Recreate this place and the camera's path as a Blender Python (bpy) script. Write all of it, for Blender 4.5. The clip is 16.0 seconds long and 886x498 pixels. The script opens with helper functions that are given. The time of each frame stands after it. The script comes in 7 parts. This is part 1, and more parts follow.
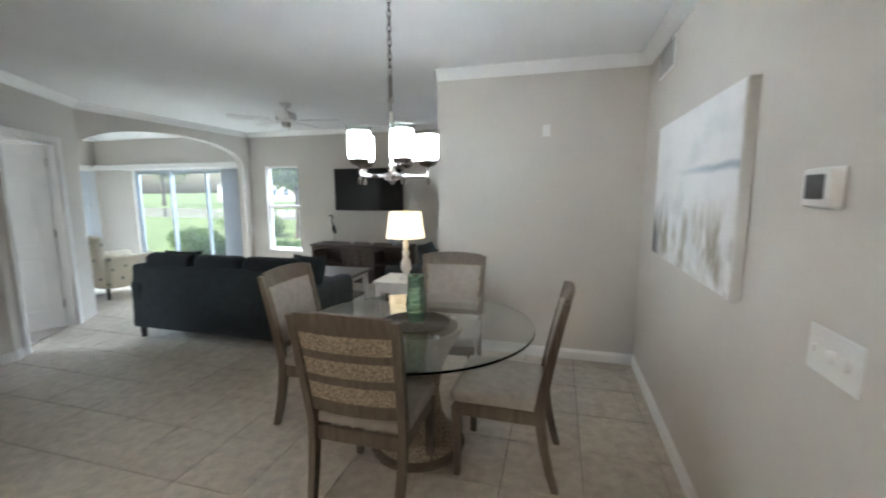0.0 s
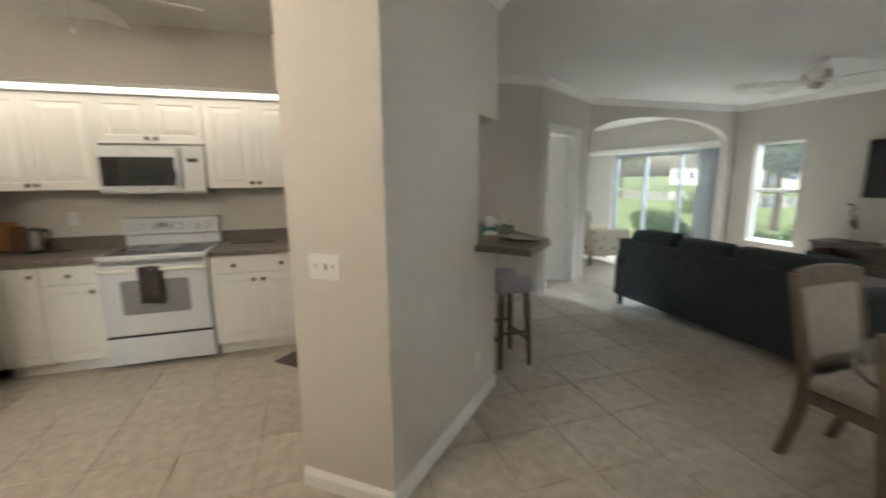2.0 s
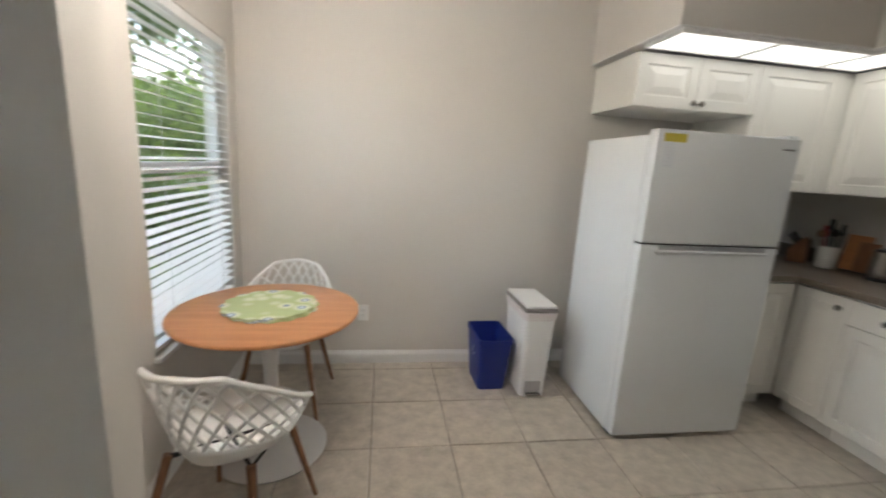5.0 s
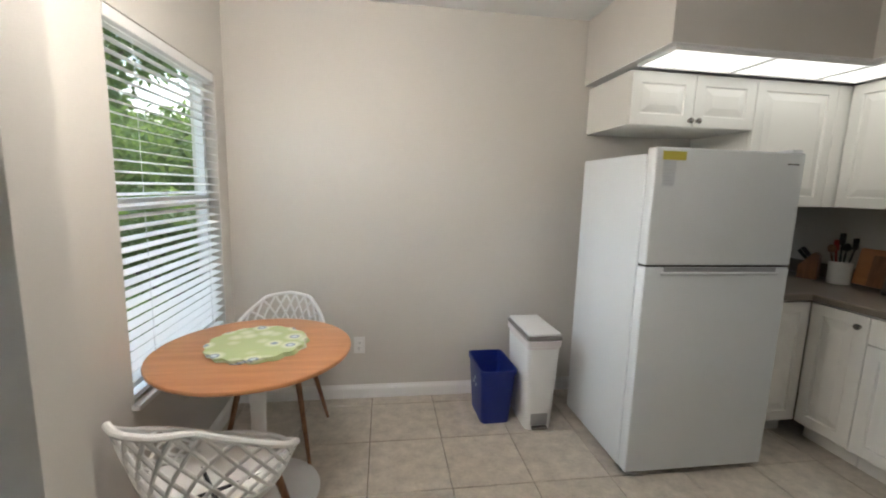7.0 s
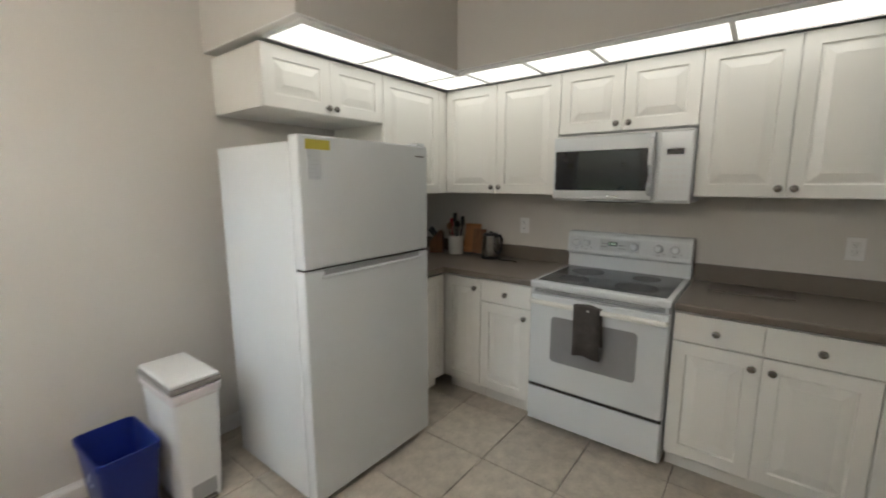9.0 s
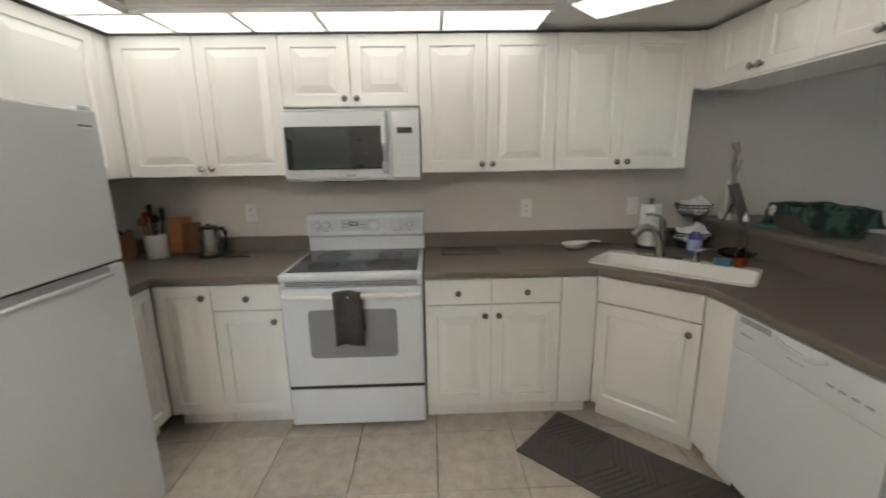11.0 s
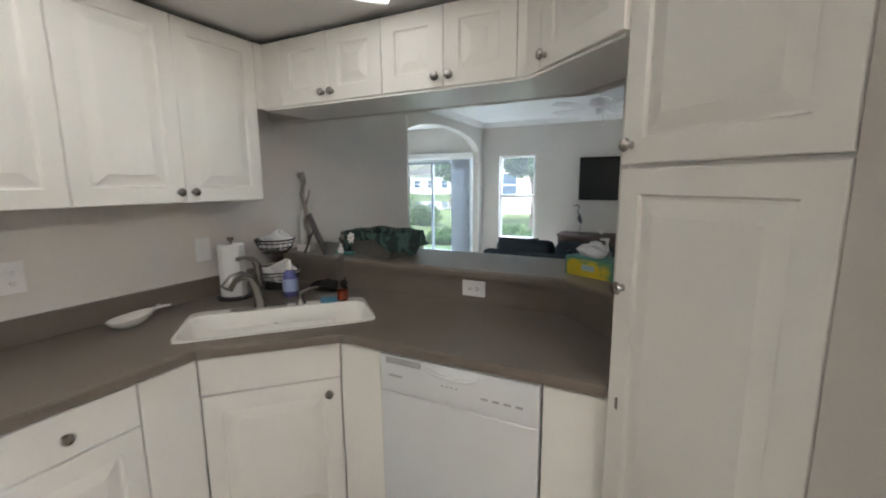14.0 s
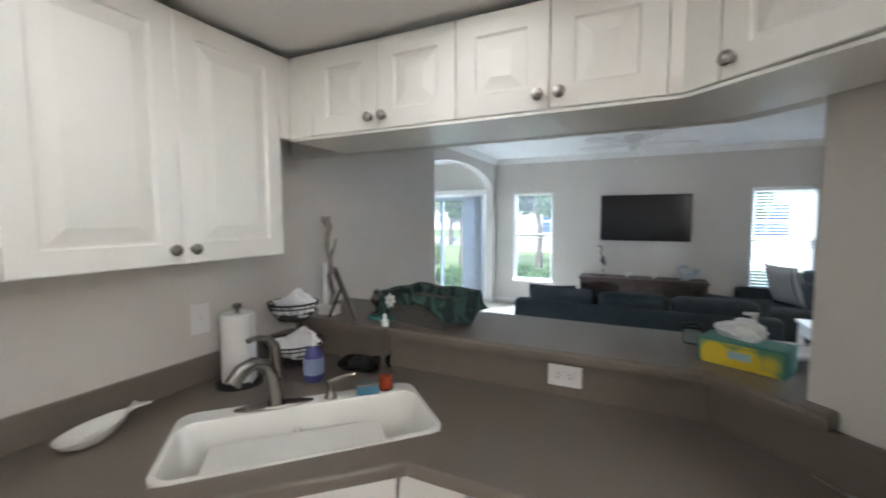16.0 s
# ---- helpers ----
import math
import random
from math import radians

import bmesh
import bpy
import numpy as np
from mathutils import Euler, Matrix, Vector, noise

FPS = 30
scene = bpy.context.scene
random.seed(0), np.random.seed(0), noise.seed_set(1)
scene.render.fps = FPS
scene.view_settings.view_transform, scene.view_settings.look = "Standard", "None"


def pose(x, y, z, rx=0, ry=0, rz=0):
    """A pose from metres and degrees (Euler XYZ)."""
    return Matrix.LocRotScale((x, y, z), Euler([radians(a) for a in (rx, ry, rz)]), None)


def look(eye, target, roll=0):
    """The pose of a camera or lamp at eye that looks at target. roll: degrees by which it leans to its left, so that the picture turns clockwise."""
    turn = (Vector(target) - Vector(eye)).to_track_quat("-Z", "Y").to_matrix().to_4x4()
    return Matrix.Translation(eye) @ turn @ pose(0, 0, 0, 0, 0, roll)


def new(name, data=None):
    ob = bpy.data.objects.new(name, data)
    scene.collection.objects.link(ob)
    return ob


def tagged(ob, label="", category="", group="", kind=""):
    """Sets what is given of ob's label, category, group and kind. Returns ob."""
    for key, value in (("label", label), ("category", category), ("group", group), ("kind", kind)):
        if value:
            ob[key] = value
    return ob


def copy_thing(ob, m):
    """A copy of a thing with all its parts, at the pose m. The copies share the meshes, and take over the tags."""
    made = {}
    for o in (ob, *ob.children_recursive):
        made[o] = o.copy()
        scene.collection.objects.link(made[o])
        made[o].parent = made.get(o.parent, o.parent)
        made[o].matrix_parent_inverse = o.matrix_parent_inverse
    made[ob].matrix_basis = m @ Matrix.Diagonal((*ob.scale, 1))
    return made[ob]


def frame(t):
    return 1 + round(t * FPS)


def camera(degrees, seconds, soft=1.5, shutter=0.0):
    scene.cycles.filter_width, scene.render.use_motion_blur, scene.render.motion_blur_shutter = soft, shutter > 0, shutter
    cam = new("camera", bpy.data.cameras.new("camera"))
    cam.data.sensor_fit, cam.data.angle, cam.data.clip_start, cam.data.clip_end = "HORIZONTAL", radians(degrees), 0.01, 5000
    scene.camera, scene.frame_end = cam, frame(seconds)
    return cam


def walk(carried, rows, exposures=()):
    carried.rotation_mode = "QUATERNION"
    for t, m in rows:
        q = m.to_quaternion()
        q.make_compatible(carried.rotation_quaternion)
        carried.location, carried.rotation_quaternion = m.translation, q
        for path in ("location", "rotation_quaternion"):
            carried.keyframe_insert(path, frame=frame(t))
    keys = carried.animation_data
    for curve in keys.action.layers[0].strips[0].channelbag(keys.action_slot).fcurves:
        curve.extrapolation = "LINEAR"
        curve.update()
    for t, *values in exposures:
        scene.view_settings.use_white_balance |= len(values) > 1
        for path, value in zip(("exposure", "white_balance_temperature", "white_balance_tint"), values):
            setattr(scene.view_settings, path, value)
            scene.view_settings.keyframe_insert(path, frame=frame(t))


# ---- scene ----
cam = camera(94.2, 16.0, soft=1.9, shutter=0.4)
PATH = [
    (0, (1.128, 0.591, 1.525), (0.597, 2.499, 1.246), -0.2),
    (0.5, (1.072, 0.581, 1.519), (0.2, 2.354, 1.209), -0.2),
    (1, (1.035, 0.555, 1.516), (-0.184, 2.106, 1.186), -0.2),
    (1.5, (0.979, 0.476, 1.52), (-0.633, 1.605, 1.166), -0.5),
    (2, (0.766, 0.388, 1.501), (-1.111, 0.986, 1.156), -0.5),
    (2.5, (0.563, 0.343, 1.512), (-1.412, 0.292, 1.201), -0.2),
    (3, (0.344, 0.348, 1.525), (-1.537, -0.269, 1.242), 0.8),
    (3.5, (0.134, 0.357, 1.52), (-1.508, -0.749, 1.24), 1.2),
    (4, (-0.102, 0.298, 1.521), (-1.378, -1.215, 1.229), 1.7),
    (4.5, (-0.24, 0.221, 1.49), (-1.048, -1.575, 1.142), 3.4),
    (5, (-0.393, 0.251, 1.456), (-0.695, -1.685, 1.057), 3.5),
    (5.2, (-0.403, 0.243, 1.455), (-0.539, -1.71, 1.046), 3.5),
    (7.3, (-0.470, 0.142, 1.478), (-0.845, -1.800, 1.196), 0.6),
    (7.5, (-0.53, 0.118, 1.507), (-1.11, -1.772, 1.205), 0.3),
    (8, (-0.591, 0.034, 1.495), (-1.599, -1.668, 1.202), 0.3),
    (8.5, (-0.645, -0.025, 1.499), (-1.957, -1.504, 1.196), 0.1),
    (9, (-0.722, -0.138, 1.494), (-2.281, -1.349, 1.178), -0.1),
    (9.2, (-0.77, -0.193, 1.489), (-2.418, -1.284, 1.178), -0.2),
    (11.3, (-0.894, -0.396, 1.497), (-2.83, -0.138, 1.067), -0.7),
    (11.5, (-0.935, -0.378, 1.481), (-2.849, 0.02, 1.057), -0.5),
    (12, (-1.085, -0.374, 1.486), (-2.881, 0.399, 1.065), -0.4),
    (12.5, (-1.187, -0.404, 1.48), (-2.784, 0.725, 1.06), -0.4),
    (13, (-1.298, -0.461, 1.49), (-2.619, 0.985, 1.09), -0.4),
    (13.5, (-1.383, -0.462, 1.483), (-2.476, 1.171, 1.111), -0.5),
    (14, (-1.536, -0.353, 1.494), (-2.425, 1.41, 1.179), -0.4),
    (14.5, (-1.673, -0.234, 1.493), (-2.387, 1.615, 1.221), 0.1),
    (15, (-1.853, -0.128, 1.523), (-2.437, 1.773, 1.319), 0.2),
    (15.5, (-1.984, -0.074, 1.526), (-2.548, 1.838, 1.363), 0.5),
    (16, (-2.036, -0.047, 1.558), (-2.91, 1.746, 1.408), -0.1),
]
walk(cam, [(t, look(eye, target, roll)) for t, eye, target, roll in PATH],
     exposures=[(0.0, 2.42, 6250, 11), (1.2, 2.32, 6450, 10), (1.8, 2.10, 6950, 11), (2.5, 1.96, 6900, 11), (3.0, 1.96, 6800, 11), (4.0, 1.82, 6450, 12), (5.0, 1.76, 6150, 11), (7.3, 1.76, 6050, 10), (7.6, 1.68, 6050, 10), (9.0, 1.76, 6150, 9), (11.3, 2.12, 6100, 11), (12.5, 2.26, 6100, 12), (14.0, 2.38, 5950, 12), (16.0, 2.70, 5750, 12)])

# ---- world, sun, large lights ----
world = bpy.data.worlds.new("overcast_sky")
scene.world = world
world.use_nodes = True
wn = world.node_tree
sky = wn.nodes.new("ShaderNodeTexSky")
sky.sky_type = "NISHITA"
sky.sun_disc = False
sky.sun_elevation, sky.sun_rotation = radians(48), radians(200)
sky.air_density, sky.dust_density = 1.4, 4.0
wn.links.new(sky.outputs[0], wn.nodes["Background"].inputs[0])
wn.nodes["Background"].inputs[1].default_value = 0.15

sun = new("sun", bpy.data.lights.new("sun", "SUN"))
sun.data.energy, sun.data.angle, sun.data.color = 1.5, radians(12), (1.0, 0.96, 0.9)
sun.matrix_world = look((0, 0, 0), (math.sin(radians(20)) * 0.67, math.cos(radians(20)) * 0.67, -0.74))


def skylight(name, eye, target, w, h, watts):
    """Overcast daylight falling in through an opening."""
    o = new(name, bpy.data.lights.new(name, "AREA"))
    o.data.shape, o.data.size, o.data.size_y = "RECTANGLE", w, h
    o.data.energy, o.data.color = watts, (0.76, 0.88, 1.0)
    o.matrix_world = look(eye, target)
    return o


skylight("slider_daylight", (-6.2, 9.0, 3.1), (-5.2, 5.5, 0.3), 3.0, 1.6, 182)
skylight("window_daylight", (-3.8, 8.6, 2.9), (-3.3, 5.0, 0.3), 1.2, 1.2, 105)
skylight("window_daylight", (-0.3, 8.6, 2.9), (-1.0, 3.0, 0.6), 1.2, 1.2, 46)
skylight("nook_daylight", (1.9, -2.0, 2.9), (-1.2, -1.6, 0.4), 1.4, 1.4, 50)
skylight("bedroom_daylight", (-7.5, 1.9, 1.9), (-4.4, 2.9, 0.9), 1.3, 1.3, 45)


# ---- materials ----
def mat(name, color, rough=0.5, metal=0.0, var=0.06, scale=8.0, fine=120.0, bump=0.0, spec=0.5, coat=0.0, detail=3.0, rv=0.05):
    """A surface with mottling at two scales, gloss that varies a little and fine relief."""
    m = bpy.data.materials.new(name)
    m.use_nodes = True
    nt = m.node_tree
    b = nt.nodes["Principled BSDF"]
    b.inputs["Roughness"].default_value, b.inputs["Metallic"].default_value = rough, metal
    b.inputs["Specular IOR Level"].default_value = spec
    b.inputs["Coat Weight"].default_value = coat
    tc = nt.nodes.new("ShaderNodeTexCoord")
    big, small = nt.nodes.new("ShaderNodeTexNoise"), nt.nodes.new("ShaderNodeTexNoise")
    big.inputs["Scale"].default_value, small.inputs["Scale"].default_value = scale, fine
    big.inputs["Detail"].default_value = detail
    for n in (big, small):
        nt.links.new(tc.outputs["Object"], n.inputs["Vector"])
    mixf = nt.nodes.new("ShaderNodeMath")
    mixf.operation = "MULTIPLY_ADD"
    mixf.inputs[1].default_value = 0.35
    nt.links.new(small.outputs[0], mixf.inputs[0])
    nt.links.new(big.outputs[0], mixf.inputs[2])
    ramp = nt.nodes.new("ShaderNodeValToRGB")
    ramp.color_ramp.elements[0].position, ramp.color_ramp.elements[1].position = 0.38, 0.98
    lo, hi = [max(0, c * (1 - var)) for c in color], [min(1, c * (1 + var)) for c in color]
    ramp.color_ramp.elements[0].color, ramp.color_ramp.elements[1].color = (*lo, 1), (*hi, 1)
    nt.links.new(mixf.outputs[0], ramp.inputs[0])
    nt.links.new(ramp.outputs[0], b.inputs["Base Color"])
    rr = nt.nodes.new("ShaderNodeMapRange")
    rr.inputs["To Min"].default_value, rr.inputs["To Max"].default_value = max(0.02, rough - rv), min(1, rough + rv)
    nt.links.new(big.outputs[0], rr.inputs["Value"])
    nt.links.new(rr.outputs[0], b.inputs["Roughness"])
    if bump:
        bp = nt.nodes.new("ShaderNodeBump")
        bp.inputs["Strength"].default_value, bp.inputs["Distance"].default_value = bump, 0.004
        nt.links.new(small.outputs[0], bp.inputs["Height"])
        nt.links.new(bp.outputs[0], b.inputs["Normal"])
    return m


def glow(name, color, strength):
    m = bpy.data.materials.new(name)
    m.use_nodes = True
    b = m.node_tree.nodes["Principled BSDF"]
    b.inputs["Base Color"].default_value = (0.9, 0.9, 0.88, 1)
    b.inputs["Emission Color"].default_value = (*color, 1)
    b.inputs["Emission Strength"].default_value = strength
    return m


def glass(name, color=(0.97, 0.99, 0.98), rough=0.0, ior=1.45):
    m = bpy.data.materials.new(name)
    m.use_nodes = True
    b = m.node_tree.nodes["Principled BSDF"]
    b.inputs["Base Color"].default_value = (*color, 1)
    b.inputs["Transmission Weight"].default_value = 1.0
    b.inputs["Roughness"].default_value, b.inputs["IOR"].default_value = rough, ior
    return m


def wood(name, dark, light, scale=6.0, rough=0.5, stretch=(1, 1, 12)):
    m = mat(name, light, rough, bump=0.15)
    nt = m.node_tree
    b = nt.nodes["Principled BSDF"]
    tc, mp = nt.nodes.new("ShaderNodeTexCoord"), nt.nodes.new("ShaderNodeMapping")
    mp.inputs["Scale"].default_value = [scale * 12 / s for s in stretch]
    n = nt.nodes.new("ShaderNodeTexNoise")
    n.inputs["Scale"].default_value, n.inputs["Detail"].default_value = 1.0, 6.0
    r = nt.nodes.new("ShaderNodeValToRGB")
    r.color_ramp.elements[0].position, r.color_ramp.elements[1].position = 0.3, 0.7
    r.color_ramp.elements[0].color, r.color_ramp.elements[1].color = (*dark, 1), (*light, 1)
    nt.links.new(tc.outputs["Object"], mp.inputs[0])
    nt.links.new(mp.outputs[0], n.inputs["Vector"])
    nt.links.new(n.outputs[0], r.inputs[0])
    nt.links.new(r.outputs[0], b.inputs["Base Color"])
    return m


WALL = mat("beige_wall_paint", (0.62, 0.585, 0.535), 0.6, var=0.025, scale=1.3, fine=160, bump=0.12)
CEIL = mat("ceiling_paint", (0.78, 0.78, 0.77), 0.85, var=0.03, scale=2.0, fine=60, bump=0.35)
TRIM = mat("white_trim_paint", (0.80, 0.79, 0.77), 0.35, var=0.02)
CAB = mat("white_thermofoil", (0.80, 0.78, 0.73), 0.32, var=0.02, scale=3, fine=200, bump=0.03)
COUNTER = mat("taupe_solid_surface", (0.168, 0.142, 0.115), 0.33, rv=0.02, var=0.16, scale=240, fine=900, spec=0.5, detail=2.0)
APPL = mat("white_appliance_enamel", (0.70, 0.715, 0.72), 0.22, var=0.015, scale=4, fine=300, bump=0.02)
APPGREY = mat("grey_oven_window", (0.27, 0.27, 0.275), 0.22, var=0.05)
BLACKGL = mat("black_glass", (0.012, 0.012, 0.014), 0.06, var=0.2)
NICKEL = mat("brushed_nickel", (0.34, 0.32, 0.295), 0.26, 1.0, var=0.08, fine=400)
DARKMET = mat("dark_metal", (0.03, 0.03, 0.032), 0.45, 0.6)
# near-black for rubber and toe parts, and for shade painted in slots and gaps
GAP = mat("gap_shade_and_rubber", (0.03, 0.028, 0.025), 0.8)
TILE = mat("beige_ceramic_tile", (0.505, 0.45, 0.375), 0.36, rv=0.03, var=0.24, scale=14, fine=60, bump=0.0, detail=5)


def tile_variant(m, per_island):
    nt = m.node_tree
    geo = nt.nodes.new("ShaderNodeNewGeometry")
    for n in list(nt.nodes):
        if n.type == "TEX_NOISE":
            nt.links.new(geo.outputs["Position"], n.inputs["Vector"])
    src = geo.outputs["Random Per Island"] if per_island else nt.nodes.new("ShaderNodeObjectInfo").outputs["Random"]
    mr = nt.nodes.new("ShaderNodeMapRange")
    mr.inputs["To Min"].default_value, mr.inputs["To Max"].default_value = 0.95, 1.04
    nt.links.new(src, mr.inputs["Value"])
    hsv = nt.nodes.new("ShaderNodeHueSaturation")
    b = nt.nodes["Principled BSDF"]
    old = b.inputs["Base Color"].links[0].from_socket
    nt.links.new(old, hsv.inputs["Color"])
    nt.links.new(mr.outputs[0], hsv.inputs["Value"])
    nt.links.new(hsv.outputs[0], b.inputs["Base Color"])
    return m


TILEREST = tile_variant(TILE.copy(), True)
tile_variant(TILE, False)
GROUT = mat("grey_brown_grout", (0.16, 0.125, 0.095), 0.9, var=0.2, bump=0.2)
PANEL = glow("fluorescent_diffuser", (1.0, 0.97, 0.87), 0.50)
SINK = mat("white_sink_composite", (0.82, 0.80, 0.75), 0.2, var=0.02)
WHITEPL = mat("white_plastic", (0.78, 0.77, 0.75), 0.4, var=0.02)
SOFA = mat("dark_slate_upholstery", (0.021, 0.029, 0.033), 0.92, var=0.3, scale=14, fine=700, bump=0.5)
CHAIRWOOD = wood("greige_wood", (0.10, 0.076, 0.055), (0.165, 0.128, 0.095), 4.0, 0.5)
LINEN = mat("taupe_linen", (0.36, 0.32, 0.275), 0.9, var=0.15, scale=20, fine=900, bump=0.4)
WOVEN = mat("woven_seagrass", (0.36, 0.295, 0.215), 0.85, var=0.8, scale=90, fine=240, bump=1.0)
TABLEGL = glass("table_glass", (0.93, 0.97, 0.955), ior=1.38)
CLEARGL = glass("window_glass", (0.56, 0.60, 0.62), ior=1.2)
# translucent veil mixed into the panes, imitating haze over the bright view outdoors
_nt = CLEARGL.node_tree
_out = [n for n in _nt.nodes if n.type == "OUTPUT_MATERIAL"][0]
_src = _out.inputs["Surface"].links[0].from_socket
_veil, _mix = _nt.nodes.new("ShaderNodeBsdfTranslucent"), _nt.nodes.new("ShaderNodeMixShader")
_veil.inputs["Color"].default_value = (0.80, 0.82, 0.84, 1)
_mix.inputs[0].default_value = 0.01
_nt.links.new(_src, _mix.inputs[1])
_nt.links.new(_veil.outputs[0], _mix.inputs[2])
_nt.links.new(_mix.outputs[0], _out.inputs["Surface"])
TVBLACK = mat("tv_screen", (0.010, 0.010, 0.012), 0.18, var=0.1)
CONSOLE = wood("weathered_brown_wood", (0.055, 0.04, 0.035), (0.13, 0.095, 0.08), 5.0, 0.6, (12, 1, 1))
ORANGE = wood("honey_veneer", (0.44, 0.19, 0.075), (0.55, 0.255, 0.11), 3.0, 0.32, (12, 1, 1))
GRASS = mat("lawn", (0.15, 0.20, 0.07), 0.9, var=0.45, scale=0.6, fine=30, bump=0.6)


# ---- builders ----
def thing(name, x, y, z, rz=0, label="", category="", group="", kind=""):
    ob = new(name)
    ob.matrix_basis = pose(x, y, z, 0, 0, rz)
    ob.empty_display_size = 0.1
    return tagged(ob, label, category, group, kind)


def part(name, bm, material, parent=None, label="", m=None, smooth=False):
    me = bpy.data.meshes.new(name)
    bmesh.ops.recalc_face_normals(bm, faces=bm.faces)
    if smooth:
        for f in bm.faces:
            f.smooth = True
    bm.to_mesh(me)
    bm.free()
    for mm in (material if isinstance(material, (list, tuple)) else [material]):
        me.materials.append(mm)
    if smooth:
        me.set_sharp_from_angle(angle=radians(40))
    ob = new(name, me)
    ob.parent = parent
    if m is not None:
        ob.matrix_basis = m
    return tagged(ob, label)


def box(x0, y0, z0, x1, y1, z1, b=0.0, bm=None, seg=2):
    t = bmesh.new()
    m = Matrix.LocRotScale(((x0 + x1) / 2, (y0 + y1) / 2, (z0 + z1) / 2), None, (abs(x1 - x0), abs(y1 - y0), abs(z1 - z0)))
    bmesh.ops.create_cube(t, size=1, matrix=m)
    if b:
        bmesh.ops.bevel(t, geom=t.edges[:], offset=b, segments=seg, affect="EDGES", profile=0.5)
    return join(bm, t)


def join(bm, t):
    if bm is None:
        return t
    me = bpy.data.meshes.new("tmp")
    t.to_mesh(me)
    t.free()
    bm.from_mesh(me)
    bpy.data.meshes.remove(me)
    return bm


def moved(t, m):
    bmesh.ops.transform(t, matrix=m, verts=t.verts)
    return t


def prism(poly, z0, z1, b=0.0, bm=None):
    t = bmesh.new()
    f = t.faces.new([t.verts.new((x, y, z0)) for x, y in poly])
    e = bmesh.ops.extrude_face_region(t, geom=[f])
    bmesh.ops.translate(t, verts=[v for v in e["geom"] if isinstance(v, bmesh.types.BMVert)], vec=(0, 0, z1 - z0))
    if b:
        bmesh.ops.bevel(t, geom=t.edges[:], offset=b, segments=2, affect="EDGES", profile=0.5)
    return join(bm, t)


def lathe(profile, n=24, bm=None, at=(0, 0, 0)):
    """A turned solid from (radius, height) pairs."""
    t = bmesh.new()
    rings = []
    for r, z in profile:
        if r < 1e-6:
            rings.append([t.verts.new((at[0], at[1], at[2] + z))])
        else:
            rings.append([t.verts.new((at[0] + r * math.cos(2 * math.pi * i / n), at[1] + r * math.sin(2 * math.pi * i / n), at[2] + z)) for i in range(n)])
    for a, c in zip(rings, rings[1:]):
        for i in range(n):
            j = (i + 1) % n
            if len(a) == 1 and len(c) == 1:
                break
            if len(a) == 1:
                t.faces.new((a[0], c[j], c[i]))
            elif len(c) == 1:
                t.faces.new((a[i], a[j], c[0]))
            else:
                t.faces.new((a[i], a[j], c[j], c[i]))
    if profile[0][0] > 1e-6 and profile[-1][0] > 1e-6 and profile[0] != profile[-1]:
        if abs(profile[0][0] - profile[-1][0]) < 0.02 and len(profile) > 3:
            for i in range(n):
                j = (i + 1) % n
                t.faces.new((rings[-1][i], rings[-1][j], rings[0][j], rings[0][i]))
        else:
            t.faces.new(rings[0]), t.faces.new(rings[-1])
    else:
        for ring in (rings[0], rings[-1]):
            if len(ring) > 1:
                t.faces.new(ring)
    return join(bm, t)


def tube(points, r, n=8, bm=None, closed=False):
    """A round bar along points; r may be a list."""
    t = bmesh.new()
    pts = [Vector(p) for p in points]
    rs = r if isinstance(r, (list, tuple)) else [r] * len(pts)
    rings = []
    for i, p in enumerate(pts):
        if closed:
            d = pts[(i + 1) % len(pts)] - pts[i - 1]
        else:
            d = pts[min(i + 1, len(pts) - 1)] - pts[max(i - 1, 0)]
        q = d.to_track_quat("Z", "Y")
        rings.append([t.verts.new(p + q @ Vector((rs[i] * math.cos(2 * math.pi * k / n), rs[i] * math.sin(2 * math.pi * k / n), 0))) for k in range(n)])
    pairs = list(zip(rings, rings[1:])) + ([(rings[-1], rings[0])] if closed else [])
    for a, c in pairs:
        for k in range(n):
            t.faces.new((a[k], a[(k + 1) % n], c[(k + 1) % n], c[k]))
    if not closed:
        t.faces.new(rings[0])
        t.faces.new(rings[-1])
    return join(bm, t)


def wall_seg(name, a, b, thick, z0, z1, material=WALL, side=1, holes=()):
    """An upright wall from a to b; the face a-b is the one seen, thickness goes to the side. holes: (s0, s1, z0, z1) along it."""
    a, b = Vector((*a, 0)), Vector((*b, 0))
    L = (b - a).length
    t = bmesh.new()
    ss = sorted({0, L, *[h[0] for h in holes], *[h[1] for h in holes]})
    zs = sorted({z0, z1, *[h[2] for h in holes], *[h[3] for h in holes]})
    for s0, s1 in zip(ss, ss[1:]):
        for q0, q1 in zip(zs, zs[1:]):
            if any(h[0] < (s0 + s1) / 2 < h[1] and h[2] < (q0 + q1) / 2 < h[3] for h in holes):
                continue
            box(s0, 0, q0, s1, side * thick, q1, 0, t)
    bmesh.ops.remove_doubles(t, verts=t.verts, dist=0.0005)
    t.verts.index_update()
    dup = {}
    for f in t.faces:
        dup.setdefault(tuple(sorted(v.index for v in f.verts)), []).append(f)
    bmesh.ops.delete(t, geom=[f for fs in dup.values() if len(fs) > 1 for f in fs], context="FACES")
    ob = part(name, t, material, None, "", pose(a.x, a.y, 0, 0, 0, math.degrees(math.atan2(b.y - a.y, b.x - a.x))))
    return tagged(ob, "beige painted interior wall", "wall", kind="structure")


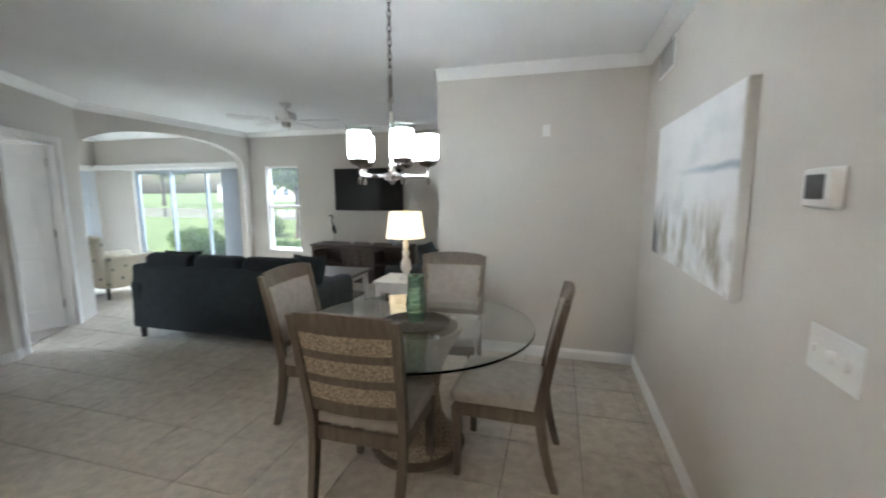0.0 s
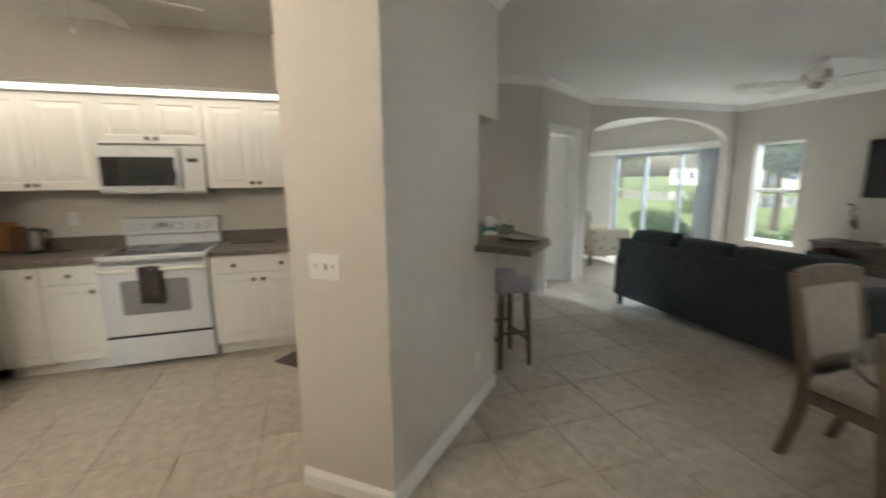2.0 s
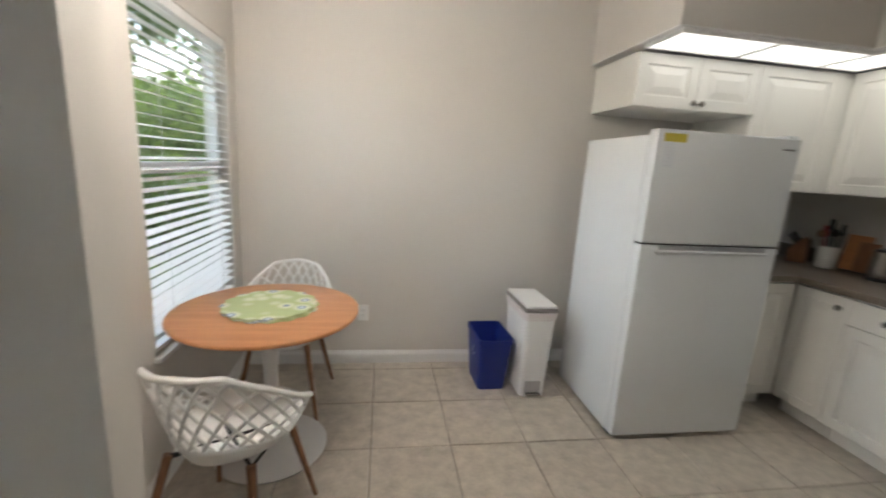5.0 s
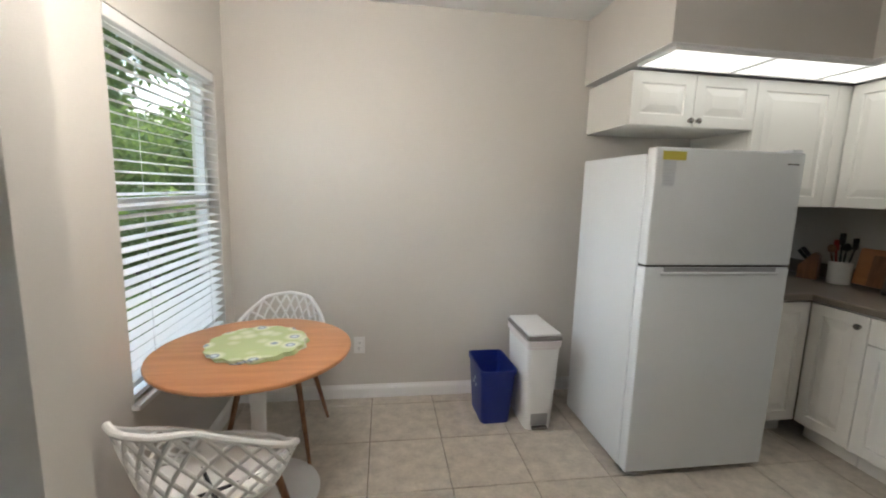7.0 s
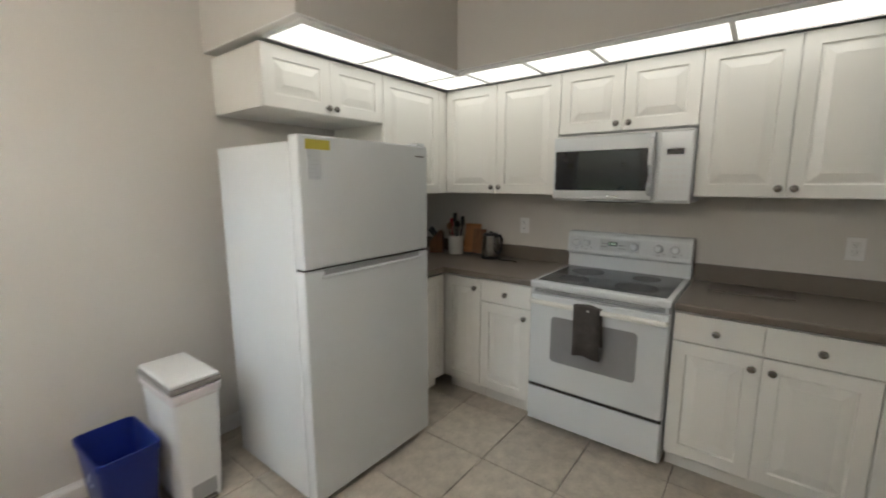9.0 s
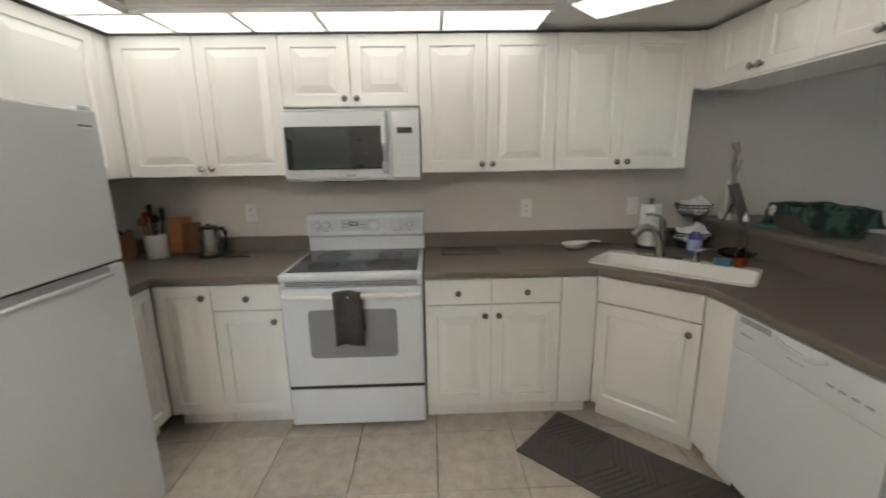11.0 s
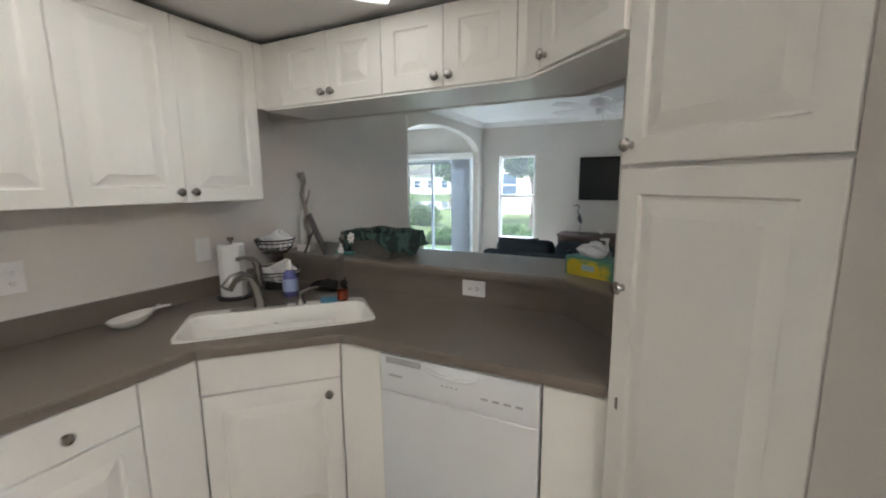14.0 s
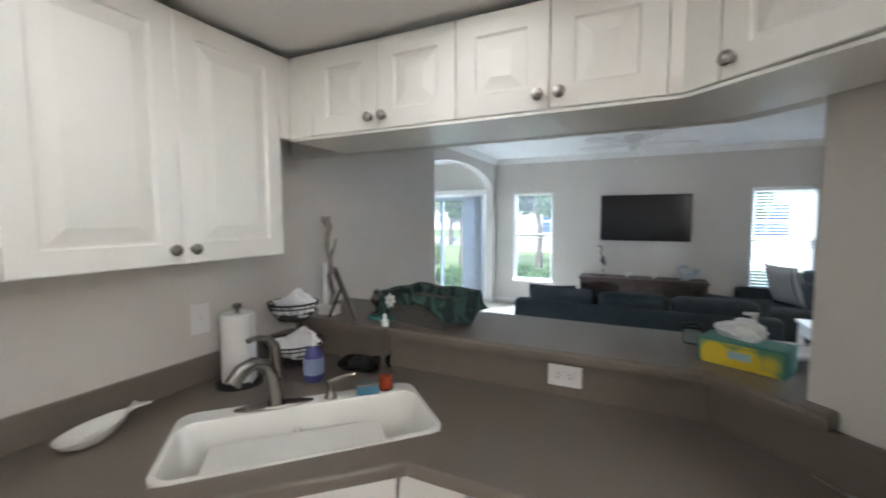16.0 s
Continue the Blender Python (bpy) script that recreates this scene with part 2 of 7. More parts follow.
def baseboard(a, b, side=1):
    """A moulded skirting along a-b, on the side into the room."""
    a, b = Vector((*a, 0)), Vector((*b, 0))
    t = bmesh.new()
    L = (b - a).length
    prof = [(0, 0), (0.014, 0), (0.014, 0.065), (0.010, 0.078), (0.006, 0.085), (0.004, 0.095), (0, 0.095)]
    va = [t.verts.new((0, -side * x, z)) for x, z in prof]
    vb = [t.verts.new((L, -side * x, z)) for x, z in prof]
    for i in range(len(prof)):
        j = (i + 1) % len(prof)
        t.faces.new((va[i], va[j], vb[j], vb[i]))
    t.faces.new(va), t.faces.new(vb)
    ob = part("baseboard", t, TRIM, None, "", pose(a.x, a.y, 0, 0, 0, math.degrees(math.atan2(b.y - a.y, b.x - a.x))))
    return tagged(ob, "white painted moulded baseboard", "baseboard", kind="structure")


def crown(a, b, side=1, z=2.60):
    a, b = Vector((*a, 0)), Vector((*b, 0))
    t = bmesh.new()
    L = (b - a).length
    prof = [(0, 0), (0, -0.085), (0.010, -0.085), (0.014, -0.072), (0.030, -0.055), (0.052, -0.025), (0.072, -0.012), (0.076, 0)]
    va = [t.verts.new((0, -side * x, z + h)) for x, h in prof]
    vb = [t.verts.new((L, -side * x, z + h)) for x, h in prof]
    for i in range(len(prof)):
        j = (i + 1) % len(prof)
        t.faces.new((va[i], va[j], vb[j], vb[i]))
    t.faces.new(va), t.faces.new(vb)
    ob = part("crown_trim", t, TRIM, None, "", pose(a.x, a.y, 0, 0, 0, math.degrees(math.atan2(b.y - a.y, b.x - a.x))))
    return tagged(ob, "white crown moulding under the ceiling", "trim", kind="structure")

# ---- structure ----
H = 2.60
DIAG = -0.205   # outer face of the diagonal wall: x + y
NY = -2.60      # nook and refrigerator wall
t = box(-9.2, -3.2, -0.20, 2.4, 7.75, -0.012)
floor = tagged(part("floor", t, GROUT), "grouted bed under beige ceramic floor tiles", "floor", kind="structure")

ceil = bmesh.new()
box(-9.2, -3.2, H, 2.4, 7.75, H + 0.15, 0, ceil)
tagged(part("ceiling", ceil, CEIL), "white textured ceiling", "ceiling", kind="structure")

wall_seg("wall_stove", (-3.6, NY), (-3.6, 3.00), 0.12, 0, H, side=1)
wall_seg("wall_nook", (0.52, NY), (-3.6, NY), 0.12, 0, H, side=1)
wall_seg("wall_window", (0.52, -0.60), (0.52, NY), 0.14, 0, H, side=1, holes=[(0.90, 1.86, 0.60, 2.08)])
wall_seg("wall_entry", (1.81, -0.60), (0.16, -0.60), 0.12, 0, H, side=1)
wall_seg("wall_painting", (1.81, 4.37), (1.81, -0.60), 0.12, 0, H, side=1)
wall_seg("wall_dining", (0.03, 4.37), (1.81, 4.37), 0.12, 0, H, side=1)
wall_seg("wall_living_side", (1.81, 7.22), (1.81, 4.49), 0.12, 0, H, side=1)
wall_seg("wall_television", (-4.5, 7.22), (1.81, 7.22), 0.16, 0, H, side=1, holes=[(0.353, 1.041, 0.44, 1.99), (3.853, 4.57, 0.44, 1.99)])
wall_seg("wall_door", (-3.6, 3.00), (-4.44, 4.28), 0.12, 0, H, side=1, holes=[(0.20, 1.08, -0.001, 2.05)])
wall_seg("wall_sunroom_near", (-8.5, 4.21), (-4.535, 4.21), 0.12, 0, H, side=-1)
wall_seg("wall_slider", (-8.5, 7.30), (-4.62, 7.30), 0.16, 0, H, side=1, holes=[(1.0, 3.77, -0.001, 2.0)])
wall_seg("wall_sunroom_far", (-8.5, 3.97), (-8.5, 7.30), 0.16, 0, H, side=1, holes=[(0.6, 3.15, -0.001, 2.0)])
wall_seg("wall_bedroom_far", (-6.6, 0.4), (-6.6, 4.10), 0.12, 0, H, side=1, holes=[(0.8, 2.2, 0.6, 2.0)])
wall_seg("wall_bedroom_side", (-3.72, 0.4), (-6.6, 0.4), 0.12, 0, H, side=1)

# arched opening to the sunroom
t = bmesh.new()
arc = [(5.675 + 1.375 * math.cos(a), 2.03 + 0.355 * math.sin(a)) for a in [math.pi * i / 28 for i in range(29)]]
poly = [(4.245, 0), (4.30, 0)] + arc[::-1] + [(7.05, 0), (7.22, 0), (7.22, H), (4.245, H)]
prism([(y, z) for y, z in poly], 0, 0.12, 0, t)
moved(t, Matrix(((0, 0, -1, -4.5), (1, 0, 0, 0), (0, 1, 0, 0), (0, 0, 0, 1))))
tagged(part("wall_arch", t, WALL), "beige wall with a wide arched opening", "wall", kind="structure")

# diagonal wall between dining room and kitchen: full height, then a half wall under the pass-through
k = math.sqrt(0.5)
t = bmesh.new()
prism([(-0.8725, 0.6675), (-1.56, 1.355), (-1.645, 1.285), (-1.055, 0.695), (-1.268, 0.480), (-1.192, 0.283)], 0, H, 0, t)
tagged(part("wall_diagonal", t, WALL), "beige diagonal wall beside the kitchen entrance", "wall", kind="structure")
HALF = [(-3.6, 1.467), (-1.827, 1.467), (-1.646, 1.286), (-1.561, 1.356), (-1.785, 1.58), (-3.6, 1.58)]
tagged(part("wall_half", prism(HALF, 0, 1.05), WALL), "beige half wall under the breakfast bar", "wall", kind="structure")
tagged(part("wall_header", prism(HALF, 1.862, H), WALL), "beige header over the pass-through", "wall", kind="structure")

# dropped soffit over the cabinets
t = bmesh.new()
SOF = [(-3.6, NY), (-1.79, NY), (-1.79, -1.73), (-2.92, -1.73), (-2.92, 0.17), (-2.37, 0.72), (-1.86, 0.72), (-1.48, 0.34), (-1.225, 0.30), (-1.272, 0.478), (-1.058, 0.697), (-1.647, 1.285), (-1.827, 1.467), (-3.6, 1.467)]
prism(SOF, 2.19, H, 0, t)
tagged(part("soffit", t, WALL), "beige dropped soffit over the wall cabinets", "soffit", kind="structure")
tagged(part("soffit_underside", prism(SOF, 2.184, 2.1897), TRIM), "white painted underside of the soffit", "soffit", kind="structure")


def light_panel(x0, y0, x1, y1, turn=0):
    p = thing("ceiling_light", (x0 + x1) / 2, (y0 + y1) / 2, 2.165, turn, "lit white fluorescent panel in the soffit", "light", "soffit lights")
    w, d = (x1 - x0) / 2, (y1 - y0) / 2
    f = bmesh.new()
    for a in ((-w, -d, w, -d + 0.012), (-w, d - 0.012, w, d), (-w, -d + 0.012, -w + 0.012, d - 0.012), (w - 0.012, -d + 0.012, w, d - 0.012)):
        box(a[0], a[1], 0, a[2], a[3], 0.025, 0, f)
    part("frame", f, TRIM, p)
    part("diffuser", box(-w + 0.012, -d + 0.012, 0.008, w - 0.012, d - 0.012, 0.022), PANEL, p)


for ya, yb in ((-1.70, -1.30), (-1.30, -0.915), (-0.915, -0.32), (-0.32, 0.20)):
    light_panel(-3.255, ya, -2.945, yb)
light_panel(-3.255, -2.06, -2.97, -1.70)
light_panel(-3.12, 0.505, -2.24, 0.815, 45)
for xa, xb in ((-2.40, -1.83), (-2.97, -2.40)):
    light_panel(xa, -2.06, xb, -1.755)

for a, b, s in (((0.52, NY), (-3.6, NY), 1), ((0.52, -0.72), (0.52, NY), 1), ((1.81, 4.37), (1.81, -0.60), 1), ((0.03, 4.37), (1.81, 4.37), 1),
                ((-3.6, 1.58), (-3.6, 3.00), 1), ((-3.6, 1.58), (-1.785, 1.58), -1), ((-1.785, 1.58), (-0.8725, 0.6675), -1), ((-0.8725, 0.6675), (-1.192, 0.283), -1),
                ((-4.5, 7.22), (1.81, 7.22), 1), ((-3.6, 3.00), (-3.664, 3.098), 1), ((-4.5, 7.05), (-4.5, 7.22), 1), ((-8.5, 7.30), (-7.55, 7.30), 1)):
    baseboard(a, b, s)
for a, b, s in (((1.81, 4.37), (1.81, -0.60), 1), ((0.03, 4.37), (1.81, 4.37), 1), ((-3.6, 1.58), (-3.6, 3.00), 1), ((-3.6, 3.00), (-4.44, 4.28), 1),
                ((-4.5, 4.25), (-4.5, 7.22), 1), ((-4.5, 7.22), (1.81, 7.22), 1), ((-3.6, 1.58), (-1.785, 1.58), -1), ((-1.785, 1.58), (-0.8725, 0.6675), -1)):
    crown(a, b, s)


# ---- windows and doors ----
def window(name, x, y, rz, w, z0, z1, label, slats=0, split=0.5, glassdepth=0.09, glazing=CLEARGL):
    """A sash window; local x along the wall, y outwards."""
    o = thing(name, x, y, z0, rz, label, "window", kind="structure")
    h = z1 - z0
    f = bmesh.new()
    for a in ((0, 0, 0.035, h), (w - 0.035, 0, w, h), (0.035, 0, w - 0.035, 0.035), (0.035, h - 0.035, w - 0.035, h), (0.035, h * split - 0.025, w - 0.035, h * split + 0.025)):
        box(a[0], glassdepth - 0.03, a[1], a[2], glassdepth + 0.02, a[3], 0.003, f)
    part("window_frame", f, TRIM, o)
    for za, zb in ((0.035, h * split - 0.025), (h * split + 0.025, h - 0.035)):
        g = part("pane", box(0.03, glassdepth - 0.003, za - 0.004, w - 0.03, glassdepth + 0.003, zb + 0.004), glazing, o)
        g.visible_shadow = False
    part("window_sill", box(-0.02, -0.03, -0.025, w + 0.02, glassdepth - 0.032, -0.002, 0.004), TRIM, o)
    if slats:
        bl = thing("window_blind", x, y, z0, rz, "white horizontal slat blind, slats tilted open", "blind")
        part("head_rail", box(0.01, 0.0, h - 0.05, w - 0.01, 0.05, h - 0.004, 0.004), WHITEPL, bl)
        n = int((h - 0.08) / slats)
        me = None
        for i in range(n):
            zc = h - 0.065 - i * slats
            m = pose(w / 2, 0.026, zc, 9, 0, 0)
            if me is None:
                s = bmesh.new()
                box(-w / 2 + 0.012, -0.024, -0.0012, w / 2 - 0.012, 0.024, 0.0012, 0, s)
                first = part("slat", s, WHITEPL, bl, m=m)
                me = first.data
            else:
                c = new("slat", me)
                c.parent = bl
                c.matrix_basis = m
        part("bottom_rail", box(0.012, 0.006, 0.004, w - 0.012, 0.046, 0.024, 0.004), WHITEPL, bl)
        for sx in (0.18, w - 0.18):
            part("cord", tube([(sx, 0.004, 0.02), (sx, 0.004, h - 0.05)], 0.0012, 5), WHITEPL, bl)
    return o


window("window_1", -4.147, 7.22, 0, 0.688, 0.44, 1.99, "white sash window with garden behind it", split=0.52)
window("window_2", -0.647, 7.22, 0, 0.717, 0.44, 1.99, "white sash window with a raised blind", slats=0.045, split=0.52)
window("window_3", 0.52, -1.50, -90, 0.96, 0.60, 2.08, "white sash window beside the breakfast nook", slats=0.043, split=0.52, glazing=glass("nook_window_glass", (0.97, 0.99, 0.98), ior=1.2))


# white slider frames coloured blue-grey for their shade against the daylight
BACKLIT = mat("backlit_frame_blue_grey", (0.34, 0.38, 0.41), 0.45, 0.3, var=0.04)


def slider(name, x, y, rz, w, h, n, label):
    o = thing(name, x, y, 0, rz, label, "door", kind="structure")
    f = bmesh.new()
    for a in ((0, 0, 0.04, h), (w - 0.04, 0, w, h), (0.04, h - 0.05, w - 0.04, h), (0.04, 0, w - 0.04, 0.025)):
        box(a[0], 0.03, a[1], a[2], 0.13, a[3], 0.002, f)
    part("frame", f, BACKLIT, o)
    pw = (w - 0.08) / n
    for i in range(n):
        yy = 0.05 + 0.035 * (i % 2)
        s = bmesh.new()
        x0, x1 = 0.04 + i * pw - 0.02, 0.04 + (i + 1) * pw + 0.02
        x0, x1 = max(x0, 0.042), min(x1, w - 0.042)
        for a in ((x0, 0.03, x0 + 0.05, h - 0.055), (x1 - 0.05, 0.03, x1, h - 0.055), (x0 + 0.05, 0.03, x1 - 0.05, 0.10), (x0 + 0.05, h - 0.11, x1 - 0.05, h - 0.055)):
            box(a[0], yy, a[1], a[2], yy + 0.03, a[3], 0.002, s)
        pn = part("sliding_panel", s, BACKLIT, o)
        g = part("pane", box(x0 + 0.045, yy + 0.012, 0.095, x1 - 0.045, yy + 0.018, h - 0.105), CLEARGL, pn)
        g.visible_shadow = False
    return o


slider("door_2", -7.5, 7.30, 0, 2.77, 2.0, 3, "white framed sliding glass doors to the garden")
slider("door_3", -8.5, 4.57, 90, 2.55, 2.0, 3, "white framed sliding glass doors behind closed blinds")
BLINDV = mat("pale_blue_vinyl", (0.60, 0.64, 0.68), 0.5, var=0.04)


def vertical_blind(x, y, rz, w, n, label, step):
    o = thing("vertical_blind", x, y, 0, rz, label, "blind", "sunroom blinds")
    part("head_rail", box(0, -0.10, 1.965, w, -0.03, 2.01, 0.004), TRIM, o)
    me = None
    for i in range(n):
        m = pose(w - 0.03 - i * step, -0.065, 0.03, 0, 0, 70 if step < 0.05 else 20)
        if me is None:
            me = part("vane", box(-0.044, -0.001, 0, 0.044, 0.001, 1.93), BLINDV, o, m=m).data
        else:
            c = new("vane", me)
            c.parent, c.matrix_basis = o, m
    return o


vertical_blind(-7.6, 7.30, 0, 2.9, 26, "pale blue vertical blind drawn aside beside the sliding door", 0.016)
vertical_blind(-8.5, 4.5, 90, 2.7, 33, "closed pale blue vertical blind", 0.08)
t = bmesh.new()
box(-8.38, 7.14, 1.99, -4.63, 7.299, 2.08, 0.004, t)
box(-8.499, 4.22, 1.99, -8.38, 7.299, 2.08, 0.004, t)
tagged(part("valance", t, TRIM), "white valance over the sunroom doors", "trim", kind="structure")

# bedroom door, standing open, with its casing
ang = math.degrees(math.atan2(1.28, -0.84))
o = thing("door_1", -3.6, 3.00, 0, ang, "white six-panel door standing open in its casing", "door", kind="structure")
for nm, a in (("casing", (0.12, -0.018, 0, 0.195, 0.0, 2.125)), ("casing", (1.085, -0.018, 0, 1.16, 0.0, 2.125)), ("casing", (0.195, -0.018, 2.055, 1.085, 0.0, 2.125))):
    part(nm, moved(box(*a, 0.004), Matrix.Identity(4)), TRIM, o)
for a in ((0.201, 0.001, 0, 0.216, 0.119, 2.045), (1.064, 0.001, 0, 1.079, 0.119, 2.045), (0.216, 0.001, 2.03, 1.064, 0.119, 2.048)):
    part("jamb", box(a[0], a[1], a[2], a[3], a[4], a[5], 0.002), TRIM, o)


def panel_door_mesh(w, h, th):
    """A moulded six-panel leaf; x from the hinge, y thickness."""
    s = bmesh.new()
    box(0, 0.006, 0, w, th - 0.006, h, 0.002, s)
    cw = (w - 0.33) / 2
    rows = ((0.22, 0.80), (0.95, 1.55), (1.66, 1.90))
    for ya, yb in ((0, 0.007), (th - 0.007, th)):
        for x0 in (0, 0.11 + cw, w - 0.11):
            box(x0, ya, 0, x0 + 0.11, yb, h, 0.002, s)
        for z0, z1 in ((0, 0.22), (0.80, 0.95), (1.55, 1.66), (1.90, h)):
            for x0 in (0.11, 0.22 + cw):
                box(x0 - 0.002, ya, z0, x0 + cw + 0.002, yb, z1, 0.002, s)
        for z0, z1 in rows:
            for x0 in (0.11, 0.22 + cw):
                box(x0 + 0.028, ya + 0.0015 if ya == 0 else ya, z0 + 0.028, x0 + cw - 0.028, yb if ya == 0 else yb - 0.0015, z1 - 0.028, 0.0045, s)
    return s


leaf = part("door_leaf", panel_door_mesh(0.83, 2.02, 0.035), TRIM, o, "white moulded six-panel leaf", pose(1.062, 0.10, 0.008, 0, 0, 117))
for hz in (0.22, 1.02, 1.80):
    part("hinge", box(-0.012, -0.012, hz, 0.008, 0.003, hz + 0.09, 0.002), NICKEL, leaf)
part("door_handle", lathe([(0.0, 0), (0.026, 0), (0.026, 0.006), (0.010, 0.012), (0.010, 0.04), (0.024, 0.05), (0.027, 0.065), (0.018, 0.078), (0.0, 0.08)], 16), NICKEL, leaf, "nickel door knob", pose(0.73, 0, 0.98, 90, 0, 0), True)

# ---- kitchen: cabinets ----
def knob(parent, x, z, y=0.0):
    p = lathe([(0.0, 0), (0.010, 0), (0.008, 0.004), (0.0065, 0.012), (0.0145, 0.016), (0.0175, 0.021), (0.015, 0.027), (0.007, 0.030), (0.0, 0.031)], 18)
    return part("knob", p, NICKEL, parent, "brushed nickel knob", pose(x, y, z, 90, 0, 0), True)


def raised_door(w, h, th=0.02, border=0.058):
    """A raised-panel front: x to the right, front at y=0, z up."""
    s = box(0, 0, 0, w, th, h)
    s.faces.ensure_lookup_table()
    bmesh.ops.bevel(s, geom=[e for e in s.edges if all(v.co.y < 0.001 for v in e.verts)], offset=0.004, segments=2, affect="EDGES", profile=0.5)
    s.faces.ensure_lookup_table()
    f = max((f for f in s.faces if f.normal.y < -0.99 or abs(f.calc_center_median().y) < 0.001), key=lambda q: q.calc_area())
    for th_, dep in ((border, 0.0), (0.005, -0.0095), (0.007, 0.0), (min(0.036, w * 0.12, h * 0.12), 0.0085), (0.003, 0.0008)):
        bmesh.ops.inset_region(s, faces=[f], thickness=th_, depth=dep, use_even_offset=True)
    return s


def cabinet(name, x, y, z, rz, w, d, h, fronts, label, category="cabinet", group="kitchen cabinets", toe=0.0, side=0.0):
    """fronts: (kind, x0, x1, z0, z1, knob x, knob z); local x to the right, y inwards."""
    o = thing(name, x, y, z, rz, label, category, group)
    t = bmesh.new()
    box(0, 0.021, toe, w, d, h, 0.0015, t)
    if toe:
        box(0.002, 0.085, 0, w - 0.002, d, toe, 0, t)
    part("body", t, CAB, o)
    for kd, x0, x1, z0, z1, kx, kz in fronts:
        g = 0.0013
        if kd == "door":
            f = part("door", raised_door(x1 - x0 - 2 * g, z1 - z0 - 2 * g), CAB, o, m=pose(x0 + g, 0, z0 + g))
        else:
            f = part("drawer_front" if kd == "drawer" else "filler", box(0, 0, 0, x1 - x0 - 2 * g, 0.02, z1 - z0 - 2 * g, 0.004), CAB, o, m=pose(x0 + g, 0, z0 + g))
        if kx is not None:
            knob(f, kx - x0 - g, kz - z0 - g)
    return o


UB, UT = 1.42, 2.163
uh = UT - UB
LU = "white raised-panel wall cabinet under the soffit"
# stove wall, fronts towards +x
cabinet("wall_cabinet", -3.275, -2.085, UB, 90, 0.889, 0.325, uh, [("door", 0, 0.435, 0, uh, 0.405, 0.045), ("door", 0.435, 0.889, 0, uh, 0.465, 0.045)], LU)
cabinet("wall_cabinet", -3.275, -1.196, 1.79, 90, 0.752, 0.325, UT - 1.79, [("door", 0, 0.376, 0, 0.373, 0.342, 0.04), ("door", 0.376, 0.752, 0, 0.373, 0.41, 0.04)], "short white raised-panel cabinet over the microwave")
cabinet("wall_cabinet", -3.275, -0.444, UB, 90, 0.772, 0.325, uh, [("door", 0, 0.379, 0, uh, 0.35, 0.045), ("door", 0.379, 0.772, 0, uh, 0.41, 0.045)], LU)
cabinet("wall_cabinet", -3.275, 0.328, UB, 90, 0.779, 0.325, uh, [("door", 0, 0.39, 0, uh, 0.36, 0.045), ("door", 0.39, 0.777, 0, uh, 0.42, 0.045)], LU)
tagged(part("corner_filler", box(-3.298, 1.1075, 1.862, -3.2755, 1.164, UT, 0.001), CAB), "white filler strip between the wall cabinets", "panel")
# refrigerator wall, fronts towards +y
cabinet("wall_cabinet", -1.825, -2.09, 1.865, 180, 0.80, 0.505, UT - 1.865, [("door", 0, 0.40, 0, UT - 1.865, 0.375, 0.035), ("door", 0.40, 0.80, 0, UT - 1.865, 0.425, 0.035)], "short white cabinet over the refrigerator")
cabinet("wall_cabinet", -2.627, -2.09, UB, 180, 0.664, 0.505, uh, [("door", 0, 0.56, 0, uh, None, 0), ("filler", 0.56, 0.664, 0, uh, None, 0)], "white single-door corner wall cabinet")
# over the pass-through, fronts towards -y
HB = 1.862
hh = UT - HB
cabinet("wall_cabinet", -3.273, 1.145, HB, 0, 0.699, 0.32, hh, [("filler", 0, 0.118, 0, hh, None, 0), ("door", 0.118, 0.407, 0, hh, 0.38, 0.04), ("door", 0.407, 0.699, 0, hh, 0.435, 0.04)], "short white cabinet over the pass-through")
cabinet("wall_cabinet", -2.573, 1.145, HB, 0, 0.612, 0.32, hh, [("door", 0, 0.288, 0, hh, 0.258, 0.04), ("door", 0.288, 0.579, 0, hh, 0.318, 0.04), ("filler", 0.579, 0.616, 0, hh, None, 0)], "short white cabinet over the pass-through")
cabinet("wall_cabinet", -1.966, 1.152, HB, -45, 0.488, 0.30, hh, [("filler", 0, 0.10, 0, hh, None, 0), ("door", 0.10, 0.488, 0, hh, 0.13, 0.04)], "short white corner cabinet beside the pantry")
t = prism([(-3.272, 1.147), (-1.956, 1.147), (-1.62, 0.83), (-1.47, 1.02), (-1.648, 1.284), (-1.829, 1.465), (-3.272, 1.465)], 1.852, 1.8605)
tagged(part("cabinet_underside", t, CAB), "white panel under the pass-through cabinets", "panel")
# pantry
cabinet("pantry_cabinet", -1.612, 0.822, 0, -45, 0.483, 0.285, 2.188, [("door", 0, 0.483, 0.10, 1.528, 0.032, 1.22), ("door", 0, 0.483, 1.536, 2.16, 0.032, 1.585)], "tall white two-door pantry cabinet", toe=0.1)

BH = 0.875
LB = "white raised-panel base cabinet under the worktop"
cabinet("base_cabinet", -2.975, -0.437, 0, 90, 0.744, 0.62, BH, [("drawer", 0, 0.362, 0.722, 0.865, 0.18, 0.79), ("drawer", 0.362, 0.744, 0.722, 0.865, 0.553, 0.79),
        ("door", 0, 0.362, 0.11, 0.718, 0.325, 0.66), ("door", 0.362, 0.744, 0.11, 0.718, 0.40, 0.66)], LB, toe=0.1)
cabinet("base_cabinet", -2.975, -1.572, 0, 90, 0.366, 0.62, BH, [("drawer", 0, 0.366, 0.722, 0.865, 0.19, 0.79), ("door", 0, 0.366, 0.11, 0.718, 0.325, 0.66)], LB, toe=0.1)
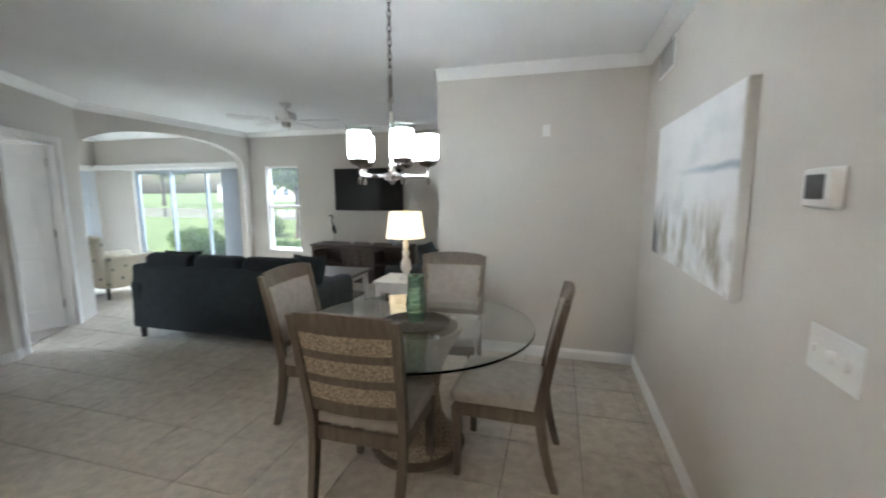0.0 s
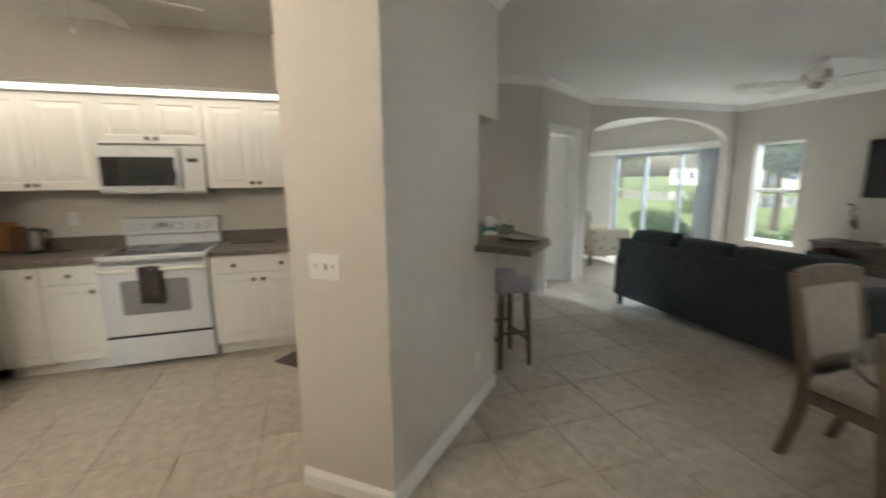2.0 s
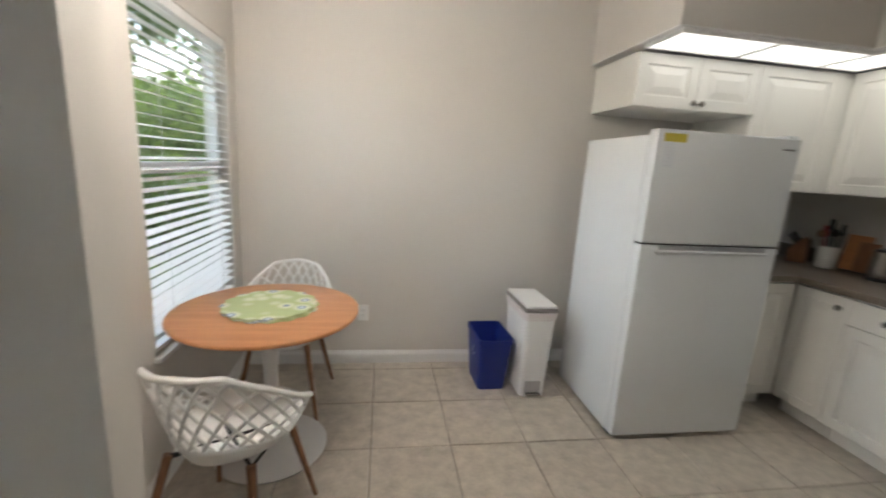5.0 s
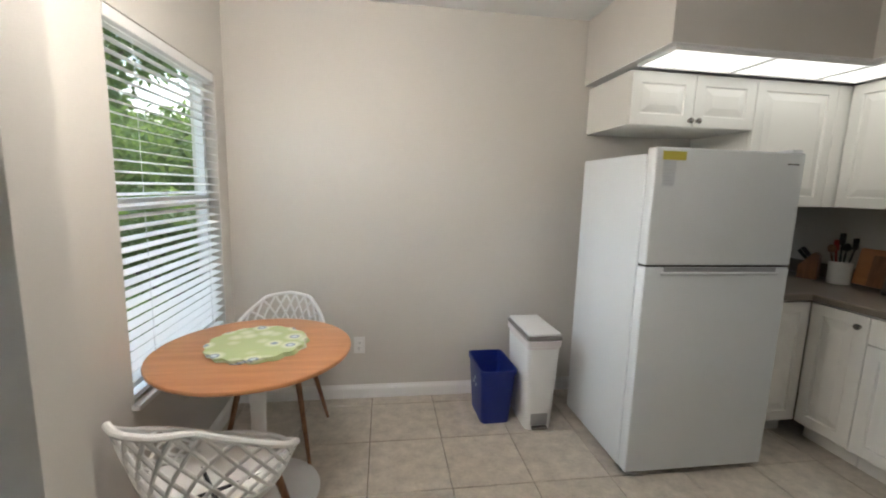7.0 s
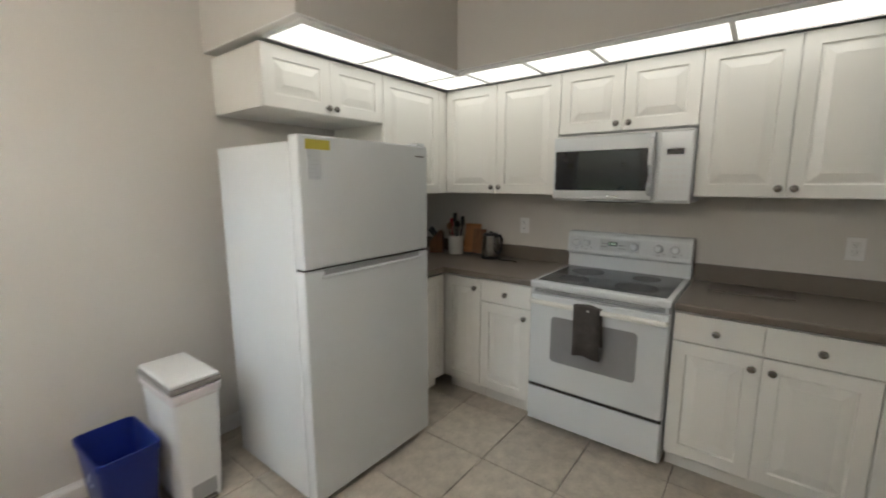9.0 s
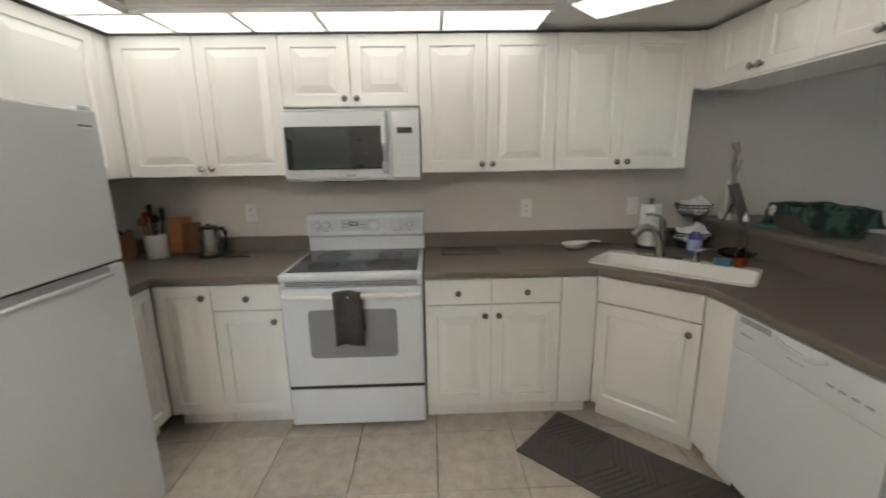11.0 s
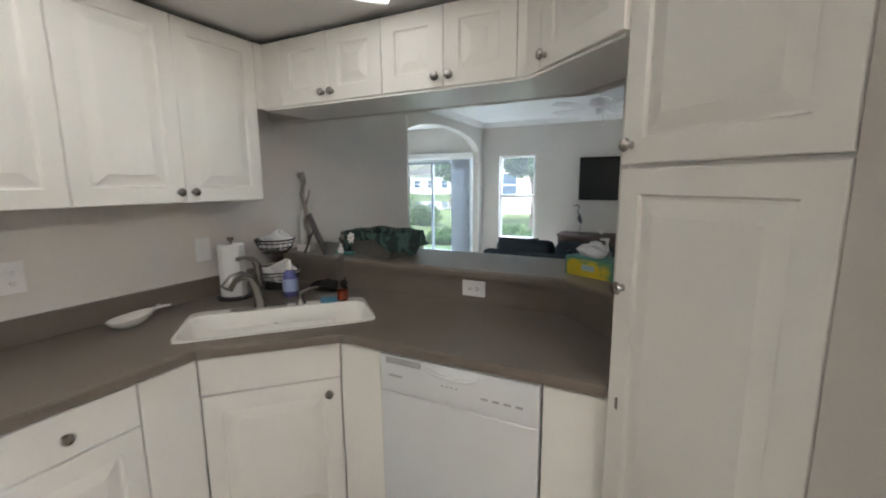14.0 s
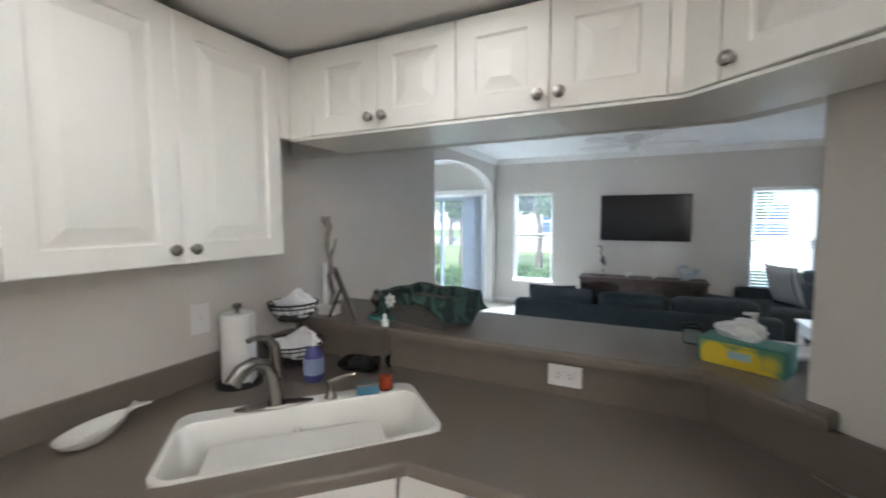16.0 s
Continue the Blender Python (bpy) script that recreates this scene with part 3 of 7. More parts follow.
cabinet("base_cabinet", -2.975, -1.875, 0, 90, 0.301, 0.62, BH, [("door", 0, 0.301, 0.11, 0.865, 0.26, 0.80)], "white corner base cabinet with a narrow door", toe=0.1)
cabinet("base_cabinet", -2.49, -1.878, 0, 180, 0.485, 0.62, BH, [("door", 0.10, 0.485, 0.11, 0.865, None, 0)], "white corner base cabinet beside the refrigerator", toe=0.1)
# sink corner
cabinet("base_cabinet", -2.975, 0.309, 0, 90, 0.195, 0.10, BH, [("filler", 0, 0.195, 0.11, 0.865, None, 0)], "white filler panel beside the sink cabinet", toe=0.1)
cabinet("sink_cabinet", -2.978, 0.502, 0, 45, 0.512, 0.30, BH, [("filler", 0.004, 0.508, 0.722, 0.865, None, 0), ("door", 0.004, 0.508, 0.11, 0.718, 0.46, 0.66)], "white corner sink cabinet under the worktop", toe=0.1)
cabinet("base_cabinet", -2.618, 0.865, 0, 0, 0.20, 0.10, BH, [("filler", 0, 0.20, 0.11, 0.865, None, 0)], "white filler panel beside the dishwasher", toe=0.1)
cabinet("base_cabinet", -1.803, 0.865, 0, 0, 0.20, 0.45, BH, [("filler", 0, 0.20, 0.11, 0.865, None, 0)], "white end panel beside the pantry", toe=0.1)

# ---- worktops ----
CT = 0.915
t = bmesh.new()
TOP = [(-3.598, -0.436), (-2.955, -0.436), (-2.95, 0.49), (-2.58, 0.845), (-1.615, 0.845), (-1.585, 0.79), (-1.48, 1.0), (-1.66, 1.285), (-1.828, 1.465), (-3.598, 1.465)]
SA = radians(46.8)
HOLE = [(-2.965 + u * math.cos(SA) - v * math.sin(SA), 0.890 + u * math.sin(SA) + v * math.cos(SA)) for u, v in ((-0.376, -0.186), (-0.376, 0.12), (0.376, 0.12), (0.376, -0.186))]
def plate(poly, z0, z1, hole=None, b=0.006):
    """A worktop with an optional cut-out."""
    t = bmesh.new()
    vs = [t.verts.new((x, y, z1)) for x, y in poly]
    es = [t.edges.new((vs[i], vs[(i + 1) % len(vs)])) for i in range(len(vs))]
    if hole:
        hv = [t.verts.new((x, y, z1)) for x, y in hole]
        es += [t.edges.new((hv[i], hv[(i + 1) % len(hv)])) for i in range(len(hv))]
        bmesh.ops.triangle_fill(t, edges=es, use_beauty=True)
    else:
        t.faces.new(vs)
    top = t.faces[:]
    e = bmesh.ops.extrude_face_region(t, geom=top)
    bmesh.ops.translate(t, verts=[v for v in e["geom"] if isinstance(v, bmesh.types.BMVert)], vec=(0, 0, z0 - z1))
    rim = [ed for ed in t.edges if all(abs(v.co.z - z1) < 1e-5 for v in ed.verts) and len(ed.link_faces) == 2 and abs(ed.calc_face_angle(0)) > 1.0]
    bmesh.ops.bevel(t, geom=rim, offset=b, segments=2, affect="EDGES", profile=0.5)
    return t
worktop = thing("worktop", -2.9, 0.9, 0.878, 0, "taupe solid-surface worktop round the sink corner", "worktop")
back = Matrix.Translation((2.9, -0.9, -0.878))
part("top", moved(plate(TOP, 0.878, CT, HOLE, 0.008), back), COUNTER, worktop)
sp = bmesh.new()
box(-3.598, -0.436, CT, -3.575, 1.44, CT + 0.10, 0.004, sp)
prism([(-3.575, 1.442), (-1.838, 1.442), (-1.668, 1.272), (-1.50, 1.10), (-1.486, 1.114), (-1.652, 1.28), (-1.829, 1.4655), (-3.598, 1.4655)], CT, CT + 0.13, 0, sp)
part("backsplash", moved(sp, back), COUNTER, worktop)
wt2 = thing("worktop", -3.2, -1.9, 0.878, 0, "taupe solid-surface worktop beside the refrigerator", "worktop")
back = Matrix.Translation((3.2, 1.9, -0.878))
part("top", moved(plate([(-3.598, NY + 0.002), (-2.50, NY + 0.002), (-2.50, -1.862), (-2.955, -1.862), (-2.955, -1.203), (-3.598, -1.203)], 0.878, CT, None, 0.008), back), COUNTER, wt2)
sp = bmesh.new()
box(-3.598, NY + 0.024, CT, -3.575, -1.203, CT + 0.10, 0.004, sp)
box(-3.598, NY + 0.002, CT, -2.50, NY + 0.0235, CT + 0.10, 0.004, sp)
part("backsplash", moved(sp, back), COUNTER, wt2)
# raised breakfast bar
BAR = [(-3.598, 1.40), (-1.855, 1.40), (-1.635, 1.19), (-1.565, 1.27), (-1.50, 1.355), (-1.25, 1.55), (-1.58, 1.885), (-3.598, 1.885)]
t = plate(BAR, 1.052, 1.09, None, 0.012)
tagged(part("breakfast_bar", t, COUNTER), "taupe solid-surface breakfast bar on the half wall", "worktop")
part_clad = prism([(-3.574, 1.452), (-1.833, 1.452), (-1.652, 1.272), (-1.647, 1.277), (-1.829, 1.464), (-3.574, 1.464)], CT + 0.131, 1.0515)
tagged(part("bar_cladding", part_clad, COUNTER), "taupe cladding below the breakfast bar", "panel")

# ---- sink ----
sk = thing("kitchen_sink", -2.965, 0.89, CT - 0.007, 46.8, "white double-bowl corner sink set in the worktop", "sink")
def sink_bowl():
    t = bmesh.new()
    L, D = 0.775, 0.395
    outer = box(-L / 2, -D / 2, -0.02, L / 2, D / 2, 0.012)
    bmesh.ops.bevel(outer, geom=[e for e in outer.edges if abs(e.verts[0].co.z - e.verts[1].co.z) > 0.01], offset=0.05, segments=5, affect="EDGES", profile=0.5)
    outer.faces.ensure_lookup_table()
    for f in [f for f in outer.faces if abs(f.normal.z) > 0.9]:
        bmesh.ops.delete(outer, geom=[f], context="FACES_ONLY")
    outer.edges.ensure_lookup_table()
    join(t, outer)
    def rrect(x0, y0, x1, y1, r, z, n=5):
        pts = []
        for cx, cy, a0 in ((x1 - r, y1 - r, 0), (x0 + r, y1 - r, 90), (x0 + r, y0 + r, 180), (x1 - r, y0 + r, 270)):
            for i in range(n + 1):
                a = radians(a0 + 90 * i / n)
                pts.append((cx + r * math.cos(a), cy + r * math.sin(a), z))
        return pts
    # deck round the opening
    deck = bmesh.new()
    es = []
    for ring in (rrect(-L / 2, -D / 2, L / 2, D / 2, 0.05, 0.012), rrect(-0.374, -0.184, 0.374, 0.122, 0.055, 0.012)):
        vs = [deck.verts.new(p) for p in ring]
        es += [deck.edges.new((vs[i], vs[(i + 1) % len(vs)])) for i in range(len(vs))]
    bmesh.ops.triangle_fill(deck, edges=es, use_beauty=True)
    join(t, deck)
    rings = [rrect(-0.374, -0.184, 0.374, 0.122, 0.055, 0.012), rrect(-0.371, -0.181, 0.371, 0.119, 0.053, 0.004), rrect(-0.355, -0.166, 0.355, 0.104, 0.05, -0.15), rrect(-0.32, -0.13, 0.32, 0.07, 0.04, -0.172)]
    b = bmesh.new()
    rv = [[b.verts.new(p) for p in r] for r in rings]
    for a, c in zip(rv, rv[1:]):
        for i in range(len(a)):
            b.faces.new((a[i], a[(i + 1) % len(a)], c[(i + 1) % len(a)], c[i]))
    b.faces.new(rv[-1])
    join(t, b)
    ridge = bmesh.new()
    sec = [(-0.045, -0.1715), (-0.025, -0.14), (-0.014, -0.06), (-0.004, -0.048), (0.004, -0.048), (0.014, -0.06), (0.025, -0.14), (0.045, -0.1715)]
    va, vb = [[ridge.verts.new((x - 0.03, y, z)) for x, z in sec] for y in (-0.172, 0.110)]
    for i in range(len(sec) - 1):
        ridge.faces.new((va[i], va[i + 1], vb[i + 1], vb[i]))
    join(t, ridge)
    bmesh.ops.remove_doubles(t, verts=t.verts, dist=0.0004)
    return t
part("basin", sink_bowl(), SINK, sk, smooth=True)
for dx in (-0.195, 0.18):
    part("drain", lathe([(0.0, 0), (0.042, 0), (0.042, 0.004), (0.03, 0.005), (0.0, 0.003)], 20, at=(dx, -0.03, -0.1715)), NICKEL, sk, smooth=True)

# ---- refrigerator ----
fr = thing("refrigerator", -1.69, -1.62, 0, 180, "tall white top-freezer refrigerator with plain doors", "refrigerator")
t = box(0.004, 0.075, 0.03, 0.796, 0.70, 1.665, 0.006)
part("body", t, APPL, fr)
part("base_grille", box(0.02, 0.06, 0.005, 0.78, 0.12, 0.07, 0.003), GAP, fr)
lo = box(0, 0, 0.035, 0.80, 0.068, 1.122, 0.010, seg=3)
lo = part("door", lo, APPL, fr, smooth=True)
# flat grey strip paints the shade of the scoop below the grip
part("handle_shade", box(0.10, -0.0012, 1.098, 0.72, 0.004, 1.1225, 0.0005), mat("recess_shadow_grey", (0.30, 0.30, 0.305), 0.5), lo, "grey strip painted as the shade under the grip")
part("handle", box(0.085, -0.010, 1.084, 0.735, 0.012, 1.100, 0.0075, seg=3), APPL, lo, "rounded white handle lip", smooth=True)
up = part("door", box(0, 0, 1.131, 0.80, 0.068, 1.69, 0.010, seg=3), APPL, fr, smooth=True)
part("gasket", box(0.01, 0.02, 1.112, 0.79, 0.07, 1.138), GAP, fr)
YEL = mat("yellow_sticker", (0.55, 0.47, 0.06), 0.5)
part("energy_label", box(0.035, -0.0015, 1.632, 0.155, -0.0003, 1.672), YEL, up, "yellow energy label")
lt = bmesh.new()
box(0.04, -0.0015, 1.51, 0.105, -0.0003, 1.63, 0, lt)
part("paper_label", lt, mat("label_paper", (0.62, 0.64, 0.66), 0.6), up, "small white printed label")
tb = bmesh.new()
for i in range(6):
    box(0.046, -0.0028, 1.519 + i * 0.017, 0.098 - 0.008 * (i % 3), -0.0016, 1.520 + i * 0.017, 0, tb)
part("print_lines", tb, mat("grey_print", (0.46, 0.47, 0.49), 0.7), up)
part("badge", box(0.70, -0.003, 1.63, 0.765, 0.0, 1.637), NICKEL, up)
for hx in (0.76,):
    part("hinge_cap", box(hx - 0.03, 0.01, 1.69, hx + 0.03, 0.09, 1.705, 0.005), APPL, fr)

# ---- stove ----
st = thing("electric_range", -2.94, -1.198, 0, 90, "white electric range with black glass cooktop", "stove")
part("body", box(0.002, 0.03, 0.03, 0.752, 0.655, 0.885, 0.004), APPL, st)
rim = box(0, -0.005, 0.885, 0.754, 0.60, 0.922, 0.010, seg=3)
part("cooktop_rim", rim, APPL, st, smooth=True)
ck = part("cooktop", box(0.03, 0.04, 0.921, 0.724, 0.575, 0.926, 0.002), mat("blue_black_ceramic_glass", (0.035, 0.038, 0.043), 0.14, var=0.1), st, "black ceramic glass cooktop")
RING = mat("burner_disc", (0.009, 0.008, 0.008), 0.3)
RIM = mat("burner_outline", (0.10, 0.10, 0.105), 0.3)
for bx, by, br in ((0.20, 0.17, 0.085), (0.55, 0.17, 0.11), (0.20, 0.42, 0.10), (0.55, 0.42, 0.075)):
    bn = part("burner", lathe([(0.0, 0.9262), (br, 0.9262), (br, 0.9268), (0.0, 0.9268)], 40, at=(bx, by, 0)), RING, ck, "black burner disc")
    part("outline", tube([(bx + (br + 0.002) * math.cos(a), by + (br + 0.002) * math.sin(a), 0.9264) for a in [2 * math.pi * q / 40 for q in range(40)]], 0.0009, 5, closed=True), RIM, bn)
od = part("oven_door", box(0.006, -0.002, 0.28, 0.748, 0.03, 0.845, 0.010, seg=3), APPL, st, smooth=True)
pane_ = []
for cx, cz, a0 in ((0.585, 0.70, 0), (0.165, 0.70, 90), (0.165, 0.475, 180), (0.585, 0.475, 270)):
    pane_ += [(cx + 0.025 * math.cos(radians(a0 + 18 * q)), cz + 0.025 * math.sin(radians(a0 + 18 * q))) for q in range(6)]
part("oven_window", moved(prism(pane_, 0.0, 0.0022), Matrix(((1, 0, 0, 0), (0, 0, -1, -0.0018), (0, 1, 0, 0), (0, 0, 0, 1)))), APPGREY, od, "grey oven window")
part("vent_trim", box(0.01, 0.004, 0.852, 0.744, 0.04, 0.884, 0.003), APPL, st)
# slots drawn as dark bars, the shade inside them put into the colour
for q in range(3):
    part("vent_slot_shade", box(0.03, 0.0015, 0.857 + q * 0.009, 0.724, 0.0042, 0.861 + q * 0.009), GAP, st)
hd = tube([(0.022, 0.0, 0.802), (0.026, -0.035, 0.809), (0.06, -0.05, 0.812), (0.69, -0.05, 0.812), (0.728, -0.035, 0.809), (0.732, 0.0, 0.802)], 0.0145, 12)
part("oven_handle", hd, CAB, od, "cream-white bar handle", smooth=True)
part("drawer", box(0.006, -0.004, 0.045, 0.748, 0.03, 0.262, 0.008), APPL, st)
# dark bar painting the shade in the gap above the drawer
part("drawer_gap_shade", box(0.006, 0.004, 0.262, 0.748, 0.028, 0.281), GAP, st)
bgp = bmesh.new()
prism([(0.605, 0.915), (0.655, 0.915), (0.655, 1.165), (0.612, 1.165), (0.592, 1.158), (0.582, 1.142), (0.568, 1.040), (0.570, 1.024), (0.582, 1.014), (0.605, 1.008)], 0.0, 0.754, 0.004, bgp)
moved(bgp, Matrix(((0, 0, 1, 0), (1, 0, 0, 0), (0, 1, 0, 0), (0, 0, 0, 1))))
bg = part("backguard", bgp, APPL, st)
LEAN = 7.8
FACE = lambda z: 0.568 + (z - 1.040) * 0.1373
CTRL = mat("panel_grey", (0.50, 0.51, 0.52), 0.35)
INK = mat("button_dark", (0.10, 0.10, 0.105), 0.5)
strip = part("control_strip", box(-0.36, -0.0015, -0.044, 0.36, 0.004, 0.044, 0.0012), mat("pale_grey_strip", (0.60, 0.61, 0.62), 0.3), bg, "pale grey control strip", pose(0.377, FACE(1.088), 1.088, -LEAN))
for kx, kr in ((0.066, 0.024), (0.131, 0.024), (0.432, 0.026), (0.573, 0.024), (0.664, 0.024)):
    dial = part("control_knob", lathe([(0.0, 0), (kr + 0.003, 0), (kr + 0.003, 0.003), (kr, 0.006), (kr - 0.003, 0.022), (kr - 0.007, 0.026), (0.0, 0.027)], 24), APPL, bg, "white control knob", pose(kx, FACE(1.090) - 0.0016, 1.090, 90 - LEAN), True)
    part("grip", box(-0.0035, -kr + 0.004, 0.020, 0.0035, kr - 0.004, 0.033, 0.0015), APPL, dial)
    part("pointer", box(-0.0012, kr - 0.012, 0.0331, 0.0012, kr - 0.005, 0.0337), INK, dial)
dsp = part("control_panel", box(-0.122, -0.0035, -0.036, 0.122, -0.0016, 0.036, 0.0008), CTRL, bg, "grey touch panel", pose(0.342, FACE(1.088), 1.088, -LEAN))
part("display", box(-0.068, -0.0052, -0.004, -0.012, -0.0036, 0.022), mat("dark_display", (0.012, 0.016, 0.012), 0.1), dsp, "dark clock display")
dg = bmesh.new()
for q in range(4):
    box(-0.060 + q * 0.011, -0.0058, 0.004, -0.054 + q * 0.011, -0.0053, 0.015, 0, dg)
part("digits", dg, glow("green_display", (0.05, 0.8, 0.15), 0.06), dsp, "green clock digits")
db = bmesh.new()
for q in range(4):
    for r_ in range(2):
        box(-0.112 + q * 0.011, -0.0045, -0.014 + r_ * 0.020, -0.104 + q * 0.011, -0.0036, -0.010 + r_ * 0.020, 0, db)
        box(-0.004 + q * 0.012, -0.0045, -0.020 + r_ * 0.020, 0.004 + q * 0.012, -0.0036, -0.015 + r_ * 0.020, 0, db)
tagged(part("buttons", db, INK, dsp), kind="stuff")
mk = bmesh.new()
for kx in (0.066, 0.131, 0.573, 0.664):
    box(kx - 0.377 - 0.008, -0.0021, -0.041, kx - 0.377 + 0.008, -0.0015, -0.037, 0, mk)
    box(kx - 0.377 + 0.030, -0.0021, -0.030, kx - 0.377 + 0.036, -0.0015, -0.024, 0, mk)
part("markings", mk, INK, strip)
# towel over the handle
TOWEL = mat("dark_grey_towel", (0.075, 0.065, 0.06), 0.95, var=0.25, scale=30, fine=500, bump=0.8)
tw = thing("dish_towel", -2.94, -1.198, 0.55, 90, "dark grey dish towel hung over the oven handle", "towel")
t = bmesh.new()
cols = 9
def towel_sheet(depth, zb, t):
    g = []
    for i in range(cols):
        u = i / (cols - 1)
        g.append([t.verts.new((0.29 + 0.15 * u + 0.006 * math.sin(5 * u + v * 2), depth - 0.006 * math.sin(u * 9 + v), 0.285 - (0.285 - zb) * v + 0.006 * math.sin(u * 4))) for v in (0, 0.15, 0.4, 0.7, 1)])
    return g
a, b = towel_sheet(-0.069, 0.0, t), towel_sheet(-0.031, 0.07, t)
for g in (a, b):
    for i in range(cols - 1):
        for j in range(4):
            t.faces.new((g[i][j], g[i + 1][j], g[i + 1][j + 1], g[i][j + 1]))
for i in range(cols - 1):
    t.faces.new((a[i][0], b[i][0], b[i + 1][0], a[i + 1][0]))
ob = part("cloth", t, TOWEL, tw, smooth=True)
so = ob.modifiers.new("thick", "SOLIDIFY")
so.thickness = 0.006

# ---- microwave ----
mw = thing("microwave", -3.2, -1.193, 1.385, 90, "white microwave hung over the range", "microwave")
part("body", box(0.0, 0.03, 0.0, 0.746, 0.398, 0.385, 0.004), APPL, mw)
md = part("door", box(0.0, 0.0, 0.012, 0.565, 0.032, 0.375, 0.008), APPL, mw, smooth=True)
part("door_window", box(0.015, -0.004, 0.065, 0.545, 0.004, 0.295, 0.006), BLACKGL, md, "black glass door window")
part("handle", tube([(0.555, 0.0, 0.05), (0.555, -0.03, 0.06), (0.555, -0.04, 0.09), (0.555, -0.042, 0.20), (0.555, -0.04, 0.30), (0.555, -0.03, 0.33), (0.555, 0.0, 0.34)], 0.0135, 10), APPL, md, smooth=True)
mp_ = part("control_panel", box(0.59, 0.0, 0.012, 0.746, 0.032, 0.375, 0.006), APPL, mw)
part("display", box(0.625, -0.002, 0.255, 0.705, 0.002, 0.285), BLACKGL, mp_)
kb = bmesh.new()
for q in range(5):
    for p in range(4):
        box(0.61 + p * 0.03, -0.0012, 0.07 + q * 0.032, 0.632 + p * 0.03, 0.001, 0.088 + q * 0.032, 0, kb)
tagged(part("keypad", kb, mat("keypad_grey", (0.66, 0.66, 0.66), 0.5), mp_), kind="stuff")
part("bottom_vent", box(0.2, 0.05, -0.006, 0.55, 0.3, 0.001), GAP, mw)
part("top_grille", box(0.004, 0.004, 0.376, 0.742, 0.03, 0.386, 0.002), WHITEPL, mw)
part("badge", box(0.33, -0.0015, 0.03, 0.39, 0.0, 0.036), NICKEL, md)

# ---- dishwasher ----
dw = thing("dishwasher", -2.415, 0.865, 0, 0, "white dishwasher built in under the worktop", "dishwasher")
part("body", box(0.003, 0.03, 0.10, 0.605, 0.58, 0.868, 0.002), APPL, dw)
part("door", box(0.002, -0.011, 0.13, 0.606, 0.03, 0.7185, 0.004), APPL, dw)
cp = part("control_panel", box(0.002, -0.014, 0.7195, 0.606, 0.03, 0.866, 0.005), APPL, dw, smooth=True)
part("handle", tube([(0.20, -0.012, 0.845), (0.24, -0.02, 0.83), (0.32, -0.022, 0.825), (0.37, -0.02, 0.83), (0.40, -0.012, 0.845)], 0.008, 8), APPL, cp, smooth=True)
bt = bmesh.new()
for q in range(4):
    box(0.41 + q * 0.04, -0.0162, 0.775, 0.435 + q * 0.04, -0.013, 0.782, 0, bt)
    box(0.26 + q * 0.018, -0.0162, 0.79, 0.27 + q * 0.018, -0.013, 0.794, 0, bt)
box(0.04, -0.0162, 0.785, 0.10, -0.013, 0.792, 0, bt)
tagged(part("markings", bt, mat("button_grey", (0.35, 0.35, 0.36), 0.5), cp), kind="stuff")
# vent slits drawn as raised grey bars, coloured like the shade in them
vv = bmesh.new()
for q in range(5):
    box(0.03, -0.0155, 0.835 + q * 0.005, 0.18, -0.013, 0.8375 + q * 0.005, 0, vv)
part("vent", vv, mat("vent_slit_shade_grey", (0.24, 0.24, 0.245), 0.6), cp)
part("toe_panel", box(0.003, 0.07, 0.005, 0.605, 0.10, 0.10), GAP, dw)

# ---- ceiling fans ----
FANW = mat("white_fan_enamel", (0.74, 0.73, 0.71), 0.35, var=0.02)


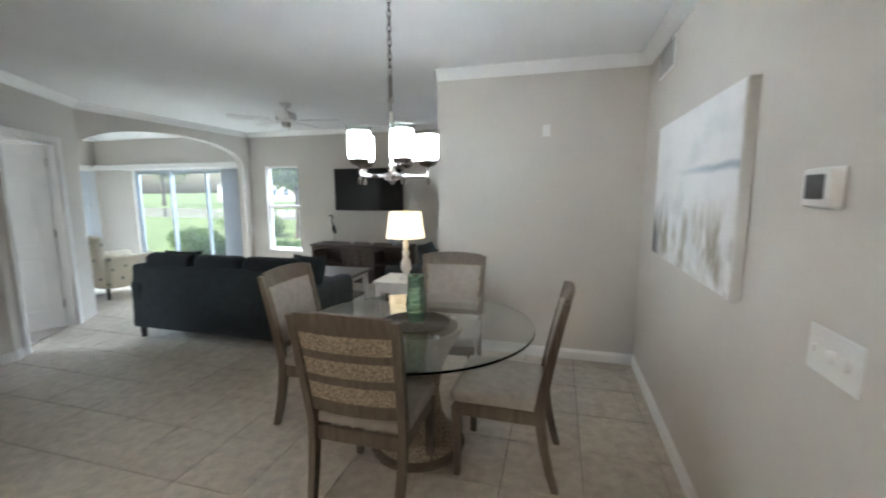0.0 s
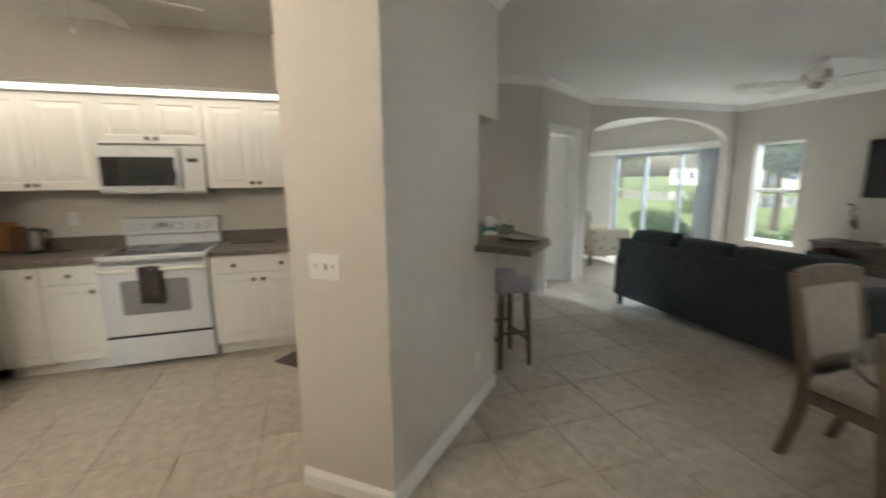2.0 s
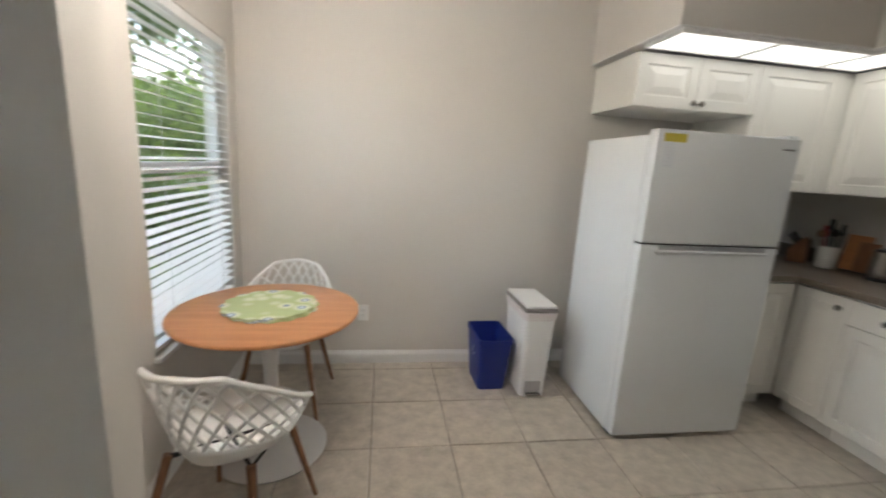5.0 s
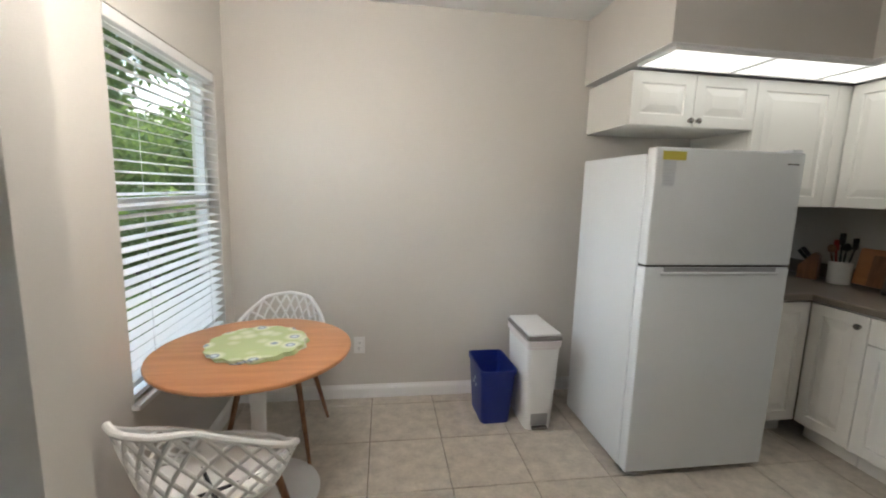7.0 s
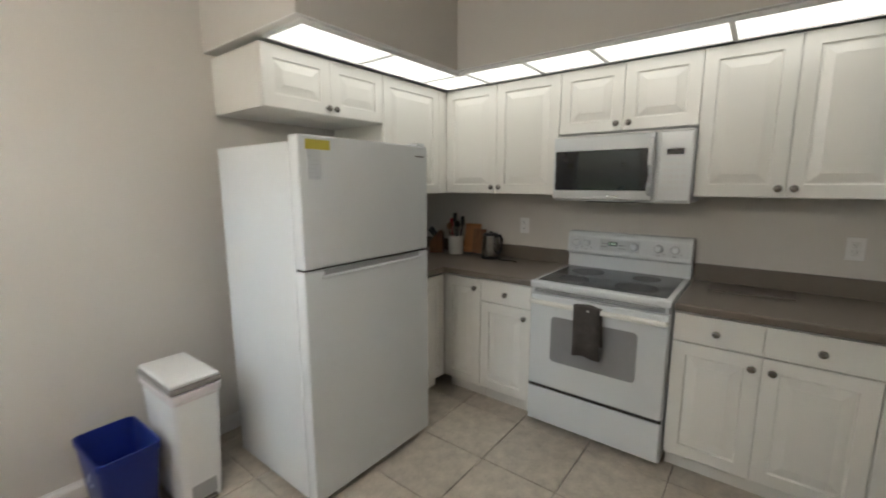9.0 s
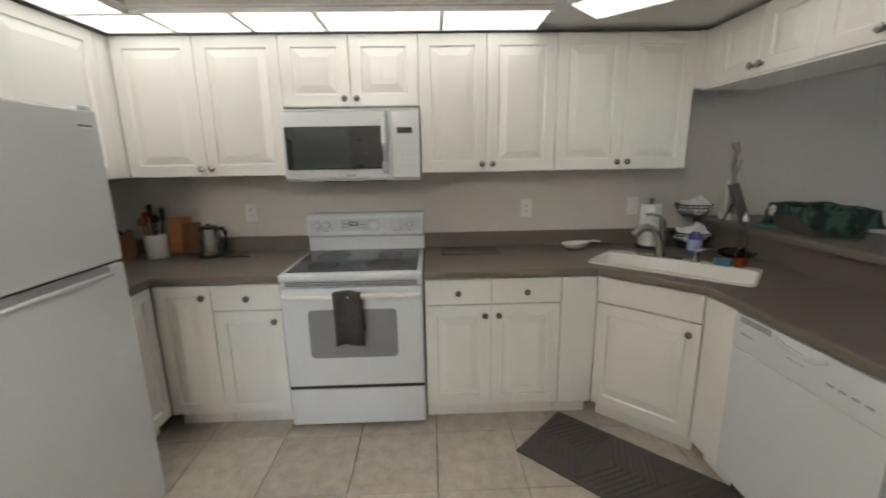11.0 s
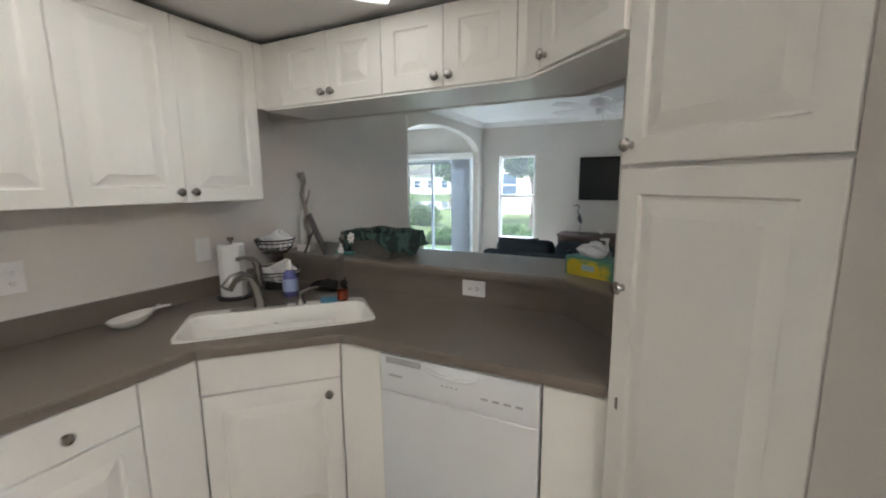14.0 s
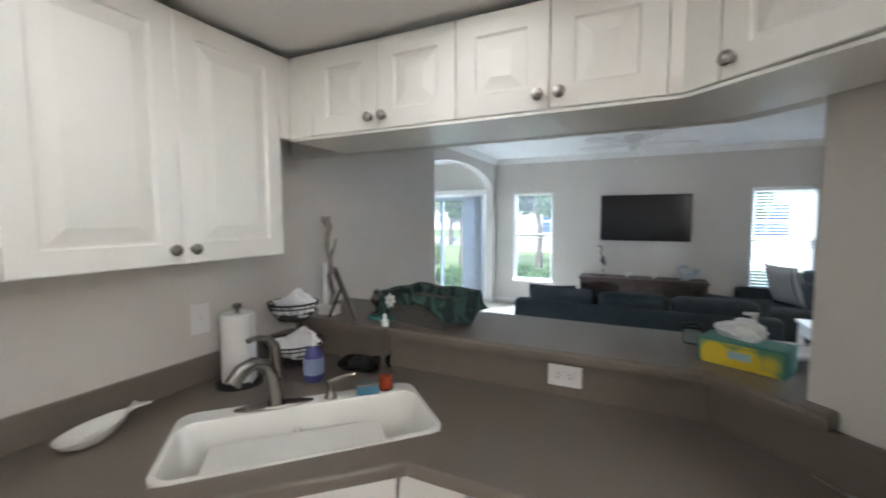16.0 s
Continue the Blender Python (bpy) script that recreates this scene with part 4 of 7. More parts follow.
def fan(x, y, a0, drop, reach=1.0):
    o = thing("ceiling_fan", x, y, H, 0, "white five-blade ceiling fan at rest", "fan", "ceiling fans")
    part("canopy", lathe([(0.0, 0), (0.075, 0), (0.07, -0.02), (0.045, -0.05), (0.014, -0.06), (0.0, -0.06)], 24), FANW, o, smooth=True)
    part("downrod", lathe([(0.0, -0.05), (0.012, -0.05), (0.012, -drop + 0.10), (0.0, -drop + 0.10)], 12), FANW, o, smooth=True)
    part("motor", lathe([(0.0, -drop + 0.11), (0.05, -drop + 0.11), (0.115, -drop + 0.085), (0.125, -drop + 0.05), (0.12, -drop + 0.0), (0.085, -drop - 0.025), (0.0, -drop - 0.025)], 28), FANW, o, smooth=True)
    part("switch_cup", lathe([(0.06, -drop - 0.02), (0.062, -drop - 0.05), (0.045, -drop - 0.085), (0.02, -drop - 0.095), (0.0, -drop - 0.095)], 24), FANW, o, smooth=True)
    me = arm_me = None
    for i in range(5):
        m = pose(0, 0, -drop - 0.005, 0, 0, a0 + 72 * i)
        if me is None:
            b = prism([(0.16, -0.045), (0.22, -0.058), (0.50, -0.068), (0.555, -0.06), (0.565, 0.0), (0.555, 0.06), (0.50, 0.068), (0.22, 0.058), (0.16, 0.045)], -0.003, 0.004, 0.0015)
            moved(b, Matrix.Diagonal((reach, 1, 1, 1)) @ Matrix.Rotation(radians(12), 4, "X"))
            me = part("blade", b, FANW, o, m=m).data
            ar = prism([(0.08, -0.02), (0.13, -0.012), (0.20, -0.035), (0.24, 0.0), (0.20, 0.035), (0.13, 0.012), (0.08, 0.02)], -0.010, -0.004)
            arm_me = part("blade_arm", ar, FANW, o, m=m).data
        else:
            for nm, d in (("blade", me), ("blade_arm", arm_me)):
                c = new(nm, d)
                c.parent, c.matrix_basis = o, m
    part("pull_chain", tube([(0.03, 0.0, -drop - 0.09), (0.032, 0, -drop - 0.20)], 0.0012, 5), NICKEL, o)
    part("chain_pull", lathe([(0.0, 0.0), (0.006, 0.004), (0.007, 0.02), (0.0, 0.03)], 10, at=(0.032, 0, -drop - 0.23)), FANW, o, smooth=True)
    return o


fan(-1.88, -0.67, 36, 0.16)
fan(-2.16, 5.16, 12, 0.20, 1.18)
fan(-6.4, 5.4, 20, 0.20)

# ---- breakfast nook ----
bt = thing("bistro_table", 0.12, -1.70, 0, 0, "round honey-wood table on a white pedestal", "table")
part("tabletop", lathe([(0.0, 0.716), (0.40, 0.716), (0.417, 0.722), (0.42, 0.731), (0.417, 0.738), (0.40, 0.741), (0.0, 0.741)], 64), ORANGE, bt, smooth=True)
part("pedestal", lathe([(0.0, 0.004), (0.265, 0.004), (0.268, 0.012), (0.23, 0.022), (0.12, 0.035), (0.055, 0.07), (0.035, 0.16), (0.032, 0.40), (0.04, 0.60), (0.09, 0.69), (0.14, 0.712), (0.0, 0.712)], 48), WHITEPL, bt, smooth=True)
PMAT = mat("floral_placemat", (0.42, 0.50, 0.20), 0.8, var=0.2)
nt = PMAT.node_tree
vor = nt.nodes.new("ShaderNodeTexVoronoi")
vor.inputs["Scale"].default_value = 11
pr = nt.nodes.new("ShaderNodeValToRGB")
pr.color_ramp.elements[0].position, pr.color_ramp.elements[0].color = 0.12, (0.55, 0.62, 0.68, 1)
pr.color_ramp.elements[1].position, pr.color_ramp.elements[1].color = 0.55, (0.43, 0.50, 0.25, 1)
e3 = pr.color_ramp.elements.new(0.30)
e3.color = (0.66, 0.68, 0.52, 1)
e4 = pr.color_ramp.elements.new(0.20)
e4.color = (0.20, 0.27, 0.38, 1)
nt.links.new(nt.nodes.new("ShaderNodeTexCoord").outputs["Object"], vor.inputs["Vector"])
nt.links.new(vor.outputs["Distance"], pr.inputs[0])
nt.links.new(pr.outputs[0], nt.nodes["Principled BSDF"].inputs["Base Color"])
for i in range(4):
    sc = bmesh.new()
    pts = []
    for k_ in range(72):
        a = 2 * math.pi * k_ / 72
        r = 0.200 + 0.018 * abs(math.sin(8 * a + i))
        pts.append((r * math.cos(a), r * math.sin(a)))
    prism(pts, 0, 0.0035, 0, sc)
    ob = part("placemat", sc, PMAT, None, m=pose(0.11 + 0.004 * i, -1.72 - 0.003 * i, 0.7415 + i * 0.0037, 0, 0, 7 * i))
    tagged(ob, "scalloped green floral placemat in a stack", "placemat", "stacked placemats")

LEGW = wood("walnut_leg", (0.16, 0.07, 0.03), (0.30, 0.14, 0.065), 6.0, 0.4)


RIMZ = ((0, 0.805), (35, 0.795), (60, 0.715), (85, 0.625), (110, 0.560), (130, 0.505), (150, 0.462), (180, 0.452))


def shell_point(phi, s):
    """The bucket shell: phi in degrees round from the back (0) to the front (180), s from the seat (0) to the rim (1)."""
    a = abs((phi + 180) % 360 - 180)
    for (a0, z0), (a1, z1) in zip(RIMZ, RIMZ[1:]):
        if a <= a1:
            f = (a - a0) / (a1 - a0)
            top = z0 + (z1 - z0) * f
            break
    r = 0.165 + 0.105 * s ** 0.65
    back = max(0.0, math.cos(radians(a)))
    wide = 0.76 + 0.24 * min(1.0, max(0.0, (a - 15) / 75))
    return Vector((wide * r * math.sin(radians(phi)), 0.02 - r * math.cos(radians(phi)) - 0.035 * back * s * s, 0.425 + (top - 0.425) * s ** 1.25))


def lattice_chair(x, y, rz):
    o = thing("lattice_chair", x, y, 0, rz, "white lattice shell chair on walnut legs", "chair", "nook chairs")
    t = bmesh.new()
    nu, nv = 56, 6
    g = []
    for i in range(nu):
        phi = -180 + 360 * i / nu
        reach = 1.0 if abs(phi) > 128 else 0.30
        g.append([t.verts.new(shell_point(phi, reach * j / (nv - 1))) for j in range(nv)])
    hub = t.verts.new((0, 0.02, 0.412))
    for i in range(nu):
        k_ = (i + 1) % nu
        t.faces.new((hub, g[i][0], g[k_][0]))
        for j in range(nv - 1):
            t.faces.new((g[i][j], g[k_][j], g[k_][j + 1], g[i][j + 1]))
    s = part("seat", t, WHITEPL, o, smooth=True)
    so = s.modifiers.new("thick", "SOLIDIFY")
    so.thickness = 0.008
    part("rim", tube([shell_point(-180 + 6 * i, 1.0) for i in range(60)], 0.011, 8, closed=True), WHITEPL, o, smooth=True)
    for d in (1, -1):
        for k_ in range(-12, 13):
            pts = []
            for q in range(15):
                v = 0.26 + 0.74 * q / 14
                phi = 16 * k_ + 8 + d * (v - 0.26) * 66
                if abs(phi) <= 133:
                    pts.append(shell_point(phi, v))
            if len(pts) > 2:
                part("lattice_strand", tube(pts, 0.0068, 6), WHITEPL, o, smooth=True)
    for sx in (-1, 1):
        for sy, yy, lean in ((1, 0.14, 0.09), (-1, -0.13, -0.11)):
            lg = tube([(sx * 0.15, yy, 0.425), (sx * 0.225, yy + lean, 0.0)], [0.0165, 0.0095], 12)
            part("leg", lg, LEGW, o, "tapered walnut leg", smooth=True)
    part("seat_frame", tube([(-0.15, 0.14, 0.415), (0.15, -0.13, 0.415), (0.15, 0.14, 0.415), (-0.15, -0.13, 0.415)], 0.009, 8), DARKMET, o)
    return o


copy_thing(lattice_chair(0.13, -1.20, 166), pose(0.14, -2.14, 0, 0, 0, -4))

# bins beside the refrigerator
BLUE = mat("blue_bin_plastic", (0.008, 0.022, 0.19), 0.42, var=0.06)
rb = thing("recycling_bin", -1.155, -2.325, 0, 2, "blue plastic recycling bin, open at the top", "bin")


def tapered_shell(w0, d0, w1, d1, h, th):
    t = bmesh.new()
    rings = []
    for w, d, z in ((w0, d0, 0), (w0, d0, 0), (w1, d1, h - 0.03), (w1 + 0.012, d1 + 0.012, h - 0.03), (w1 + 0.012, d1 + 0.012, h), (w1 - th, d1 - th, h), (w0 - th, d0 - th, th)):
        ring = []
        for cx, cy, a0 in ((1, 1, 0), (-1, 1, 90), (-1, -1, 180), (1, -1, 270)):
            r = 0.03
            for q in range(5):
                a = radians(a0 + 22.5 * q)
                ring.append(t.verts.new((cx * (w / 2 - r) + r * math.cos(a), cy * (d / 2 - r) + r * math.sin(a), z)))
        rings.append(ring)
    for a, b in zip(rings[1:], rings[2:]):
        for i in range(len(a)):
            t.faces.new((a[i], a[(i + 1) % len(a)], b[(i + 1) % len(a)], b[i]))
    t.faces.new(rings[1])
    t.faces.new(rings[-1])
    for v in rings[0]:
        t.verts.remove(v)
    return t


part("body", tapered_shell(0.185, 0.27, 0.225, 0.345, 0.365, 0.004), BLUE, rb, smooth=True)
arr = bmesh.new()
for q in range(3):
    a = radians(90 + 120 * q)
    c, s_ = math.cos(a), math.sin(a)
    pts = []
    for d in (-40, -20, 0, 20):
        b_ = a + radians(d)
        pts.append((0.105, 0.028 * math.cos(b_), 0.23 + 0.028 * math.sin(b_)))
    tube(pts, [0.006, 0.006, 0.008, 0.002], 6, arr)
part("recycling_mark", arr, mat("pale_blue_print", (0.45, 0.5, 0.62), 0.6), rb, "pale blue recycling arrows")
wb = thing("pedal_bin", -1.405, -2.27, 0, 1, "white pedal bin with a grey-rimmed lid", "bin")
part("body", tapered_shell(0.17, 0.34, 0.205, 0.385, 0.575, 0.005), WHITEPL, wb, smooth=True)
part("liner", tapered_shell(0.205, 0.385, 0.212, 0.392, 0.05, 0.004), mat("bin_liner", (0.72, 0.66, 0.65), 0.5), wb, m=pose(0, 0, 0.53))
part("lid_rim", box(-0.11, -0.20, 0.582, 0.11, 0.20, 0.612, 0.012), mat("grey_lid_rim", (0.22, 0.20, 0.185), 0.5), wb, "grey lid rim")
part("lid", box(-0.103, -0.193, 0.611, 0.103, 0.193, 0.628, 0.008), WHITEPL, wb)
part("pedal", box(-0.05, 0.17, 0.012, 0.05, 0.20, 0.028, 0.004), NICKEL, wb, "metal foot pedal")
# flat plate, its grey painting the shade of a hollow above the pedal
part("pedal_recess_shade", box(-0.055, 0.1705, 0.03, 0.055, 0.1745, 0.11, 0.002), mat("recess_shade_grey", (0.35, 0.34, 0.33), 0.6), wb)

# rubber-backed kitchen mat
MATM = mat("dark_taupe_mat", (0.085, 0.072, 0.064), 0.8, var=0.2, scale=60, fine=300, bump=0.5)
km = thing("kitchen_mat", -2.72, 0.02, 0, 45, "dark taupe kitchen mat before the sink", "mat")
part("base", box(0, 0, 0.0, 0.95, 0.455, 0.008, 0.003), MATM, km)
rid = bmesh.new()
for cx in range(3):
    for cy in range(2):
        x0, y0, w, d = 0.02 + cx * 0.305, 0.02 + cy * 0.21, 0.30, 0.205
        for q in range(9):
            f = q / 9
            flip = (cx + cy) % 2
            xa, xb = x0 + f * w, x0 + min(1, f + 0.35) * w
            ya, yb = (y0, y0 + d) if flip else (y0 + d, y0)
            tube([(xa, ya, 0.0085), (xb, yb, 0.0085)], 0.0035, 4, rid)
tagged(part("ridges", rid, MATM, km), kind="stuff")

# ---- dining room ----
dt = thing("dining_table", 0.35, 2.80, 0, 0, "round glass dining table on a woven pedestal", "table")
gtop = part("tabletop", prism([(0.683 * math.cos(2 * math.pi * q / 96), 0.683 * math.sin(2 * math.pi * q / 96)) for q in range(96)], 0.748, 0.761, 0.003), TABLEGL, dt, "clear green-edged glass top")
gtop.visible_shadow = False
part("pedestal", lathe([(0.0, 0.02), (0.24, 0.02), (0.245, 0.06), (0.20, 0.10), (0.15, 0.20), (0.13, 0.34), (0.15, 0.48), (0.20, 0.60), (0.26, 0.70), (0.27, 0.735), (0.245, 0.735), (0.235, 0.70), (0.15, 0.56), (0.0, 0.54)], 40), WOVEN, dt, "woven seagrass pedestal", smooth=True)
part("base_ring", lathe([(0.0, 0), (0.28, 0), (0.285, 0.02), (0.27, 0.03), (0.0, 0.03)], 40), CHAIRWOOD, dt, smooth=True)
for q in range(4):
    a = radians(45 + 90 * q)
    part("bumper", lathe([(0.0, 0.735), (0.015, 0.735), (0.015, 0.7475), (0.0, 0.7475)], 12, at=(0.25 * math.cos(a), 0.25 * math.sin(a), 0)), WHITEPL, dt)


def dining_chair():
    o = thing("dining_chair", 0, 0, 0, 0, "greige wood dining chair with linen seat and woven back", "chair", "chairs round the table")

    def back(z):
        """How far the back leans at a height."""
        return -0.23 - 0.115 * max(0, (z - 0.45) / 0.57) ** 1.15 - (0.085 * ((0.45 - z) / 0.45) ** 1.7 if z < 0.45 else 0)

    for sx in (-1, 1):
        t = bmesh.new()
        zs = [0, 0.1, 0.22, 0.35, 0.45, 0.55, 0.7, 0.85, 0.95, 1.0]
        rings = []
        for z in zs:
            w = 0.018 if z < 0.5 else 0.019
            d = 0.017 + 0.010 * (1 - abs(z - 0.45) / 0.55)
            xx = sx * (0.215 + 0.030 * z)
            rings.append([t.verts.new((xx + a * w, back(z) + b * d, z)) for a, b in ((-1, -1), (1, -1), (1, 1), (-1, 1))])
        for a, b in zip(rings, rings[1:]):
            for i in range(4):
                t.faces.new((a[i], a[(i + 1) % 4], b[(i + 1) % 4], b[i]))
        t.faces.new(rings[0]), t.faces.new(rings[-1])
        part("back_leg", t, CHAIRWOOD, o)
        t = bmesh.new()
        r2 = []
        for z, w in ((0, 0.017), (0.2, 0.021), (0.40, 0.025)):
            r2.append([t.verts.new((sx * 0.215 + a * w, 0.20 + b * w, z)) for a, b in ((-1, -1), (1, -1), (1, 1), (-1, 1))])
        for a, b in zip(r2, r2[1:]):
            for i in range(4):
                t.faces.new((a[i], a[(i + 1) % 4], b[(i + 1) % 4], b[i]))
        t.faces.new(r2[0]), t.faces.new(r2[-1])
        part("front_leg", t, CHAIRWOOD, o)

    def rail(z0, z1, bow, mat_, nm, th=0.022, lab=""):
        t = bmesh.new()
        n = 8
        g = []
        for i in range(n + 1):
            u = -1 + 2 * i / n
            col = []
            for z in (z0, z1):
                arch = 0.014 * (1 - u * u) if bow else 0
                zz = z + (arch if z == z1 else arch * (bow == 2))
                yc = back(z) - 0.025 * (1 - u * u)
                xx = u * (0.200 + 0.030 * z)
                col.append((t.verts.new((xx, yc - th / 2, zz)), t.verts.new((xx, yc + th / 2, zz))))
            g.append(col)
        for a, b in zip(g, g[1:]):
            for p, q in (((0, 0), (1, 0)), ((1, 0), (1, 1)), ((1, 1), (0, 1)), ((0, 1), (0, 0))):
                t.faces.new((a[p[0]][p[1]], a[q[0]][q[1]], b[q[0]][q[1]], b[p[0]][p[1]]))
        for c in (g[0], g[-1]):
            t.faces.new((c[0][0], c[1][0], c[1][1], c[0][1]))
        return part(nm, t, mat_, o, lab, smooth=True)

    rail(0.925, 1.010, 1, CHAIRWOOD, "top_rail", 0.026)
    for z0, z1 in ((0.80, 0.838), (0.675, 0.713), (0.52, 0.585)):
        rail(z0, z1, 0, CHAIRWOOD, "back_rail", 0.022)
    for z0, z1 in ((0.838, 0.925), (0.713, 0.80), (0.585, 0.675)):
        rail(z0, z1, 0, WOVEN, "woven_panel", 0.012, "woven seagrass back panel")
    # upholstered inner side of the back
    t = bmesh.new()
    n, m_ = 8, 6
    g = []
    for i in range(n + 1):
        u = -1 + 2 * i / n
        row = []
        for j in range(m_ + 1):
            z = 0.56 + 0.36 * j / m_
            puff = 0.016 * (1 - u ** 4) * (1 - (2 * j / m_ - 1) ** 4)
            row.append(t.verts.new((u * (0.185 + 0.030 * z), back(z) - 0.025 * (1 - u * u) + 0.0135 + puff, z)))
        g.append(row)
    for a, b in zip(g, g[1:]):
        for j in range(m_):
            t.faces.new((a[j], a[j + 1], b[j + 1], b[j]))
    part("back_cushion", t, LINEN, o, "taupe linen inner back", smooth=True)
    for a in ((-0.215, 0.19, 0.355, 0.215, 0.215, 0.425), (-0.215, -0.235, 0.355, 0.215, -0.21, 0.425)):
        part("apron", box(*a, 0.003), CHAIRWOOD, o)
    for sx in (-1, 1):
        part("apron", box(sx * 0.225 - 0.011, -0.21, 0.355, sx * 0.225 + 0.011, 0.19, 0.425, 0.003), CHAIRWOOD, o)
    t = box(-0.245, -0.22, 0.425, 0.245, 0.235, 0.492, 0.026, seg=4)
    for v in t.verts:
        if v.co.z > 0.47:
            v.co.z += 0.018 * (1 - (v.co.x / 0.25) ** 2) * (1 - (v.co.y / 0.25) ** 2)
    part("seat", t, LINEN, o, "taupe linen seat cushion", smooth=True)
    return o


ch = dining_chair()
ch.matrix_basis = pose(0.27, 2.42, 0, 0, 0, 0)
copy_thing(ch, pose(0.85, 2.80, 0, 0, 0, 89))
copy_thing(ch, pose(0.34, 3.52, 0, 0, 0, 184))
copy_thing(ch, pose(-0.30, 2.96, 0, 0, 0, -90))

vs = thing("glass_vase", 0.35, 2.80, 0.769, 0, "green ribbed glass vase on a woven mat", "vase")
prof = [(0.0, 0.0), (0.046, 0.0)]
for i in range(1, 40):
    z = 0.275 * i / 40
    prof.append((0.048 + 0.012 * math.sin(math.pi * min(1, z / 0.20)) + 0.0022 * math.sin(i * 1.9), z))
prof += [(0.050, 0.275), (0.046, 0.275)] + [(0.043 + 0.012 * math.sin(math.pi * min(1, z / 0.20)), z) for z in (0.25, 0.20, 0.15, 0.10, 0.05, 0.012)] + [(0.0, 0.012)]
part("body", lathe(prof, 40), glass("green_glass", (0.55, 0.74, 0.68), 0.08, 1.3), vs, smooth=True)
pm = thing("placemat", 0.345, 2.80, 0.7612, 0, "round dark woven placemat on the glass table", "placemat")
t = bmesh.new()
for q in range(13):
    r = 0.02 + q * 0.0148
    tube([(r * math.cos(a), r * math.sin(a), 0.004 + 0.0012 * math.sin(a * 20 + q)) for a in [2 * math.pi * i / 48 for i in range(48)]], 0.0055, 5, t, closed=True)
lathe([(0.0, 0.001), (0.195, 0.001), (0.195, 0.003), (0.0, 0.003)], 40, t)
part("weave", t, mat("dark_woven_fibre", (0.10, 0.085, 0.065), 0.8, var=0.4, scale=60), pm)

# chandelier
CHG = glow("lit_opal_glass", (0.86, 0.93, 1.0), 13.0)
cd = thing("chandelier", 0.215, 2.80, 2.66, 0, "brushed nickel chandelier with five lit glass shades", "chandelier")
part("canopy", lathe([(0.0, 0), (0.065, 0), (0.062, -0.012), (0.02, -0.03), (0.0, -0.03)], 24), NICKEL, cd, m=pose(0, 0, -0.06), smooth=True)
for i in range(2, 13):
    z = -0.045 - i * 0.036
    a = 90 * (i % 2)
    ring = [(0.010 * math.cos(q), 0, 0.024 * math.sin(q)) for q in [2 * math.pi * p / 12 for p in range(12)]]
    part("chain_link", tube(ring, 0.0028, 6, closed=True), NICKEL, cd, m=pose(0, 0, z, 0, 0, a), smooth=True)
part("stem", lathe([(0.0, -0.50), (0.006, -0.50), (0.012, -0.52), (0.011, -0.62), (0.016, -0.64), (0.011, -0.66), (0.011, -0.98), (0.022, -0.99), (0.024, -1.03), (0.045, -1.035), (0.045, -1.07), (0.02, -1.08), (0.008, -1.10), (0.0, -1.10)], 20), NICKEL, cd, smooth=True)
for i in range(5):
    a = radians(72 * i + 20)
    c, s_ = math.cos(a), math.sin(a)
    arm = part("arm", tube([(0.03 * c, 0.03 * s_, -1.05), (0.12 * c, 0.12 * s_, -1.05), (0.20 * c, 0.20 * s_, -1.05), (0.205 * c, 0.205 * s_, -1.01), (0.205 * c, 0.205 * s_, -0.985)], 0.008, 8), NICKEL, cd, smooth=True)
    part("cup", lathe([(0.0, -1.0), (0.02, -1.0), (0.046, -0.988), (0.056, -0.968), (0.056, -0.964), (0.0, -0.964)], 24, at=(0.205 * c, 0.205 * s_, 0)), NICKEL, arm, smooth=True)
    part("finial", lathe([(0.0, -1.10), (0.010, -1.095), (0.010, -1.06), (0.0, -1.06)], 12, at=(0.205 * c, 0.205 * s_, 0)), NICKEL, arm, smooth=True)
    part("shade", lathe([(0.0, -0.962), (0.045, -0.962), (0.057, -0.95), (0.057, -0.822), (0.053, -0.822), (0.053, -0.945), (0.0, -0.955)], 28, at=(0.205 * c, 0.205 * s_, 0)), CHG, arm, "lit opal glass shade", smooth=True)
    # disc added to keep the open shade from burning a spot on the ceiling
    part("cap", lathe([(0.0, -0.829), (0.0525, -0.829), (0.0525, -0.824), (0.0, -0.824)], 24, at=(0.205 * c, 0.205 * s_, 0)), WHITEPL, arm, "added disc that blocks light out of the shade top", smooth=True)
    part("glass_sleeve", lathe([(0.0618, -0.965), (0.064, -0.965), (0.064, -0.797), (0.0618, -0.797)], 28, at=(0.205 * c, 0.205 * s_, 0)), TABLEGL, arm, "clear glass outer sleeve", smooth=True)

# unseen pendant, added to brighten the nook walls and lower cabinets
el = thing("entry_light", -0.18, -1.02, H, 0, "unseen nickel pendant added to brighten the nook", "light")
part("canopy", lathe([(0.0, 0), (0.07, 0), (0.066, -0.014), (0.02, -0.03), (0.0, -0.03)], 28), NICKEL, el, smooth=True)
part("stem", lathe([(0.0, -0.03), (0.008, -0.03), (0.008, -0.20), (0.0, -0.20)], 12), NICKEL, el, smooth=True)
part("collar", lathe([(0.0, -0.20), (0.05, -0.20), (0.055, -0.225), (0.0, -0.225)], 24), NICKEL, el, smooth=True)
part("globe", lathe([(0.0, -0.2255)] + [(0.13 * math.sin(math.pi * q / 16), -0.345 + 0.13 * math.cos(math.pi * q / 16)) for q in range(3, 16)] + [(0.0, -0.475)], 32), glow("fill_globe_glow", (1.0, 0.90, 0.78), 18.5), el, "glowing globe added as fill light", smooth=True)

